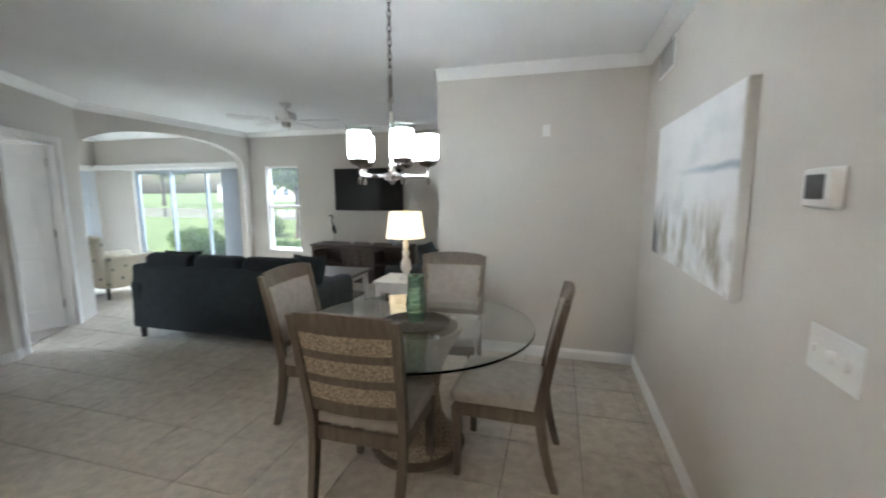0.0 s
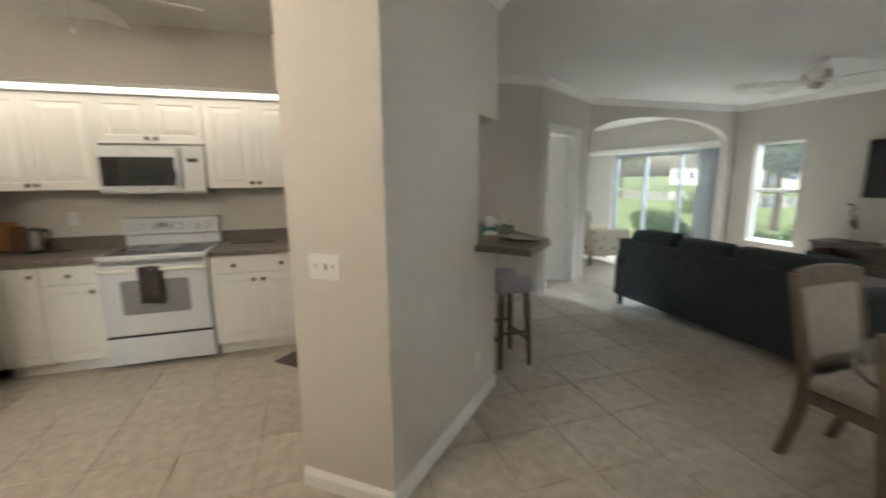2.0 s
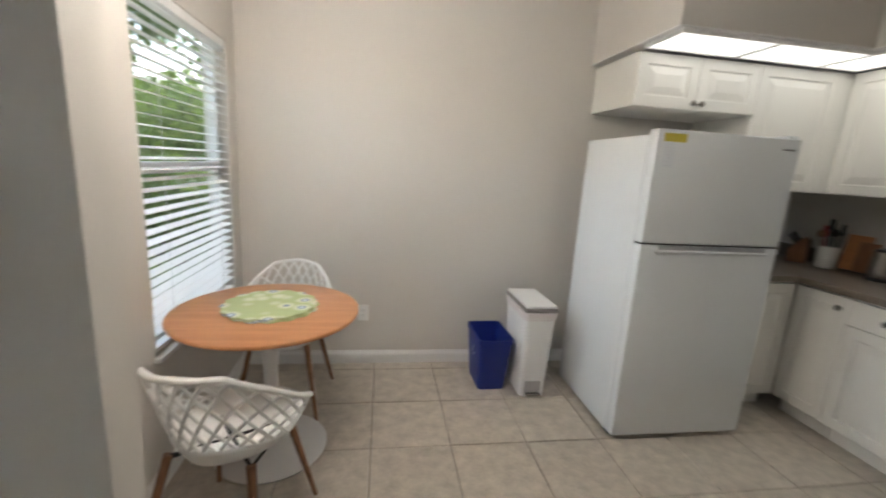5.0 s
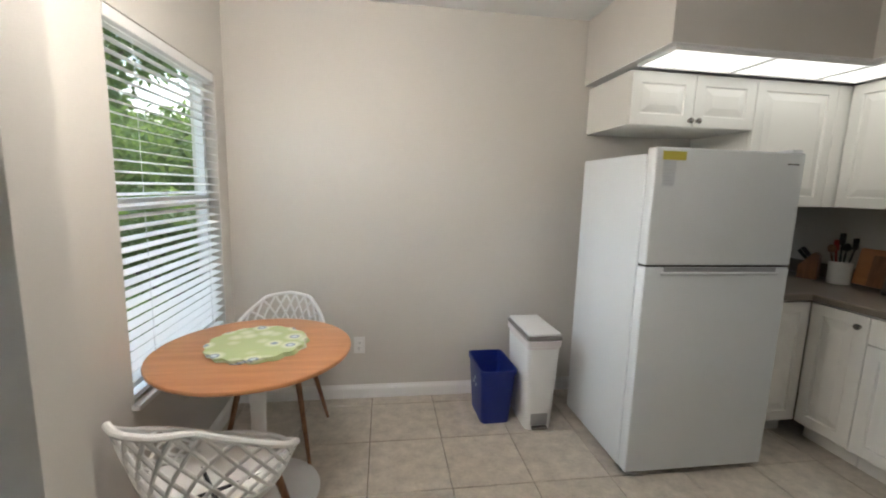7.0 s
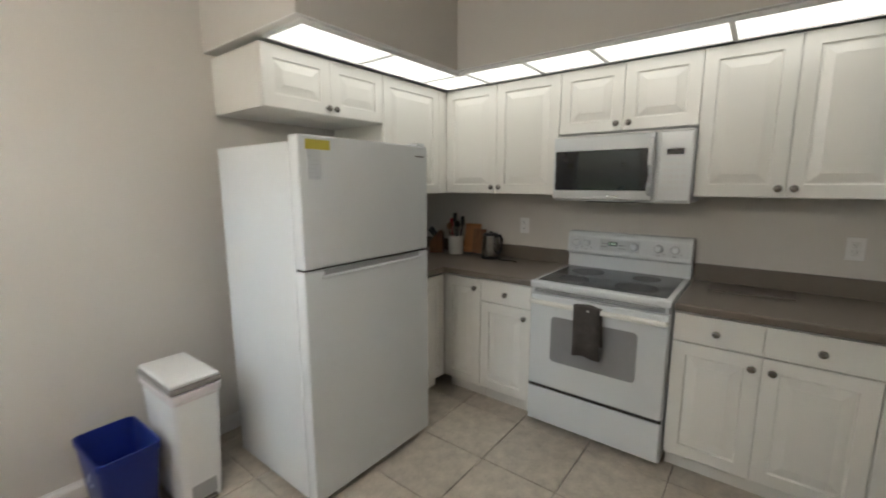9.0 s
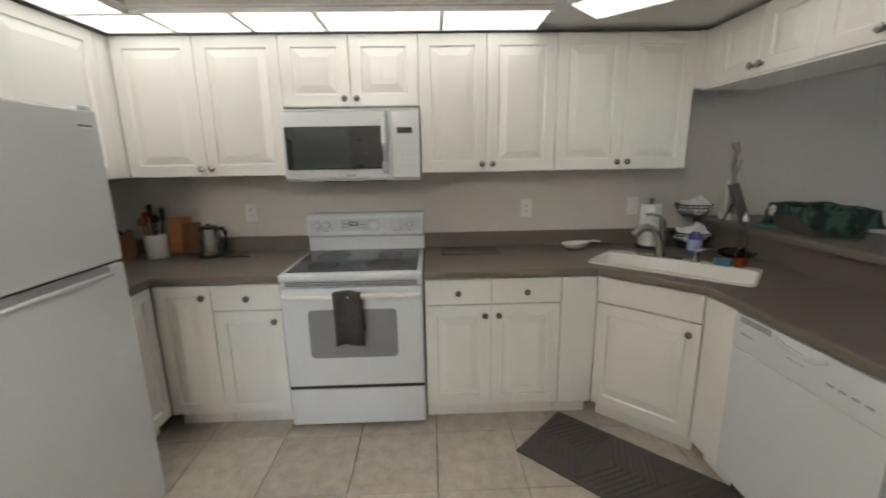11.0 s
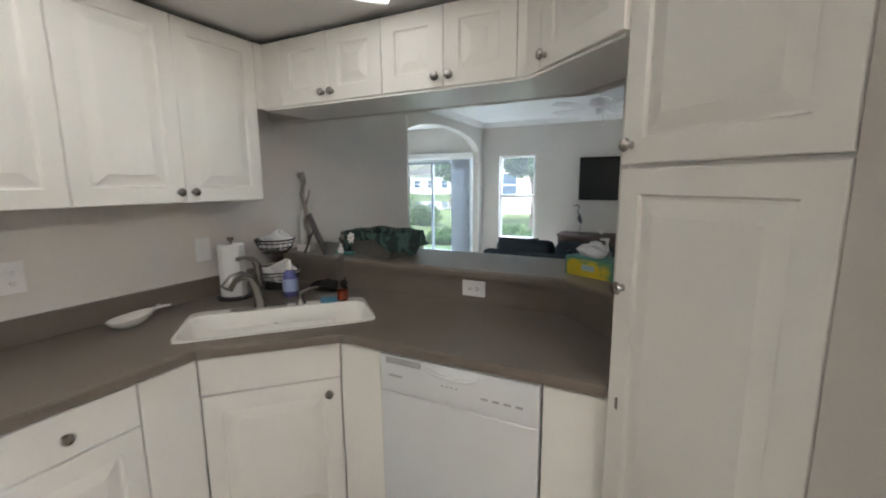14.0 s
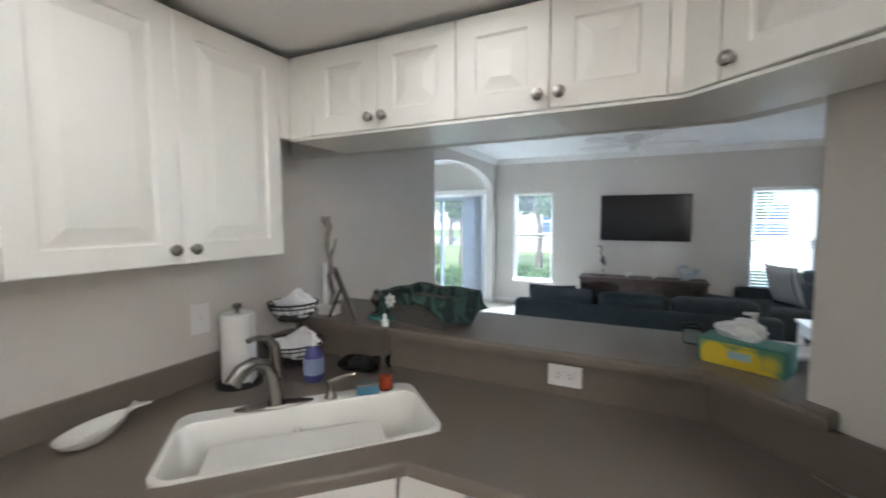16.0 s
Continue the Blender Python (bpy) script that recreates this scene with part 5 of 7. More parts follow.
# picture, thermostat, switches and vent on the painting wall
pic = thing("canvas_picture", 1.81, 2.36, 1.105, 0, "pale beach canvas in a white-edged frame", "picture")
part("canvas_edge", box(-0.042, 0, 0, -0.001, 1.34, 0.825, 0.003), TRIM, pic)
CANV = mat("beach_print", (0.7, 0.69, 0.66), 0.7, var=0.04)
nt = CANV.node_tree
tcn, sep = nt.nodes.new("ShaderNodeTexCoord"), nt.nodes.new("ShaderNodeSeparateXYZ")
b_ = nt.nodes["Principled BSDF"]


def calc(op, a, b=None, c=None):
    """One arithmetic node; numbers or sockets in, a socket out."""
    n_ = nt.nodes.new("ShaderNodeMath")
    n_.operation, n_.use_clamp = op, False
    for i_, v_ in enumerate((a, b, c)):
        if v_ is None:
            continue
        if isinstance(v_, (int, float)):
            n_.inputs[i_].default_value = v_
        else:
            nt.links.new(v_, n_.inputs[i_])
    return n_.outputs[0]


def ease(v_, lo, hi):
    n_ = nt.nodes.new("ShaderNodeMapRange")
    n_.interpolation_type = "SMOOTHSTEP"
    n_.inputs["From Min"].default_value, n_.inputs["From Max"].default_value = lo, hi
    nt.links.new(v_, n_.inputs["Value"])
    return n_.outputs[0]


def strokes(scale, detail):
    mp_n, n_ = nt.nodes.new("ShaderNodeMapping"), nt.nodes.new("ShaderNodeTexNoise")
    mp_n.inputs["Scale"].default_value = scale
    n_.inputs["Scale"].default_value, n_.inputs["Detail"].default_value = 1.0, detail
    nt.links.new(tcn.outputs["Object"], mp_n.inputs[0])
    nt.links.new(mp_n.outputs[0], n_.inputs["Vector"])
    return n_.outputs[0]


def blend(base, color, amount):
    n_ = nt.nodes.new("ShaderNodeMix")
    n_.data_type = "RGBA"
    nt.links.new(amount, n_.inputs[0])
    if isinstance(base, tuple):
        n_.inputs[6].default_value = base
    else:
        nt.links.new(base, n_.inputs[6])
    n_.inputs[7].default_value = color
    return n_.outputs[2]


nt.links.new(tcn.outputs["Generated"], sep.inputs[0])
PY, PZ = sep.outputs["Y"], sep.outputs["Z"]
soft_n, blade_n, clump_n = strokes((3, 3, 5), 4.0), strokes((10, 10, 4.5), 4.0), strokes((6, 6, 5), 3.0)
sea = calc("MULTIPLY", ease(calc("ABSOLUTE", calc("SUBTRACT", calc("MULTIPLY_ADD", soft_n, 0.06, PZ), 0.655)), 0.035, 0.0), ease(PY, 0.75, 0.1))
col_ = blend((0.82, 0.82, 0.82, 1), (0.70, 0.72, 0.72, 1), ease(soft_n, 0.45, 0.75))
col_ = blend(col_, (0.42, 0.50, 0.54, 1), sea)
low = ease(calc("MULTIPLY_ADD", clump_n, 0.30, PZ), 0.68, 0.42)
tuft = calc("MULTIPLY", low, ease(calc("ADD", blade_n, calc("MULTIPLY", clump_n, 0.8)), 0.78, 1.12))
col_ = blend(col_, (0.40, 0.37, 0.30, 1), tuft)
shade_ = calc("MULTIPLY", ease(PY, 0.80, 0.97), ease(calc("MULTIPLY_ADD", blade_n, 0.2, PZ), 0.48, 0.25))
col_ = blend(col_, (0.16, 0.15, 0.15, 1), shade_)
nt.links.new(col_, b_.inputs["Base Color"])
part("canvas", box(-0.0455, 0.006, 0.006, -0.0425, 1.334, 0.819), CANV, pic, "pale beach and dune-grass print")
th = thing("thermostat", 1.81, 1.85, 1.48, 0, "white wall thermostat with a grey screen", "thermostat")
part("body", box(-0.03, 0, 0, -0.001, 0.125, 0.10, 0.006), WHITEPL, th, smooth=True)
part("back_plate", box(-0.008, -0.004, -0.004, -0.0005, 0.129, 0.104, 0.002), TRIM, th)
part("screen", box(-0.0325, 0.022, 0.02, -0.0295, 0.108, 0.085, 0.002), mat("grey_lcd", (0.12, 0.125, 0.13), 0.3), th)


def wall_plate(name, x, y, z, rz, w, h, items, label, category="switch"):
    """A wall plate; local x along it, y into the wall, centred."""
    o = thing(name, x, y, z, rz, label, category, "wall plates")
    part("cover", box(-w / 2, -0.006, -h / 2, w / 2, -0.0004, h / 2, 0.003), WHITEPL, o)
    for kd, dx, dz in items:
        if kd == "toggle":
            part("toggle", box(dx - 0.005, -0.016, dz - 0.010, dx + 0.005, -0.005, dz + 0.012, 0.002), WHITEPL, o)
        elif kd == "dial":
            part("dial", lathe([(0.0, 0), (0.017, 0), (0.015, 0.016), (0.0, 0.018)], 18), WHITEPL, o, m=pose(dx, -0.005, dz, 90, 0, 0), smooth=True)
        else:
            sock = part("socket", box(dx - 0.016, -0.0085, dz - 0.014, dx + 0.016, -0.005, dz + 0.014, 0.004), WHITEPL, o)
            sl = bmesh.new()
            if kd == "socket":
                for ex in (-0.006, 0.006):
                    box(dx + ex - 0.0012, -0.0092, dz - 0.003, dx + ex + 0.0012, -0.0083, dz + 0.006, 0, sl)
                box(dx - 0.002, -0.0092, dz - 0.010, dx + 0.002, -0.0083, dz - 0.007, 0, sl)
            else:
                for ex in (-0.006, 0.006):
                    box(dx - 0.006, -0.0092, dz + ex - 0.0012, dx + 0.003, -0.0083, dz + ex + 0.0012, 0, sl)
                box(dx + 0.007, -0.0092, dz - 0.002, dx + 0.010, -0.0083, dz + 0.002, 0, sl)
            part("slots", sl, GAP, sock)
    return o


wall_plate("light_switch", 1.81, 1.80, 1.108, -90, 0.21, 0.125, [("toggle", -0.07, 0), ("dial", 0.0, 0), ("dial", 0.055, 0)], "white switch plate with toggles and dimmer dial")
wall_plate("light_switch", -1.068, 0.430, 1.12, 50.4, 0.165, 0.118, [("toggle", -0.045, 0), ("dial", 0.0, 0), ("toggle", 0.045, 0)], "white switch plate with a dimmer dial")
wall_plate("outlet", -3.6, 0.246, 1.165, 90, 0.075, 0.118, [("socket", 0, 0.02), ("socket", 0, -0.02)], "white double wall outlet", "outlet")
wall_plate("outlet", -3.6, -1.575, 1.172, 90, 0.075, 0.118, [("socket", 0, 0.02), ("socket", 0, -0.02)], "white double wall outlet", "outlet")
wall_plate("light_switch", -3.6, 0.97, 1.165, 90, 0.08, 0.12, [("toggle", 0, 0)], "white wall switch beside the sink")
wall_plate("outlet", -2.275, 1.442, 0.992, 0, 0.118, 0.078, [("sideways", -0.02, 0), ("sideways", 0.02, 0)], "white double outlet below the bar", "outlet")
wall_plate("outlet", -0.285, NY, 0.385, 180, 0.075, 0.118, [("socket", 0, 0.02), ("socket", 0, -0.02)], "white double wall outlet", "outlet")
wall_plate("outlet", -1.56, 1.355, 0.32, -45 + 180, 0.075, 0.118, [("socket", 0, 0.02), ("socket", 0, -0.02)], "white double outlet on the diagonal wall", "outlet")
wall_plate("wall_sensor", 1.01, 4.37, 2.04, 0, 0.065, 0.10, [("toggle", 0, 0)], "small white wall sensor", "sensor")
vn = thing("air_vent", 1.81, 3.60, 2.30, 0, "grey slatted air vent high on the wall", "vent")
part("frame", box(-0.010, 0, 0, -0.001, 0.40, 0.20, 0.003), TRIM, vn)
for q in range(9):
    part("slat", box(-0.013, 0.02, 0.018 + q * 0.019, -0.0095, 0.38, 0.027 + q * 0.019), mat("vent_grey", (0.25, 0.25, 0.25), 0.5) if q == 0 else bpy.data.materials["vent_grey"], vn)

# ---- living room ----
def cushion(x0, y0, z0, x1, y1, z1, b=0.05):
    t = box(x0, y0, z0, x1, y1, z1, b, seg=4)
    cx, cy, cz = (x0 + x1) / 2, (y0 + y1) / 2, (z0 + z1) / 2
    for v in t.verts:
        v.co += 0.006 * noise.noise_vector(v.co * 7)
    return t


def sofa(x, y, rz, w, n, label, name="sofa"):
    """Back along local -y, seat towards +y."""
    o = thing(name, x, y, 0, rz, label, "sofa", "dark sofas")
    part("base", box(-w / 2 + 0.08, 0.06, 0.12, w / 2 - 0.08, 0.88, 0.30, 0.02), SOFA, o)
    t = box(-w / 2 + 0.03, 0.0, 0.12, w / 2 - 0.03, 0.16, 0.78, 0.03, seg=3)
    for v in t.verts:
        v.co.y += 0.10 * max(0, v.co.z - 0.3)
    part("back", t, SOFA, o, smooth=True)
    for sx in (-1, 1):
        part("arm", cushion(sx * (w / 2 - 0.10) - 0.10, 0.02, 0.12, sx * (w / 2 - 0.10) + 0.10, 0.92, 0.62, 0.06), SOFA, o, smooth=True)
        for yy in (0.07, 0.85):
            part("foot", lathe([(0.0, 0), (0.022, 0), (0.034, 0.12), (0.0, 0.12)], 12, at=(sx * (w / 2 - 0.09), yy, 0)), DARKMET, o)
    sw = (w - 0.40) / n
    for i in range(n):
        xa = -w / 2 + 0.20 + i * sw
        part("seat_cushion", cushion(xa + 0.004, 0.20, 0.30, xa + sw - 0.004, 0.92, 0.46, 0.045), SOFA, o, smooth=True)
        part("back_cushion", moved(cushion(xa - 0.04 + (0.044 if i else 0), 0.13, 0.44, xa + sw + 0.04 - (0.044 if i < n - 1 else 0), 0.32, 0.885, 0.075), Matrix.Rotation(radians(4), 4, "X")), SOFA, o, smooth=True)
    return o


sofa(-2.10, 3.74, 0, 2.14, 3, "dark slate three-seat sofa seen from behind")
sofa(0.02, 5.98, 90, 1.65, 2, "dark slate loveseat with striped cushions", "loveseat")
STRIPE = mat("striped_cushion", (0.5, 0.5, 0.5), 0.9)
nt = STRIPE.node_tree
wv = nt.nodes.new("ShaderNodeTexWave")
wv.inputs["Scale"].default_value = 5.0
wr = nt.nodes.new("ShaderNodeValToRGB")
wr.color_ramp.interpolation = "CONSTANT"
wr.color_ramp.elements[0].color, wr.color_ramp.elements[1].color = (0.10, 0.115, 0.14, 1), (0.62, 0.61, 0.58, 1)
wr.color_ramp.elements[1].position = 0.45
nt.links.new(nt.nodes.new("ShaderNodeTexCoord").outputs["Object"], wv.inputs["Vector"])
nt.links.new(wv.outputs[0], wr.inputs[0])
nt.links.new(wr.outputs[0], nt.nodes["Principled BSDF"].inputs["Base Color"])


def pillow(x, y, z, rx, rz, s, m_, label, h=0.5):
    t = bmesh.new()
    n = 12
    g = {}
    for sd in (-1, 1):
        for i in range(n + 1):
            for j in range(n + 1):
                u, v = -1 + 2 * i / n, -1 + 2 * j / n
                k_ = (1 - u * u) * (1 - v * v)
                pin = 1 - 0.05 * (1 - u * u) * abs(v) ** 3 - 0.05 * (1 - v * v) * abs(u) ** 3
                g[sd, i, j] = t.verts.new((u * s / 2 * pin, sd * 0.09 * k_ ** 0.45, v * s / 2 * pin * h / 0.5))
    for sd in (-1, 1):
        for i in range(n):
            for j in range(n):
                t.faces.new((g[sd, i, j], g[sd, i + 1, j], g[sd, i + 1, j + 1], g[sd, i, j + 1]))
    bmesh.ops.remove_doubles(t, verts=t.verts, dist=0.0006)
    ob = part("throw_pillow", t, m_, None, m=pose(x, y, z, rx, 0, rz), smooth=True)
    return tagged(ob, label, "pillow", "throw pillows")


pillow(-0.43, 6.38, 0.715, -18, 116, 0.52, STRIPE, "grey and white striped throw pillow on the loveseat")
pillow(-0.40, 5.46, 0.67, -18, 84, 0.44, SOFA, "dark slate throw pillow on the loveseat")
pillow(-2.85, 4.12, 0.66, -15, 8, 0.46, SOFA, "dark slate throw pillow on the sofa")
pillow(-1.30, 4.16, 0.66, -15, -12, 0.46, SOFA, "dark slate throw pillow on the sofa")

tv = thing("television", -2.674, 7.215, 1.191, 0, "large black wall-mounted flat television", "television")
part("bezel", box(0, -0.075, 0, 1.281, -0.035, 0.726, 0.005), DARKMET, tv)
part("screen", box(0.012, -0.0775, 0.014, 1.269, -0.0755, 0.714), TVBLACK, tv)
part("wall_mount", box(0.45, -0.036, 0.2, 0.83, -0.001, 0.5), DARKMET, tv)

cs = thing("media_console", -2.92, 6.73, 0, 0, "weathered brown wood media console under the television", "console")
part("top", box(-0.02, -0.02, 0.60, 1.74, 0.44, 0.635, 0.005), CONSOLE, cs)
part("base", box(0.0, 0.02, 0.0, 1.72, 0.42, 0.06, 0.003), CONSOLE, cs)
for xx in (0.0, 0.56, 1.13, 1.69):
    part("upright", box(xx, 0.0, 0.06, xx + 0.03, 0.43, 0.60, 0.003), CONSOLE, cs)
part("back_panel", box(0.03, 0.41, 0.06, 1.69, 0.428, 0.60), CONSOLE, cs)
for xa, xb in ((0.03, 0.56), (1.16, 1.69)):
    part("shelf", box(xa, 0.02, 0.30, xb, 0.41, 0.32), CONSOLE, cs)
    ar = bmesh.new()
    prism([(xa, 0.6)] + [(xa + (xb - xa) * q / 12, 0.52 + 0.05 * math.sin(math.pi * q / 12)) for q in range(13)] + [(xb, 0.6)], 0.0, 0.02, 0, ar)
    moved(ar, Matrix(((1, 0, 0, 0), (0, 0, 1, 0), (0, 1, 0, 0), (0, 0, 0, 1))))
    part("arched_rail", ar, CONSOLE, cs)
for xa, xb in ((0.592, 0.858), (0.862, 1.128)):
    dr = part("door", raised_door(xb - xa, 0.53), CONSOLE, cs, m=pose(xa, -0.004, 0.065))
    knob(dr, 0.24 if xa < 0.7 else 0.03, 0.3)

hr = thing("heron_figurine", -2.62, 6.95, 0.635, 0, "dark metal heron figurine on the console", "figurine")
t = bmesh.new()
tube([(0.0, 0, 0.24), (0.015, 0, 0.29), (0.0, 0, 0.33), (-0.03, 0, 0.36)], [0.03, 0.022, 0.012, 0.008], 8, t)
tube([(0.05, 0, 0.16), (0.025, 0, 0.21), (0.005, 0, 0.26), (0.0, 0, 0.29)], [0.006, 0.03, 0.034, 0.02], 8, t)
tube([(-0.03, 0, 0.36), (0.0, 0, 0.455), (-0.025, 0, 0.475), (-0.10, 0, 0.468)], [0.009, 0.010, 0.014, 0.002], 8, t)
for dx in (0.005, 0.03):
    tube([(dx, 0, 0.20), (dx + 0.005, 0, 0.10), (dx - 0.005, 0, 0.005)], 0.003, 6, t)
lathe([(0.0, 0), (0.05, 0), (0.05, 0.008), (0.0, 0.008)], 16, t)
part("body", t, mat("bronze_patina", (0.05, 0.055, 0.06), 0.5, 0.5), hr, smooth=True)
sh = thing("shell_ornament", -1.47, 6.95, 0.635, 0, "pale blue spiral shell ornament on the console", "ornament")
t = bmesh.new()
tube([((0.025 + 0.0165 * a) * math.cos(a) * 1.1, -0.02, 0.150 + (0.025 + 0.0155 * a) * math.sin(a)) for a in [0.25 * q for q in range(27)]], [0.012 + 0.0014 * q for q in range(27)], 10, t)
lathe([(0.0, 0), (0.06, 0), (0.05, 0.02), (0.0, 0.02)], 16, t)
part("spiral", t, mat("pale_blue_ceramic", (0.42, 0.48, 0.53), 0.3), sh, smooth=True)
CORAL = mat("white_coral", (0.75, 0.73, 0.70), 0.6)
for cx in (-2.25, -1.88):
    o = thing("coral_ornament", cx, 6.93, 0.635, 0, "small white coral ornament on the console", "ornament", "coral ornaments")
    t = bmesh.new()
    random.seed(5)
    for q in range(9):
        a, l_ = random.uniform(0, 6.3), random.uniform(0.05, 0.10)
        tube([(0, 0, 0.0), (0.03 * math.cos(a), 0.03 * math.sin(a), l_ * 0.6), (0.07 * math.cos(a + 0.4), 0.05 * math.sin(a + 0.4), l_)], [0.010, 0.008, 0.003], 6, t)
    part("branches", t, CORAL, o, smooth=True)

ct = thing("coffee_table", -1.90, 5.45, 0, 0, "grey wood coffee table on white turned legs", "table")
part("tabletop", box(-0.55, -0.32, 0.43, 0.55, 0.32, 0.465, 0.006), CHAIRWOOD, ct)
part("shelf", box(-0.48, -0.26, 0.12, 0.48, 0.26, 0.145, 0.004), CHAIRWOOD, ct)
for sx in (-1, 1):
    for sy in (-1, 1):
        part("leg", lathe([(0.0, 0), (0.03, 0), (0.035, 0.05), (0.028, 0.10), (0.04, 0.14), (0.028, 0.19), (0.042, 0.28), (0.03, 0.36), (0.04, 0.40), (0.04, 0.43), (0.0, 0.43)], 14, at=(sx * 0.48, sy * 0.26, 0)), TRIM, ct, "white turned leg", smooth=True)
    part("apron", box(sx * 0.48 - 0.01, -0.24, 0.36, sx * 0.48 + 0.01, 0.24, 0.43), TRIM, ct)

lt = thing("side_table", -0.43, 4.68, 0, 0, "white painted side table behind the dining chair", "table")
part("tabletop", box(-0.28, -0.24, 0.565, 0.28, 0.24, 0.595, 0.006), TRIM, lt)
for sx in (-1, 1):
    for sy in (-1, 1):
        part("leg", box(sx * 0.235 - 0.022, sy * 0.195 - 0.022, 0, sx * 0.235 + 0.022, sy * 0.195 + 0.022, 0.565, 0.003), TRIM, lt)
for sy in (-1, 1):
    part("apron", box(-0.21, sy * 0.20 - 0.01, 0.47, 0.21, sy * 0.20 + 0.01, 0.565), TRIM, lt)
for sx in (-1, 1):
    part("apron", box(sx * 0.24 - 0.01, -0.17, 0.47, sx * 0.24 + 0.01, 0.17, 0.565), TRIM, lt)
part("shelf", box(-0.21, -0.17, 0.16, 0.21, 0.17, 0.18), TRIM, lt)
tl = thing("table_lamp", -0.415, 4.66, 0.595, 0, "white turned table lamp with a lit cream shade", "lamp")
part("base", lathe([(0.0, 0), (0.075, 0), (0.078, 0.02), (0.06, 0.035), (0.03, 0.05), (0.035, 0.07), (0.058, 0.11), (0.055, 0.17), (0.028, 0.24), (0.040, 0.28), (0.024, 0.32), (0.035, 0.37), (0.018, 0.41), (0.018, 0.46), (0.0, 0.46)], 28), TRIM, tl, smooth=True)
SHADE = glow("lit_cream_linen", (1.0, 0.78, 0.46), 0.36)
SHADE.node_tree.nodes["Principled BSDF"].inputs["Base Color"].default_value = (0.72, 0.64, 0.48, 1)
part("shade", lathe([(0.205, 0.445), (0.168, 0.715), (0.165, 0.715), (0.202, 0.445)], 40), SHADE, tl, "lit cream linen shade", smooth=True)
part("finial", lathe([(0.0, 0.71), (0.010, 0.715), (0.012, 0.735), (0.0, 0.75)], 12), NICKEL, tl, smooth=True)
part("spider", tube([(-0.166, 0, 0.70), (0.0, 0, 0.712), (0.166, 0, 0.70)], 0.003, 6), NICKEL, tl)

# flowered armchair in the sunroom
FLOW = mat("cream_floral_upholstery", (0.62, 0.57, 0.46), 0.9, var=0.05)
nt = FLOW.node_tree
vor = nt.nodes.new("ShaderNodeTexVoronoi")
vor.inputs["Scale"].default_value = 9
pr = nt.nodes.new("ShaderNodeValToRGB")
pr.color_ramp.elements[0].position, pr.color_ramp.elements[0].color = 0.16, (0.20, 0.20, 0.17, 1)
pr.color_ramp.elements[1].position, pr.color_ramp.elements[1].color = 0.30, (0.62, 0.57, 0.46, 1)
nt.links.new(nt.nodes.new("ShaderNodeTexCoord").outputs["Object"], vor.inputs["Vector"])
nt.links.new(vor.outputs["Distance"], pr.inputs[0])
nt.links.new(pr.outputs[0], nt.nodes["Principled BSDF"].inputs["Base Color"])
ac = thing("armchair", -5.28, 4.80, 0, -8, "cream floral upholstered armchair in the sunroom", "armchair")
part("seat", cushion(-0.27, 0.10, 0.16, 0.27, 0.74, 0.44, 0.04), FLOW, ac, smooth=True)
part("backrest", moved(cushion(-0.30, 0.0, 0.16, 0.30, 0.14, 0.92, 0.05), Matrix.Rotation(radians(5), 4, "X")), FLOW, ac, smooth=True)
for sx in (-1, 1):
    part("arm", cushion(sx * 0.32 - 0.06, 0.05, 0.16, sx * 0.32 + 0.06, 0.74, 0.62, 0.05), FLOW, ac, smooth=True)
    for yy in (0.06, 0.68):
        part("leg", lathe([(0.0, 0), (0.018, 0), (0.026, 0.17), (0.0, 0.17)], 10, at=(sx * 0.29, yy, 0)), DARKMET, ac)

# bar stool
bs = thing("bar_stool", -2.17, 1.86, 0, 0, "backless bar stool with a grey saddle seat", "stool")
STW = wood("stool_wood", (0.085, 0.06, 0.042), (0.16, 0.115, 0.085), 5.0, 0.5)
GREYU = mat("pale_grey_upholstery", (0.36, 0.35, 0.38), 0.9, var=0.1, fine=800, bump=0.4)
t = box(-0.18, -0.15, 0.60, 0.18, 0.15, 0.70, 0.03, seg=4)
bmesh.ops.subdivide_edges(t, edges=[e for e in t.edges if abs(e.verts[0].co.x - e.verts[1].co.x) > 0.2], cuts=8)
for v in t.verts:
    if v.co.z > 0.65:
        v.co.z += 0.045 * (v.co.x / 0.18) ** 2
part("seat", t, GREYU, bs, "pale grey saddle seat", smooth=True)
for sx in (-1, 1):
    for sy in (-1, 1):
        lg = bmesh.new()
        r0 = [lg.verts.new((sx * 0.14 + a * 0.02, sy * 0.105 + b * 0.02, 0.60)) for a, b in ((-1, -1), (1, -1), (1, 1), (-1, 1))]
        r1 = [lg.verts.new((sx * 0.175 + a * 0.015, sy * 0.130 + b * 0.015, 0.0)) for a, b in ((-1, -1), (1, -1), (1, 1), (-1, 1))]
        for i in range(4):
            lg.faces.new((r0[i], r0[(i + 1) % 4], r1[(i + 1) % 4], r1[i]))
        lg.faces.new(r0), lg.faces.new(r1)
        part("leg", lg, STW, bs)
for sy in (-1, 1):
    part("stretcher", box(-0.155, sy * 0.121 - 0.009, 0.20, 0.155, sy * 0.121 + 0.009, 0.225, 0.002), STW, bs)
for sx in (-1, 1):
    part("stretcher", box(sx * 0.159 - 0.009, -0.110, 0.27, sx * 0.159 + 0.009, 0.110, 0.295, 0.002), STW, bs)

# ---- worktop and bar clutter ----
su, cu = math.sin(SA), math.cos(SA)


def on_sink(u, v):
    return -2.965 + u * cu - v * su, 0.89 + u * su + v * cu


fx, fy = on_sink(-0.10, 0.158)
fa = thing("faucet", fx, fy, CT + 0.005, 46.8, "brushed nickel single-lever kitchen faucet", "faucet")
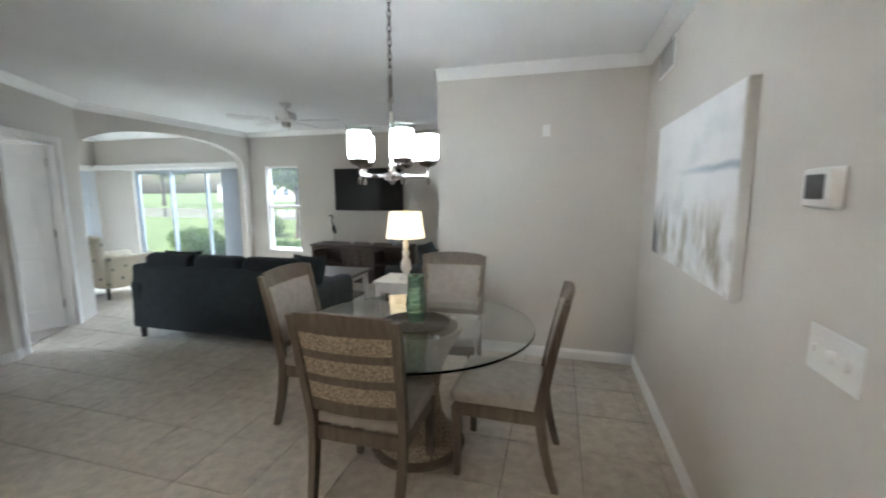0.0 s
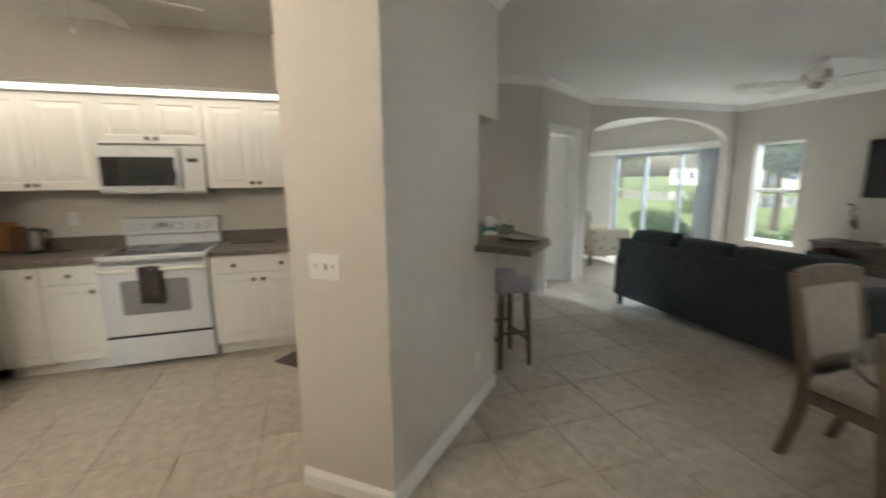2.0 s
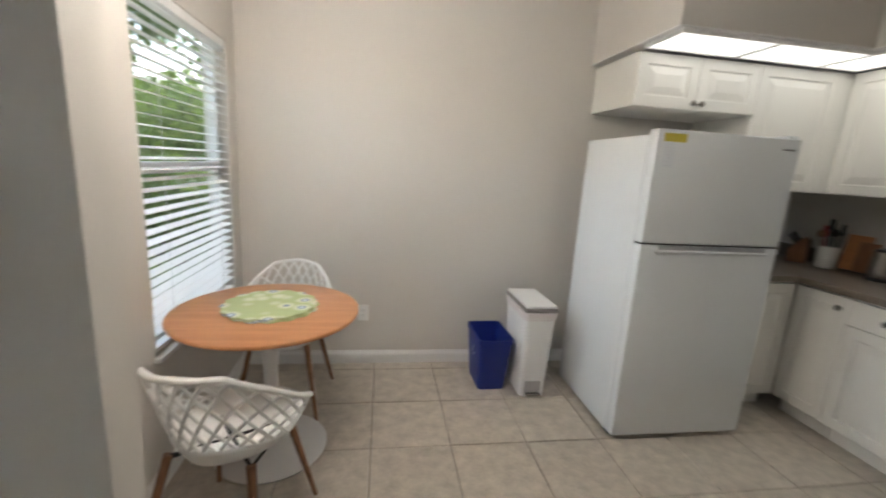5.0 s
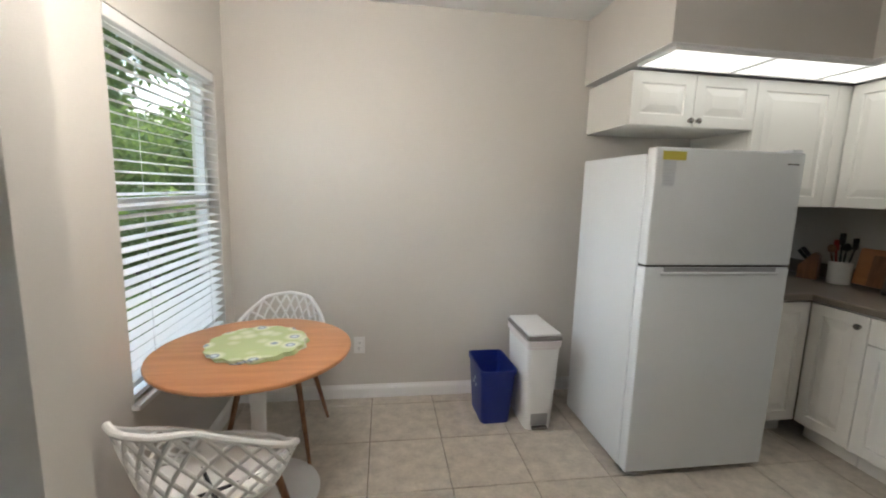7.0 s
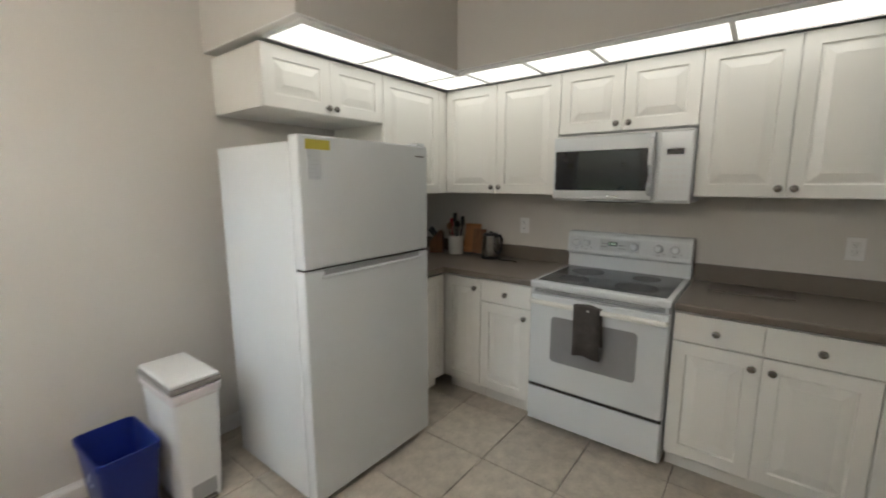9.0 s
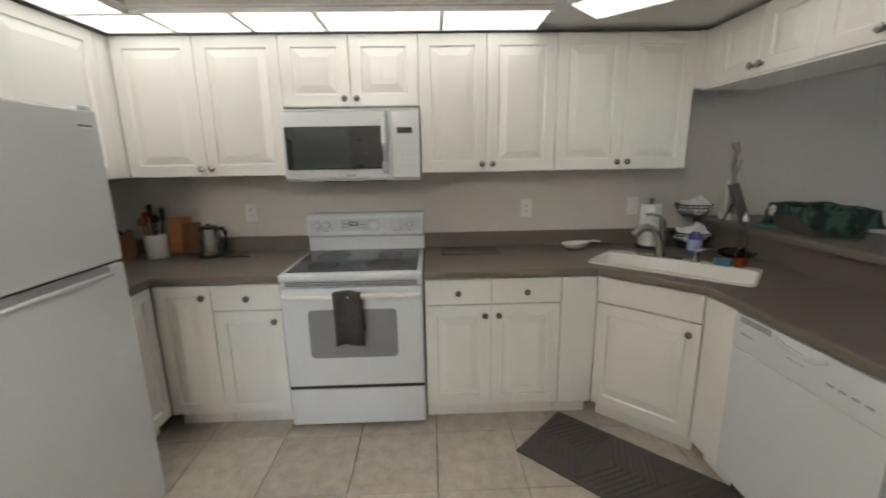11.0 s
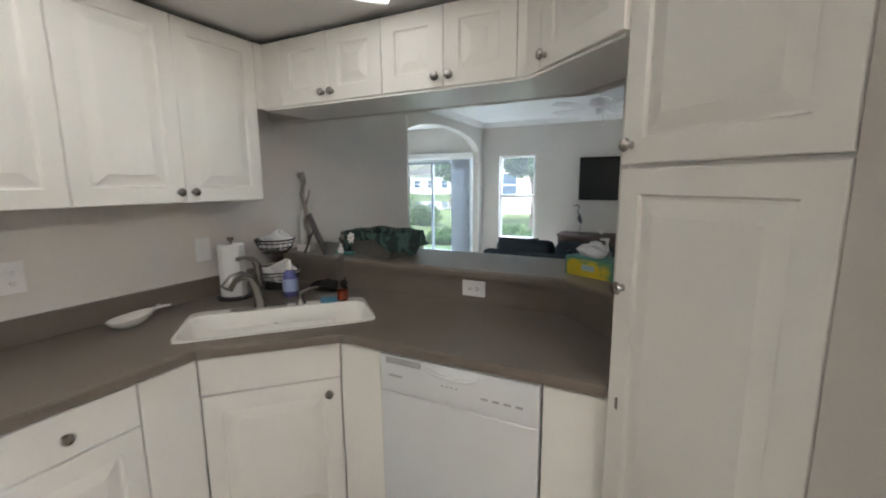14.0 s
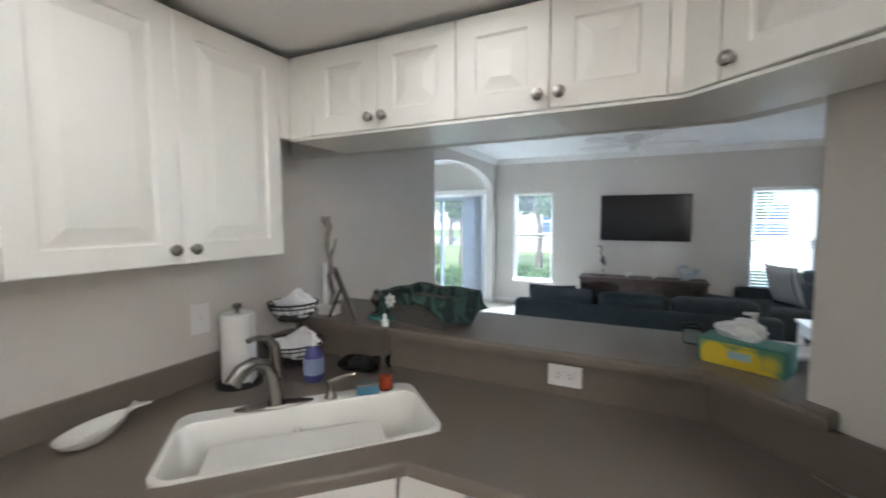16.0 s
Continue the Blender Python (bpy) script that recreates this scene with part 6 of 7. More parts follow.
part("deck_plate", lathe([(0.0, 0), (0.03, 0), (0.03, 0.005), (0.026, 0.009), (0.0, 0.009)], 24), NICKEL, fa, m=Matrix.Diagonal((4.2, 1, 1, 1)), smooth=True)
part("spout", tube([(0.004, -0.002, 0.006), (0.002, -0.008, 0.06), (-0.006, -0.018, 0.115), (-0.026, -0.036, 0.158), (-0.058, -0.062, 0.176), (-0.090, -0.088, 0.165), (-0.114, -0.108, 0.130)], [0.026, 0.022, 0.020, 0.019, 0.021, 0.024, 0.026], 18), NICKEL, fa, smooth=True)
part("body", tube([(0.008, 0.004, 0.005), (0.008, 0.004, 0.10), (0.006, 0.002, 0.17), (0.004, 0.0, 0.214)], [0.027, 0.022, 0.019, 0.017], 18), NICKEL, fa, smooth=True)
part("lever", tube([(0.004, 0.0, 0.208), (-0.012, -0.010, 0.238), (-0.044, -0.030, 0.250), (-0.074, -0.050, 0.247)], [0.017, 0.011, 0.008, 0.009], 10), NICKEL, fa, smooth=True)
sx_, sy_ = on_sink(0.085, 0.158)
sd = thing("soap_dispenser", sx_, sy_, CT + 0.005, 46.8, "brushed nickel soap dispenser beside the faucet", "dispenser")
part("body", lathe([(0.0, 0), (0.024, 0), (0.022, 0.008), (0.012, 0.02), (0.011, 0.05), (0.015, 0.062), (0.0, 0.066)], 16), NICKEL, sd, smooth=True)
part("spout", tube([(-0.004, 0, 0.056), (0.025, -0.008, 0.070), (0.055, -0.014, 0.080), (0.085, -0.018, 0.082)], [0.012, 0.008, 0.006, 0.005], 8), NICKEL, sd, smooth=True)
spx, spy = on_sink(0.215, 0.150)
sg = thing("sponge", spx, spy, CT + 0.0055, 40, "blue dish sponge with a grey scouring side", "sponge")
part("foam", box(-0.04, -0.025, 0, 0.04, 0.025, 0.03, 0.006), mat("blue_foam", (0.07, 0.20, 0.30), 0.9, bump=0.8, fine=300), sg)
part("scourer", box(-0.04, -0.025, 0.0305, 0.04, 0.025, 0.04, 0.004), mat("grey_scourer", (0.18, 0.19, 0.19), 0.95, bump=0.9), sg)
dx_, dy_ = on_sink(0.285, 0.160)
ds = thing("dish_soap_bottle", dx_, dy_, CT + 0.0055, 0, "clear squeeze bottle with red dish soap", "bottle")
part("bottle", lathe([(0.0, 0), (0.024, 0), (0.027, 0.01), (0.025, 0.06), (0.0175, 0.10), (0.023, 0.15), (0.019, 0.20), (0.011, 0.222), (0.012, 0.24), (0.0, 0.24)], 22), glass("clear_plastic", (0.92, 0.92, 0.92), 0.05, 1.15), ds, smooth=True)
part("soap", lathe([(0.0, 0.004), (0.0215, 0.004), (0.0242, 0.012), (0.0232, 0.05), (0.0, 0.05)], 22), mat("red_soap", (0.50, 0.085, 0.03), 0.2), ds, smooth=True)
part("cap", lathe([(0.0, 0.24), (0.014, 0.24), (0.013, 0.262), (0.006, 0.266), (0.005, 0.285), (0.0, 0.285)], 16), WHITEPL, ds, smooth=True)

hs = thing("hand_soap_bottle", -3.20, 1.165, CT, 0, "purple hand soap pump bottle by the sink", "bottle")
PURP = mat("purple_soap", (0.085, 0.085, 0.24), 0.15)
part("bottle", lathe([(0.0, 0), (0.036, 0), (0.039, 0.01), (0.038, 0.09), (0.030, 0.125), (0.014, 0.142), (0.0, 0.142)], 24), PURP, hs, smooth=True)
part("label", lathe([(0.0392, 0.03), (0.0396, 0.03), (0.0396, 0.095), (0.0392, 0.095)], 24), mat("blue_label", (0.30, 0.36, 0.56), 0.4), hs)
part("pump", tube([(0, 0, 0.14), (0, 0, 0.175), (0.0, 0, 0.185)], [0.015, 0.009, 0.011], 12), WHITEPL, hs, smooth=True)
part("nozzle", tube([(0.012, -0.006, 0.185), (-0.03, 0.015, 0.188), (-0.042, 0.02, 0.178)], [0.009, 0.007, 0.005], 8), WHITEPL, hs, smooth=True)

pt = thing("paper_towel", -3.44, 1.015, CT, 0, "white paper towel roll on a dark stand", "paper towel")
part("stand_base", lathe([(0.0, 0), (0.085, 0), (0.085, 0.012), (0.075, 0.016), (0.0, 0.016)], 28), DARKMET, pt, smooth=True)
part("roll", lathe([(0.02, 0.018), (0.062, 0.018), (0.063, 0.022), (0.063, 0.276), (0.062, 0.28), (0.02, 0.28)], 36), mat("paper_white", (0.80, 0.79, 0.77), 0.9, bump=0.3, fine=150), pt, smooth=True)
part("rod", lathe([(0.0, 0.016), (0.007, 0.016), (0.007, 0.295), (0.016, 0.30), (0.016, 0.315), (0.0, 0.318)], 14), NICKEL, pt, smooth=True)
t = bmesh.new()
g = [[t.verts.new((0.063 * math.cos(a) + (0.03 if q == 2 else 0), 0.063 * math.sin(a) - (0.03 if q == 2 else 0), z)) for z in (0.02, 0.28)] for q, a in enumerate((radians(60), radians(30), radians(5)))]
for a, b in zip(g, g[1:]):
    t.faces.new((a[0], b[0], b[1], a[1]))
part("loose_sheet", t, bpy.data.materials["paper_white"], pt)

WIRE = mat("black_wire", (0.02, 0.02, 0.02), 0.5, 0.5)
tb_ = thing("tiered_basket", -3.41, 1.27, CT, 20, "black two-tier wire basket with white napkins", "basket")
part("post", tube([(0.0, 0.06, 0.0), (0.0, 0.075, 0.10), (0.0, 0.06, 0.29)], 0.006, 8), WIRE, tb_)
part("foot", tube([(0.07 * math.cos(a), 0.07 * math.sin(a), 0.005) for a in [math.pi * q / 10 for q in range(20)]], 0.004, 6, closed=True), WIRE, tb_)
for z0, r, nm in ((0.03, 0.125, "lower_basket"), (0.205, 0.105, "upper_basket")):
    t = bmesh.new()
    for dz, f in ((0.0, 0.62), (0.03, 0.85), (0.055, 0.97), (0.072, 1.0)):
        tube([(r * f * math.cos(a), r * f * math.sin(a), z0 + dz) for a in [2 * math.pi * q / 28 for q in range(28)]], 0.0028 if dz < 0.07 else 0.0042, 6, t, closed=True)
    for q in range(20):
        a = 2 * math.pi * q / 20
        tube([(r * f * math.cos(a), r * f * math.sin(a), z0 + dz) for dz, f in ((0.0, 0.62), (0.03, 0.85), (0.072, 1.0))], 0.0018, 5, t)
    lathe([(0.0, z0 - 0.001), (r * 0.62, z0 - 0.001), (r * 0.62, z0 + 0.001), (0.0, z0 + 0.001)], 24, t)
    part(nm, t, WIRE, tb_)
NAP = mat("white_napkin", (0.80, 0.80, 0.80), 0.9, bump=0.4)


def napkins(x, y, z, rz, s, label):
    o = thing("napkin_stack", x, y, z, rz, label, "napkins", "napkins")
    random.seed(int(z * 100))
    for q in range(4):
        t = bmesh.new()
        n = 6
        gg = [[t.verts.new((s * (i / n - 0.5), s * 0.8 * (j / n - 0.5), 0.012 * q + 0.03 * (i / n - 0.4) ** 2 * s * 40 * (0.4 + 0.3 * q) * 0.3 + 0.012 * random.random())) for j in range(n + 1)] for i in range(n + 1)]
        for i in range(n):
            for j in range(n):
                t.faces.new((gg[i][j], gg[i + 1][j], gg[i + 1][j + 1], gg[i][j + 1]))
        p = part("napkin", t, NAP, o, m=pose(0, 0, 0, 14 + 6 * q, 8 - 5 * q, 25 * q))
        sm = p.modifiers.new("thick", "SOLIDIFY")
        sm.thickness = 0.004


napkins(-3.405, 1.27, CT + 0.055, 10, 0.16, "crumpled white napkins in the lower basket")
napkins(-3.41, 1.27, CT + 0.235, 30, 0.15, "folded white napkins in the upper basket")

lf = thing("leaf_dish", -3.10, 1.345, CT, 15, "black leaf-shaped dish holding a dark cloth", "dish")
t = bmesh.new()
prof = [(0.0, 0.0), (0.04, 0.0), (0.075, 0.018), (0.092, 0.032), (0.088, 0.034), (0.07, 0.022), (0.035, 0.006), (0.0, 0.006)]
lathe(prof, 24, t)
for v in t.verts:
    v.co.x *= 1.15
    v.co.z += 0.008 * math.sin(math.atan2(v.co.y, v.co.x) * 3) * min(1, v.co.xy.length / 0.08)
part("dish", t, mat("black_glaze", (0.015, 0.014, 0.014), 0.25), lf, smooth=True)
t = bmesh.new()
bmesh.ops.create_icosphere(t, subdivisions=3, radius=0.055)
for v in t.verts:
    v.co.z = max(-0.01, v.co.z * 0.75) + 0.018
    v.co += 0.012 * noise.noise_vector(v.co * 30)
part("cloth", t, mat("black_cloth", (0.012, 0.012, 0.013), 0.95, bump=0.6), lf, smooth=True)

# white fish dish
fd = thing("fish_dish", -3.46, 0.55, CT, 112, "white ceramic fish-shaped dish on the worktop", "dish")
t = bmesh.new()
n = 28
def fish_outline(a, k_):
    c, s_ = math.cos(a), math.sin(a)
    return (0.115 * k_ * c, 0.052 * k_ * s_ * (1 - 0.25 * c))
rings = []
for k_, z in ((0.55, 0.0), (0.85, 0.018), (1.0, 0.038), (0.96, 0.038), (0.80, 0.02), (0.5, 0.006)):
    rings.append([t.verts.new((*fish_outline(2 * math.pi * i / n, k_), z)) for i in range(n)])
for a, b in zip(rings, rings[1:]):
    for i in range(n):
        t.faces.new((a[i], a[(i + 1) % n], b[(i + 1) % n], b[i]))
t.faces.new(rings[0]), t.faces.new(rings[-1])
part("bowl", t, SINK, fd, smooth=True)
part("tail", prism([(0.108, -0.010), (0.135, -0.008), (0.178, -0.034), (0.165, 0.0), (0.178, 0.034), (0.135, 0.008), (0.108, 0.010)], 0.028, 0.037, 0.002), SINK, fd)

cb = thing("cutting_board", -3.425, -0.15, CT, 0, "thin taupe cutting board lying on the worktop", "cutting board")
part("board", box(-0.095, -0.185, 0.0, 0.095, 0.185, 0.009, 0.004), mat("taupe_board", (0.12, 0.10, 0.085), 0.4), cb)

# left worktop corner: kettle, utensil crock, knife block, boards
kt = thing("electric_kettle", -3.455, -1.79, CT, 75, "brushed steel electric kettle with a black handle", "kettle")
part("base", lathe([(0.0, 0), (0.075, 0), (0.075, 0.018), (0.065, 0.022), (0.0, 0.022)], 28), DARKMET, kt, smooth=True)
part("jug", lathe([(0.0, 0.024), (0.072, 0.024), (0.073, 0.05), (0.066, 0.13), (0.060, 0.18), (0.0, 0.185)], 32), NICKEL, kt, smooth=True)
part("lid", lathe([(0.0, 0.183), (0.056, 0.183), (0.05, 0.196), (0.012, 0.2), (0.012, 0.21), (0.0, 0.212)], 24), DARKMET, kt, smooth=True)
part("handle", tube([(0.055, 0, 0.175), (0.10, 0, 0.185), (0.118, 0, 0.16), (0.115, 0, 0.08), (0.085, 0, 0.045)], 0.012, 10), DARKMET, kt, smooth=True)
part("spout", tube([(-0.055, 0, 0.14), (-0.078, 0, 0.165), (-0.088, 0, 0.178)], [0.02, 0.014, 0.009], 10), NICKEL, kt, smooth=True)
part("cord", tube([(0.07, 0.0, 0.008), (0.14, -0.02, 0.006), (0.20, 0.02, 0.006), (0.26, 0.01, 0.006)], 0.005, 6), WIRE, kt)
cr_ = thing("utensil_crock", -3.47, -2.135, CT, 0, "white crock full of kitchen utensils", "crock")
part("crock", lathe([(0.0, 0), (0.058, 0), (0.062, 0.006), (0.064, 0.15), (0.059, 0.15), (0.056, 0.012), (0.0, 0.012)], 28), SINK, cr_, smooth=True)
REDP = mat("red_silicone", (0.42, 0.03, 0.025), 0.5)
for q, (ax, ay, hh_, m_) in enumerate(((-0.02, 0.03, 0.30, DARKMET), (0.025, 0.01, 0.33, DARKMET), (0.0, -0.03, 0.28, REDP), (-0.03, -0.01, 0.27, WIRE), (0.03, -0.025, 0.26, LEGW))):
    t = tube([(ax * 0.4, ay * 0.4, 0.015), (ax * 1.5, ay * 1.5, hh_ - 0.06)], 0.006, 6)
    if q < 3:
        box(ax * 1.5 - 0.022, ay * 1.5 - 0.004, hh_ - 0.065, ax * 1.5 + 0.022, ay * 1.5 + 0.004, hh_ + 0.01, 0.003, t)
    else:
        lathe([(0.0, 0), (0.018, 0.01), (0.024, 0.03), (0.016, 0.055), (0.0, 0.06)], 12, t, at=(ax * 1.5, ay * 1.5, hh_ - 0.06))
    part("utensil", t, m_, cr_)
kb_ = thing("knife_block", -3.43, -2.30, CT, -60, "brown wooden knife block with black handles", "knife block")
t = prism([(-0.05, 0), (0.06, 0), (0.06, 0.09), (-0.02, 0.19), (-0.05, 0.17)], -0.045, 0.045, 0.003)
moved(t, Matrix(((1, 0, 0, 0), (0, 0, 1, 0), (0, 1, 0, 0), (0, 0, 0, 1))))
part("block", t, LEGW, kb_)
for i in range(5):
    part("knife_handle", tube([(0.0 + 0.018 * (i % 2), -0.03 + 0.015 * i, 0.15 - 0.02 * (i % 2)), (0.055 + 0.018 * (i % 2), -0.03 + 0.015 * i, 0.215 - 0.02 * (i % 2))], 0.008, 8), WIRE, kb_)
for i, (yy, hgt, w, m_) in enumerate(((-2.02, 0.24, 0.15, ORANGE), (-1.99, 0.20, 0.12, LEGW))):
    o = thing("chopping_board", -3.574, yy + 0.05 * i, CT + 0.003, 90, "wooden chopping board leaning on the wall", "chopping board", "chopping boards")
    part("board", moved(box(-w / 2, -0.058 - 0.018 * i, 0, w / 2, -0.044 - 0.018 * i, hgt, 0.004), Matrix.Rotation(radians(-9), 4, "X")), m_, o)

# on the breakfast bar
BZ = 1.0905
dr_ = thing("driftwood_sculpture", -3.41, 1.50, BZ, 10, "grey driftwood sculpture on a white block", "sculpture")
part("block", box(-0.045, -0.03, 0, 0.045, 0.03, 0.045, 0.003), SINK, dr_)
DRIFT = wood("bleached_driftwood", (0.22, 0.19, 0.16), (0.46, 0.42, 0.37), 8.0, 0.8)
part("post", box(-0.03, -0.008, 0.045, -0.012, 0.008, 0.25, 0.003), TRIM, dr_)
part("branch", tube([(0.012, 0, 0.04), (0.020, 0.006, 0.10), (0.004, 0, 0.17), (0.022, -0.006, 0.22), (0.012, 0.0, 0.28), (0.034, 0, 0.33), (0.042, 0.004, 0.37)], [0.017, 0.012, 0.014, 0.009, 0.010, 0.007, 0.005], 10), DRIFT, dr_, smooth=True)
part("twig", tube([(0.0, 0, 0.18), (0.008, 0.0, 0.27), (-0.010, 0.004, 0.35), (0.004, 0.006, 0.42), (-0.014, 0.0, 0.47)], [0.012, 0.010, 0.014, 0.016, 0.024], 10), DRIFT, dr_, smooth=True)
t = bmesh.new()
for q in range(6):
    a = radians(60 * q)
    tube([(-0.01, 0, 0.45), (-0.01 + 0.025 * math.cos(a), 0.018 * math.sin(a), 0.46 + 0.022 * math.sin(a * 2))], [0.008, 0.004], 6, t)
part("knot", t, DRIFT, dr_)
pf = thing("photo_frame", -3.26, 1.50, BZ, -49, "dark wood photo frame leaning back", "photo frame")
part("frame", moved(box(-0.095, -0.010, 0, 0.095, 0.010, 0.245, 0.004), Matrix.Rotation(radians(20), 4, "X")), mat("dark_taupe_wood", (0.06, 0.05, 0.045), 0.5), pf)
part("easel", tube([(0, -0.055, 0.15), (0, -0.115, 0.004)], 0.006, 6), WIRE, pf)
sf = thing("silver_figurine", -3.20, 1.60, BZ, 0, "small silver bird figurine on the bar", "figurine")
t = bmesh.new()
lathe([(0.0, 0), (0.03, 0), (0.03, 0.01), (0.008, 0.02), (0.008, 0.04), (0.025, 0.055), (0.032, 0.075), (0.015, 0.10), (0.017, 0.115), (0.0, 0.125)], 16, t)
part("body", t, NICKEL, sf, smooth=True)
PALM = mat("palm_leaf_fabric", (0.03, 0.10, 0.085), 0.8)
nt = PALM.node_tree
wv = nt.nodes.new("ShaderNodeTexWave")
wv.bands_direction = "DIAGONAL"
wv.inputs["Scale"].default_value, wv.inputs["Distortion"].default_value, wv.inputs["Detail"].default_value = 6.0, 16.0, 4.0
wr = nt.nodes.new("ShaderNodeValToRGB")
wr.color_ramp.elements[0].position, wr.color_ramp.elements[0].color = 0.30, (0.010, 0.026, 0.025, 1)
wr.color_ramp.elements[1].position, wr.color_ramp.elements[1].color = 0.85, (0.050, 0.098, 0.078, 1)
nt.links.new(nt.nodes.new("ShaderNodeTexCoord").outputs["Object"], wv.inputs["Vector"])
nt.links.new(wv.outputs[0], wr.inputs[0])
nt.links.new(wr.outputs[0], nt.nodes["Principled BSDF"].inputs["Base Color"])
bk = thing("lined_basket", -2.90, 1.60, BZ, -12, "grey woven basket lined with green palm fabric", "basket")
BASK = mat("grey_wicker", (0.10, 0.095, 0.085), 0.85, var=0.5, scale=120, fine=260, bump=1.0)
t = bmesh.new()
rr_ = []
for w, d, z in ((0.30, 0.22, 0.0), (0.36, 0.27, 0.135), (0.345, 0.255, 0.135), (0.285, 0.205, 0.012)):
    rr_.append([t.verts.new((sx * w / 2, sy * d / 2, z)) for sx, sy in ((-1, -1), (1, -1), (1, 1), (-1, 1))])
for a, b in zip(rr_, rr_[1:]):
    for i in range(4):
        t.faces.new((a[i], a[(i + 1) % 4], b[(i + 1) % 4], b[i]))
t.faces.new(rr_[0]), t.faces.new(rr_[-1])
part("basket", t, BASK, bk)
t = bmesh.new()
n = 48
def rim_pt(i, out, z):
    a = 2 * math.pi * i / n
    c, s_ = math.cos(a), math.sin(a)
    k_ = 1 / max(abs(c) / 0.5, abs(s_) / 0.5)
    return (c * k_ * (0.36 + out), s_ * k_ * (0.27 + out), z)
rg = []
for lv in range(6):
    ring = []
    for i in range(n):
        ends = abs(math.cos(2 * math.pi * i / n)) ** 2
        drape = 0.028 + 0.085 * ends + 0.012 * math.sin(i * 0.9 + 1.3) + (0.05 if 26 < i < 33 else 0)
        out, z = ((-0.05, 0.10), (-0.014, 0.134), (0.006, 0.142), (0.016, 0.135 - drape * 0.35), (0.022, 0.135 - drape * 0.7), (0.030 + 0.030 * ends + 0.006 * math.sin(i * 1.3), 0.135 - drape))[lv]
        ring.append(t.verts.new(rim_pt(i, out, max(0.004, z + 0.003 * math.sin(i * 0.8)))))
    rg.append(ring)
for a, b in zip(rg, rg[1:]):
    for i in range(n):
        t.faces.new((a[i], a[(i + 1) % n], b[(i + 1) % n], b[i]))
ob = part("lining", t, PALM, bk, "dark green palm-print lining", smooth=True)
so = ob.modifiers.new("thick", "SOLIDIFY")
so.thickness = 0.004
t = bmesh.new()
for q in range(7):
    a = 2 * math.pi * q / 7
    f = prism([(0.006, -0.004), (0.022, -0.009), (0.034, 0.0), (0.022, 0.009), (0.006, 0.004)], -0.0015, 0.0015)
    join(t, moved(f, pose(0, 0, 0, 12, 0, math.degrees(a))))
part("flower", t, SINK, bk, "white fabric flower", pose(-0.10, -0.162, 0.105, 80, 0, 0))
nk = thing("cloth_napkin", -3.10, 1.56, BZ, -12, "folded turquoise cloth napkin beside the basket", "napkin")
part("cloth", box(-0.06, -0.09, 0, 0.06, 0.09, 0.018, 0.007), mat("turquoise_cloth", (0.06, 0.19, 0.18), 0.9, bump=0.5), nk)

tx = thing("tissue_box", -1.735, 1.515, BZ, -27, "yellow lemon-print tissue box with a tissue", "tissue box")
LEM = mat("lemon_print", (0.6, 0.48, 0.05), 0.5)
nt = LEM.node_tree
vor = nt.nodes.new("ShaderNodeTexVoronoi")
vor.inputs["Scale"].default_value = 14
pr = nt.nodes.new("ShaderNodeValToRGB")
pr.color_ramp.elements[0].position, pr.color_ramp.elements[0].color = 0.52, (0.66, 0.50, 0.02, 1)
pr.color_ramp.elements[1].position, pr.color_ramp.elements[1].color = 0.72, (0.12, 0.26, 0.12, 1)
nt.links.new(nt.nodes.new("ShaderNodeTexCoord").outputs["Object"], vor.inputs["Vector"])
nt.links.new(vor.outputs["Distance"], pr.inputs[0])
nt.links.new(pr.outputs[0], nt.nodes["Principled BSDF"].inputs["Base Color"])
part("carton", box(-0.115, -0.055, 0, 0.115, 0.055, 0.082, 0.002), LEM, tx)
GREENB = mat("carton_green", (0.06, 0.22, 0.17), 0.5)
eb = bmesh.new()
for a in ((-0.1158, -0.0558, 0.0, -0.109, 0.0558, 0.0825), (0.109, -0.0558, 0.0, 0.1158, 0.0558, 0.0825), (-0.109, -0.0558, 0.074, 0.109, 0.0558, 0.0828)):
    box(*a, 0, eb)
part("carton_edge", eb, GREENB, tx)
part("name_patch", box(-0.03, -0.0565, 0.028, 0.03, -0.0551, 0.052), mat("pale_blue_patch", (0.35, 0.5, 0.55), 0.5), tx)
t = bmesh.new()
random.seed(11)
bmesh.ops.create_icosphere(t, subdivisions=3, radius=0.04)
for v in t.verts:
    nn = noise.noise_vector(v.co * 32) * 0.026 + noise.noise_vector(v.co * 80) * 0.010
    v.co = Vector((v.co.x * 1.7, v.co.y * 0.75, v.co.z * 0.8)) + nn
    v.co.z = max(-0.004, v.co.z + 0.024)
part("tissue", t, NAP, tx, "crumpled white tissue", pose(-0.02, 0, 0.083))
pb = thing("pump_bottle", -1.70, 1.60, BZ, 0, "small clear hand sanitiser pump bottle", "bottle")
part("bottle", lathe([(0.0, 0), (0.024, 0), (0.026, 0.01), (0.025, 0.085), (0.010, 0.105), (0.0, 0.105)], 20), glass("sanitiser_plastic", (0.9, 0.94, 0.97), 0.1, 1.2), pb, smooth=True)
part("pump", tube([(0, 0, 0.104), (0, 0, 0.13), (0, 0, 0.15)], [0.011, 0.006, 0.009], 10), WHITEPL, pb, smooth=True)
part("nozzle", tube([(0.008, 0, 0.15), (-0.03, -0.01, 0.152)], [0.007, 0.005], 8), WHITEPL, pb, smooth=True)
jr = thing("shell_basket", -1.545, 1.43, BZ, 0, "small wicker basket of pale shells", "basket")
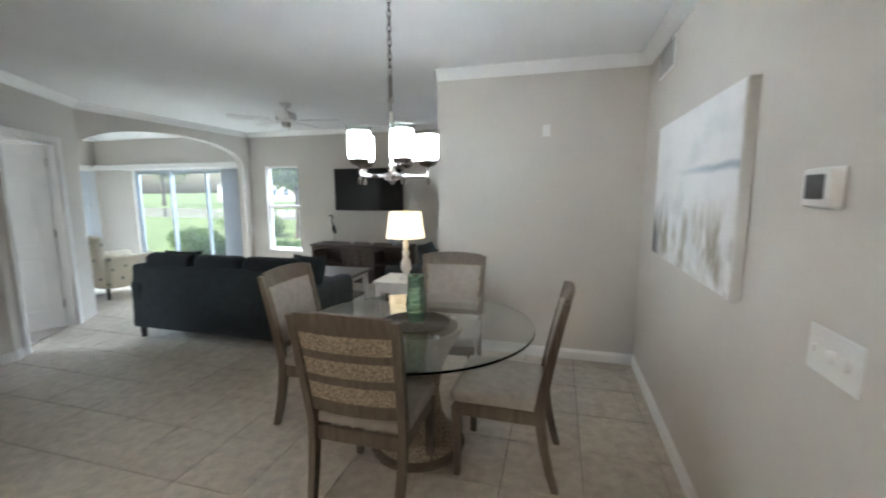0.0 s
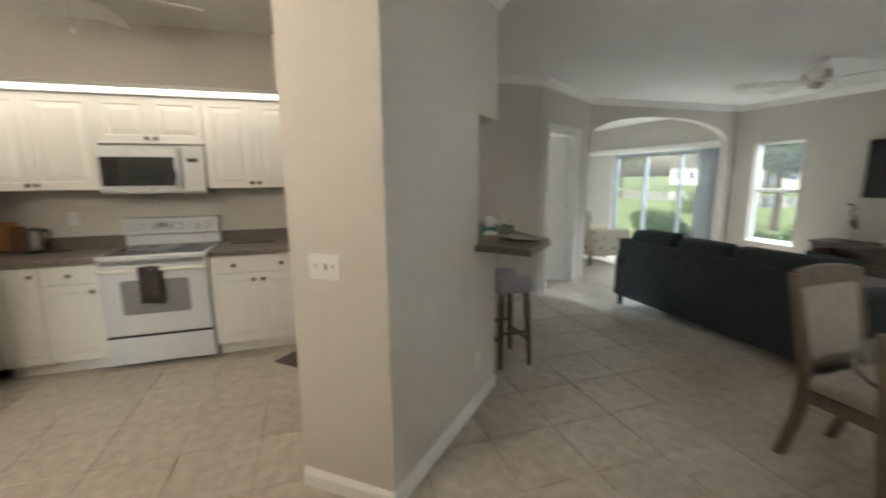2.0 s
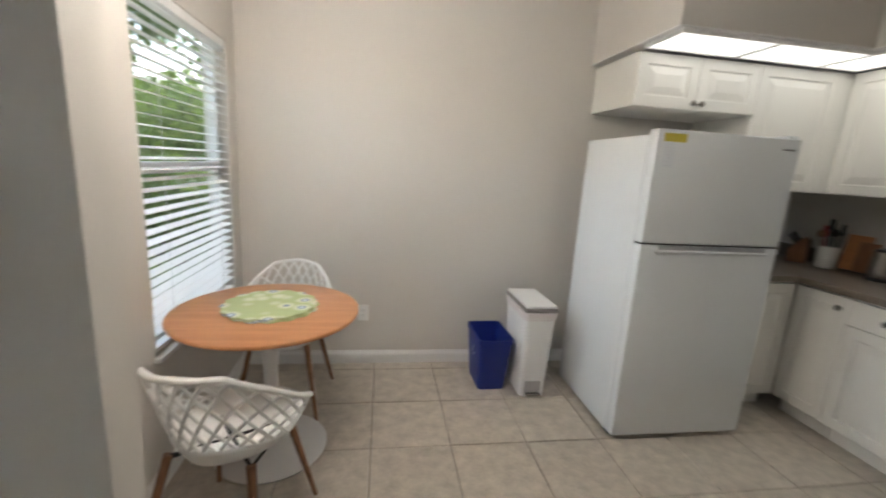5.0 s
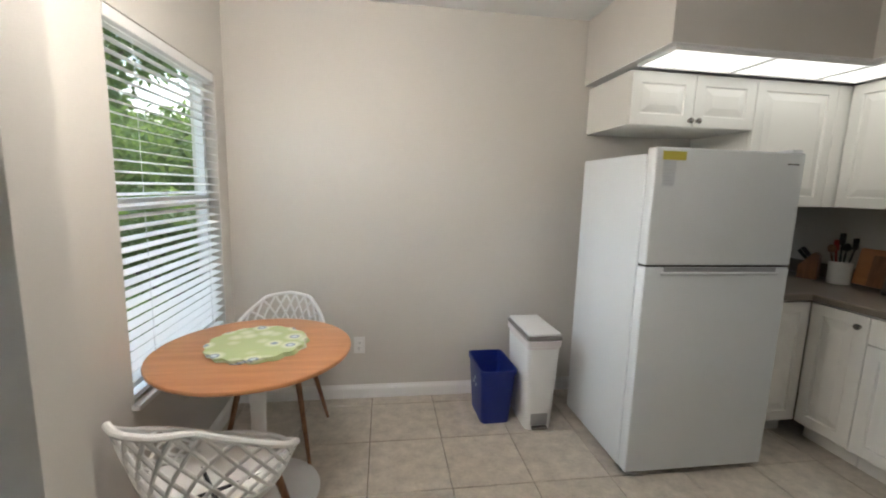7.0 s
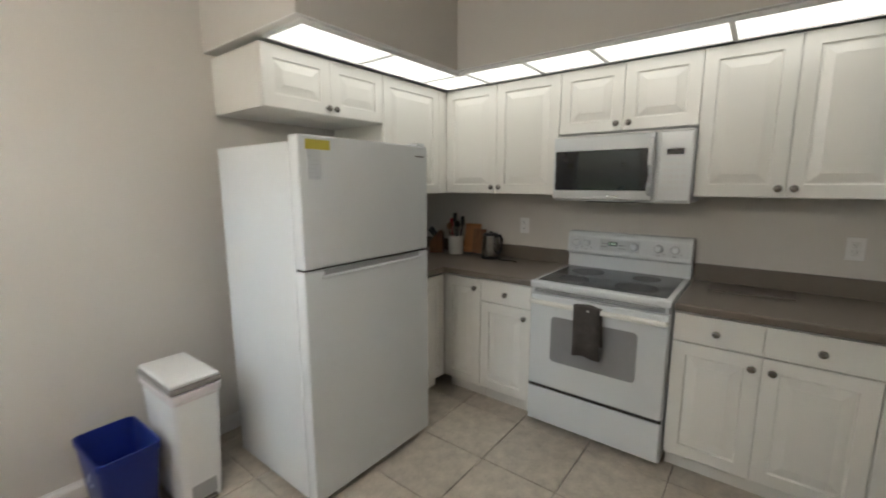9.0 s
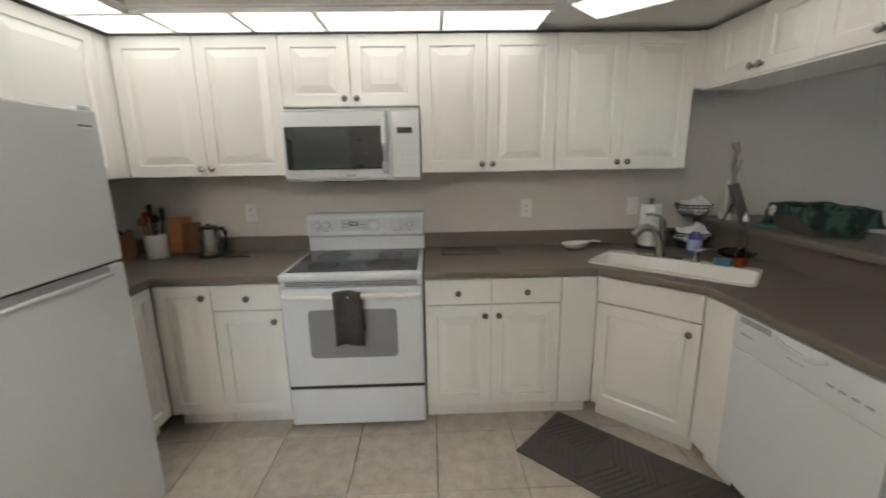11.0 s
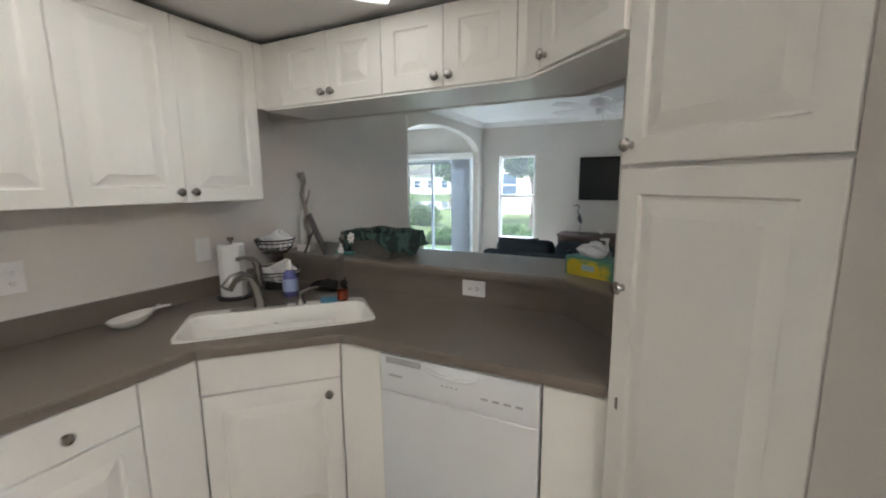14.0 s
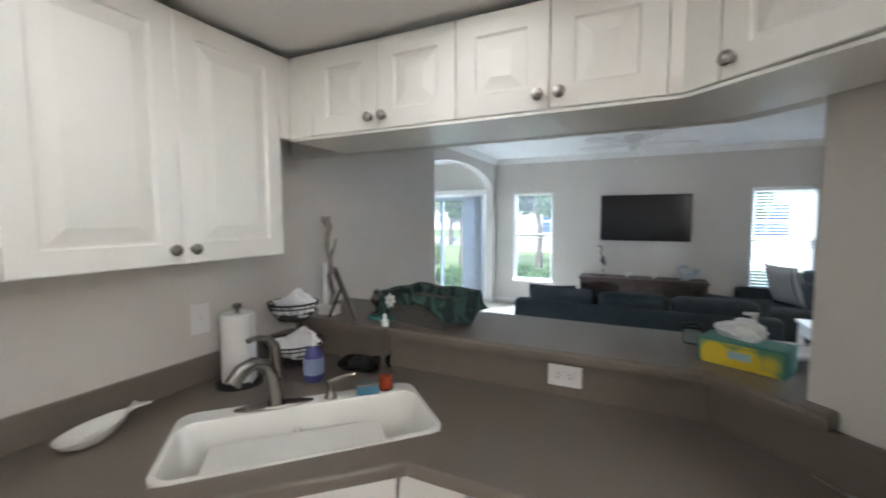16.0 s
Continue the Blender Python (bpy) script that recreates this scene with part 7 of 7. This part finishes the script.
part("basket", lathe([(0.0, 0), (0.045, 0), (0.052, 0.03), (0.056, 0.06), (0.051, 0.06), (0.04, 0.01), (0.0, 0.01)], 20), WOVEN, jr, smooth=True)
random.seed(4)
for q in range(6):
    a = 6.28 * q / 6
    sh_ = lathe([(0.0, 0), (0.014, 0.004), (0.019, 0.014), (0.010, 0.026), (0.0, 0.034)], 10)
    part("shell", sh_, SINK, jr, m=pose(0.026 * math.cos(a), 0.026 * math.sin(a), 0.048 + 0.008 * (q % 2), 40 * math.cos(a), 40 * math.sin(a), 0), smooth=True)
ty = thing("serving_tray", -1.63, 1.68, BZ, 30, "oval silver serving tray on the bar", "tray")
part("tray", lathe([(0.0, 0), (0.10, 0), (0.115, 0.008), (0.135, 0.016), (0.138, 0.019), (0.112, 0.012), (0.10, 0.004), (0.0, 0.004)], 40), mat("silver_plate", (0.62, 0.61, 0.58), 0.18, 1.0), ty, m=Matrix.Diagonal((1.25, 0.85, 1, 1)), smooth=True)
for sx in (-1, 1):
    part("tray_handle", tube([(sx * 0.16, -0.04, 0.018), (sx * 0.195, -0.025, 0.026), (sx * 0.195, 0.025, 0.026), (sx * 0.16, 0.04, 0.018)], 0.005, 8), NICKEL, ty, smooth=True)
cn = thing("candle_jar", -1.86, 1.72, BZ, 0, "small clear glass candle jar on the bar", "candle")
part("jar", lathe([(0.0, 0), (0.032, 0), (0.034, 0.07), (0.030, 0.07), (0.029, 0.006), (0.0, 0.006)], 20), CLEARGL, cn, smooth=True)
part("wax", lathe([(0.0, 0.007), (0.028, 0.007), (0.028, 0.045), (0.0, 0.045)], 20), SINK, cn, smooth=True)
ex = thing("spray_canister", -1.512, 1.06, CT, 20, "white spray canister standing beside the pantry", "canister")
part("cylinder", lathe([(0.0, 0), (0.036, 0), (0.038, 0.006), (0.038, 0.24), (0.028, 0.275), (0.012, 0.285), (0.0, 0.285)], 24), APPL, ex, smooth=True)
part("valve", tube([(0, 0, 0.28), (0, 0, 0.33)], [0.014, 0.010], 10), NICKEL, ex)
part("lever", tube([(0.02, 0, 0.335), (-0.05, 0.0, 0.345)], 0.006, 8), NICKEL, ex)
lb = bmesh.new()
for q in range(7):
    lathe([(0.0383, 0.05 + q * 0.022), (0.0388, 0.05 + q * 0.022), (0.0388, 0.06 + q * 0.022), (0.0383, 0.06 + q * 0.022)], 24, lb)
part("label_lines", lb, mat("grey_label_print", (0.35, 0.35, 0.36), 0.6), ex)

# carpet behind the bedroom door
t = prism([(-3.74, 0.41), (-3.74, 3.03), (-4.50, 4.19), (-6.59, 4.19), (-6.59, 0.41)], 0.001, 0.012)
tagged(part("carpet", t, mat("pale_carpet", (0.55, 0.50, 0.46), 0.95, bump=0.8, fine=400)), "pale carpet in the bedroom", "carpet", kind="structure")

# ---- outside ----
g = bmesh.new()
box(-400, -400, -0.6, 400, 600, -0.16, 0, g)
tagged(part("ground", g, GRASS), "green lawn outside the windows", "lawn", kind="structure")
LEAF = mat("green_foliage", (0.10, 0.155, 0.05), 0.6, var=0.6, scale=1.5, fine=9)
LEAF2 = mat("dark_foliage", (0.06, 0.095, 0.042), 0.6, var=0.6, scale=1.5, fine=9)
for m_ in (LEAF, LEAF2):
    nt = m_.node_tree
    out_ = [n_ for n_ in nt.nodes if n_.type == "OUTPUT_MATERIAL"][0]
    thin_, mix_ = nt.nodes.new("ShaderNodeBsdfTranslucent"), nt.nodes.new("ShaderNodeMixShader")
    thin_.inputs["Color"].default_value = (0.20, 0.30, 0.06, 1)
    mix_.inputs[0].default_value = 0.45
    nt.links.new(nt.nodes["Principled BSDF"].outputs[0], mix_.inputs[1])
    nt.links.new(thin_.outputs[0], mix_.inputs[2])
    nt.links.new(mix_.outputs[0], out_.inputs["Surface"])
BARK = wood("grey_bark", (0.07, 0.055, 0.045), (0.16, 0.13, 0.11), 6.0, 0.9)


def leaves(n, lumps, size, seed):
    """Small bent leaves scattered over uneven lumps."""
    rng = random.Random(seed)
    vs_, fs = [], []
    for _ in range(n):
        cx, cy, cz, r = rng.choice(lumps)
        d = Vector((rng.gauss(0, 1), rng.gauss(0, 1), rng.gauss(0, 0.8))).normalized() * r * rng.uniform(0.55, 1.08)
        p = Vector((cx, cy, cz)) + d
        q = Euler((rng.uniform(-1.2, 1.2), rng.uniform(-1.2, 1.2), rng.uniform(0, 6.3))).to_matrix()
        s = size * rng.uniform(0.6, 1.3)
        b = len(vs_)
        for v in ((-0.5, 0, 0), (0, -0.22, 0.06), (0.5, 0, -0.05), (0, 0.22, 0.06)):
            vs_.append(p + q @ (Vector(v) * s))
        fs += [(b, b + 1, b + 2), (b, b + 2, b + 3)]
    me = bpy.data.meshes.new("leaves")
    me.from_pydata(vs_, [], fs)
    return me


def bush(x, y, r, h, seed, m_=LEAF, n=2200, z=-0.16):
    rng = random.Random(seed)
    o = thing("bush", x, y, z, 0, "leafy green garden bush outside the window", "bush", "garden bushes")
    lumps = [(rng.uniform(-r, r) * 0.7, rng.uniform(-r, r) * 0.7, h * rng.uniform(0.3, 0.75), r * rng.uniform(0.35, 0.6)) for _ in range(7)]
    me = leaves(n, lumps, 0.13, seed)
    me.materials.append(m_)
    c = new("crown", me)
    c.parent = o
    t = bmesh.new()
    for l in lumps:
        tube([(0, 0, 0), (l[0] * 0.5, l[1] * 0.5, l[2] * 0.5), l[:3]], [0.03, 0.02, 0.008], 5, t)
    part("stems", t, BARK, o)
    return o


def tree(x, y, h, r, seed, m_=LEAF2, n=5000, leaf=0.28):
    rng = random.Random(seed)
    o = thing("tree", x, y, -0.16, 0, "broad leafy tree beyond the lawn", "tree", "garden trees")
    t = bmesh.new()
    tube([(0, 0, 0), (0.05, 0.02, h * 0.2), (-0.04, 0.05, h * 0.4), (0, 0, h * 0.7)], [h * 0.03, h * 0.024, h * 0.02, h * 0.008], 10, t)
    lumps = []
    for i in range(11):
        a, e = rng.uniform(0, 6.3), rng.uniform(0.45, 0.98)
        l = (r * 0.65 * math.cos(a) * rng.uniform(0.4, 1.1), r * 0.65 * math.sin(a) * rng.uniform(0.4, 1.1), h * e)
        lumps.append((*l, r * rng.uniform(0.28, 0.5)))
        tube([(0, 0, h * (0.3 + 0.03 * i)), (l[0] * 0.5, l[1] * 0.5, h * e * 0.85), l], [h * 0.012, h * 0.008, h * 0.003], 6, t)
    part("trunk", t, BARK, o)
    me = leaves(n, lumps, leaf, seed)
    me.materials.append(m_)
    c = new("crown", me)
    c.parent = o
    return o


HEDGE = ((-8.6, 9.7, 0.6, 0.55), (-7.7, 9.6, 0.5, 0.40), (-6.7, 9.9, 0.45, 0.30), (-5.2, 9.8, 0.5, 0.42), (-4.5, 9.3, 0.5, 0.62), (-3.7, 9.1, 0.5, 0.55), (-3.0, 9.5, 0.5, 0.6), (-0.9, 9.2, 0.6, 0.7), (0.3, 9.6, 0.6, 0.6),
         (-9.8, 14.0, 0.9, 0.7), (-13.0, 17.0, 1.2, 0.9), (2.0, -4.3, 0.9, 2.0), (2.6, -5.6, 1.1, 2.8), (2.2, -7.0, 1.1, 3.0), (3.4, -7.4, 1.2, 3.2), (3.6, -4.0, 0.9, 1.8), (1.7, -3.2, 0.5, 0.8), (2.6, -2.4, 0.7, 1.2), (3.0, -1.4, 0.8, 1.3))
for i, (bx, by, br, bh) in enumerate(HEDGE):
    bush(bx, by, br, bh, 20 + i, LEAF if i % 2 == 0 else LEAF2, 2200 if bh < 1.5 else 5500)
for i, (tx_, ty_, th_, tr) in enumerate(((-7.9, 13.5, 4.5, 1.5), (-5.3, 14.2, 5.0, 1.5), (-4.4, 12.6, 3.4, 0.9), (0.4, 13.0, 4.2, 1.0), (-16, 30, 8, 4.0), (-25, 38, 9, 4.5), (-34, 45, 9, 5.0), (-11, 44, 9, 4.5), (-4.0, 34, 8, 3.6), (5.5, 33, 8, 4.0), (-45, 40, 9, 5.0), (5.5, -8.5, 5.5, 2.3), (2.2, -11, 6, 2.6))):
    tree(tx_, ty_, th_, tr, 60 + i)

STUCCO = mat("white_stucco", (0.72, 0.70, 0.66), 0.9, var=0.04, bump=0.4)
ROOFT = mat("grey_roof_shingle", (0.16, 0.15, 0.145), 0.9, var=0.3, scale=4, bump=0.5)
PANEB = mat("blue_grey_pane", (0.08, 0.12, 0.18), 0.1)


def house(x, y, rz, w, d, h, label):
    o = thing("house", x, y, -0.16, rz, label, "house", "neighbouring houses")
    part("wall", box(-w / 2, 0, 0, w / 2, d, h), STUCCO, o)
    t = bmesh.new()
    e = 0.5
    prism([(-w / 2 - e, h), (w / 2 + e, h), (0, h + w * 0.22)], -e, d + e, 0, t)
    moved(t, Matrix(((1, 0, 0, 0), (0, 0, 1, 0), (0, 1, 0, 0), (0, 0, 0, 1))))
    part("roof", t, ROOFT, o)
    for i in range(max(2, int(w / 2.2))):
        xx = -w / 2 + 1.0 + i * 2.2
        wi = part("window", box(xx, -0.05, 0.9, xx + 1.1, 0.02, 2.2), TRIM, o)
        part("pane", box(xx + 0.07, -0.06, 0.97, xx + 1.03, -0.045, 1.52), PANEB, wi)
        part("pane", box(xx + 0.07, -0.06, 1.58, xx + 1.03, -0.045, 2.13), PANEB, wi)
    return o


house(-6.2, 21, 0, 7.5, 7, 2.9, "white stucco house with a grey roof across the lawn")
house(4.2, 17, 0, 8.0, 7, 2.9, "white stucco house with blue-grey windows next door")
house(-30, 58, 15, 13, 8, 3.0, "distant white house with a grey roof")
house(-50, 62, 10, 14, 8, 3.0, "distant white house with a grey roof")
POND = mat("pond_water", (0.18, 0.21, 0.20), 0.08, var=0.1)
t = prism([(-60, 24), (-14, 22), (-11.5, 26), (-15, 33), (-60, 36)], -0.158, -0.150)
tagged(part("water", t, POND), "pale pond beyond the lawn", "pond", kind="structure")

# ---- floor tiles ----
PITCH, X0, Y0 = 0.42, -0.795, 1.71


def tile_mesh(bm, x, y, s=0.2078, z=0.0, th=0.0125):
    v = [bm.verts.new((x + a * s, y + b * s, z - th)) for a, b in ((-1, -1), (1, -1), (1, 1), (-1, 1))]
    m_ = [bm.verts.new((x + a * s, y + b * s, z - 0.0025)) for a, b in ((-1, -1), (1, -1), (1, 1), (-1, 1))]
    u = [bm.verts.new((x + a * (s - 0.003), y + b * (s - 0.003), z)) for a, b in ((-1, -1), (1, -1), (1, 1), (-1, 1))]
    for p, q in ((v, m_), (m_, u)):
        for i in range(4):
            bm.faces.new((p[i], p[(i + 1) % 4], q[(i + 1) % 4], q[i]))
    bm.faces.new(u)


def tile_kind(x, y):
    if (-3.75 < x < 1.95 and NY - 0.2 < y < 4.3) or (-4.6 < x <= -3.75 and 2.8 < y < 4.3):
        return 1
    if (-4.9 < x < 1.95 and 4.3 <= y < 7.35) or (-8.6 < x < -4.3 and 3.8 < y < 7.45):
        return 2
    return 0


one = bmesh.new()
tile_mesh(one, 0, 0)
me = bpy.data.meshes.new("tile")
one.to_mesh(me)
one.free()
me.materials.append(TILE)
rest = bmesh.new()
for i in range(-20, 8):
    for j in range(-12, 15):
        cx, cy = X0 + (i + 0.5) * PITCH, Y0 + (j + 0.5) * PITCH
        kd = tile_kind(cx, cy)
        if kd == 1:
            c = new("tile", me)
            c.parent = floor
            c.matrix_basis = pose(cx, cy, 0)
        elif kd == 2:
            tile_mesh(rest, cx, cy)
tagged(part("tiles", rest, TILEREST, floor), "beige ceramic tiles in the living room and sunroom", kind="stuff")
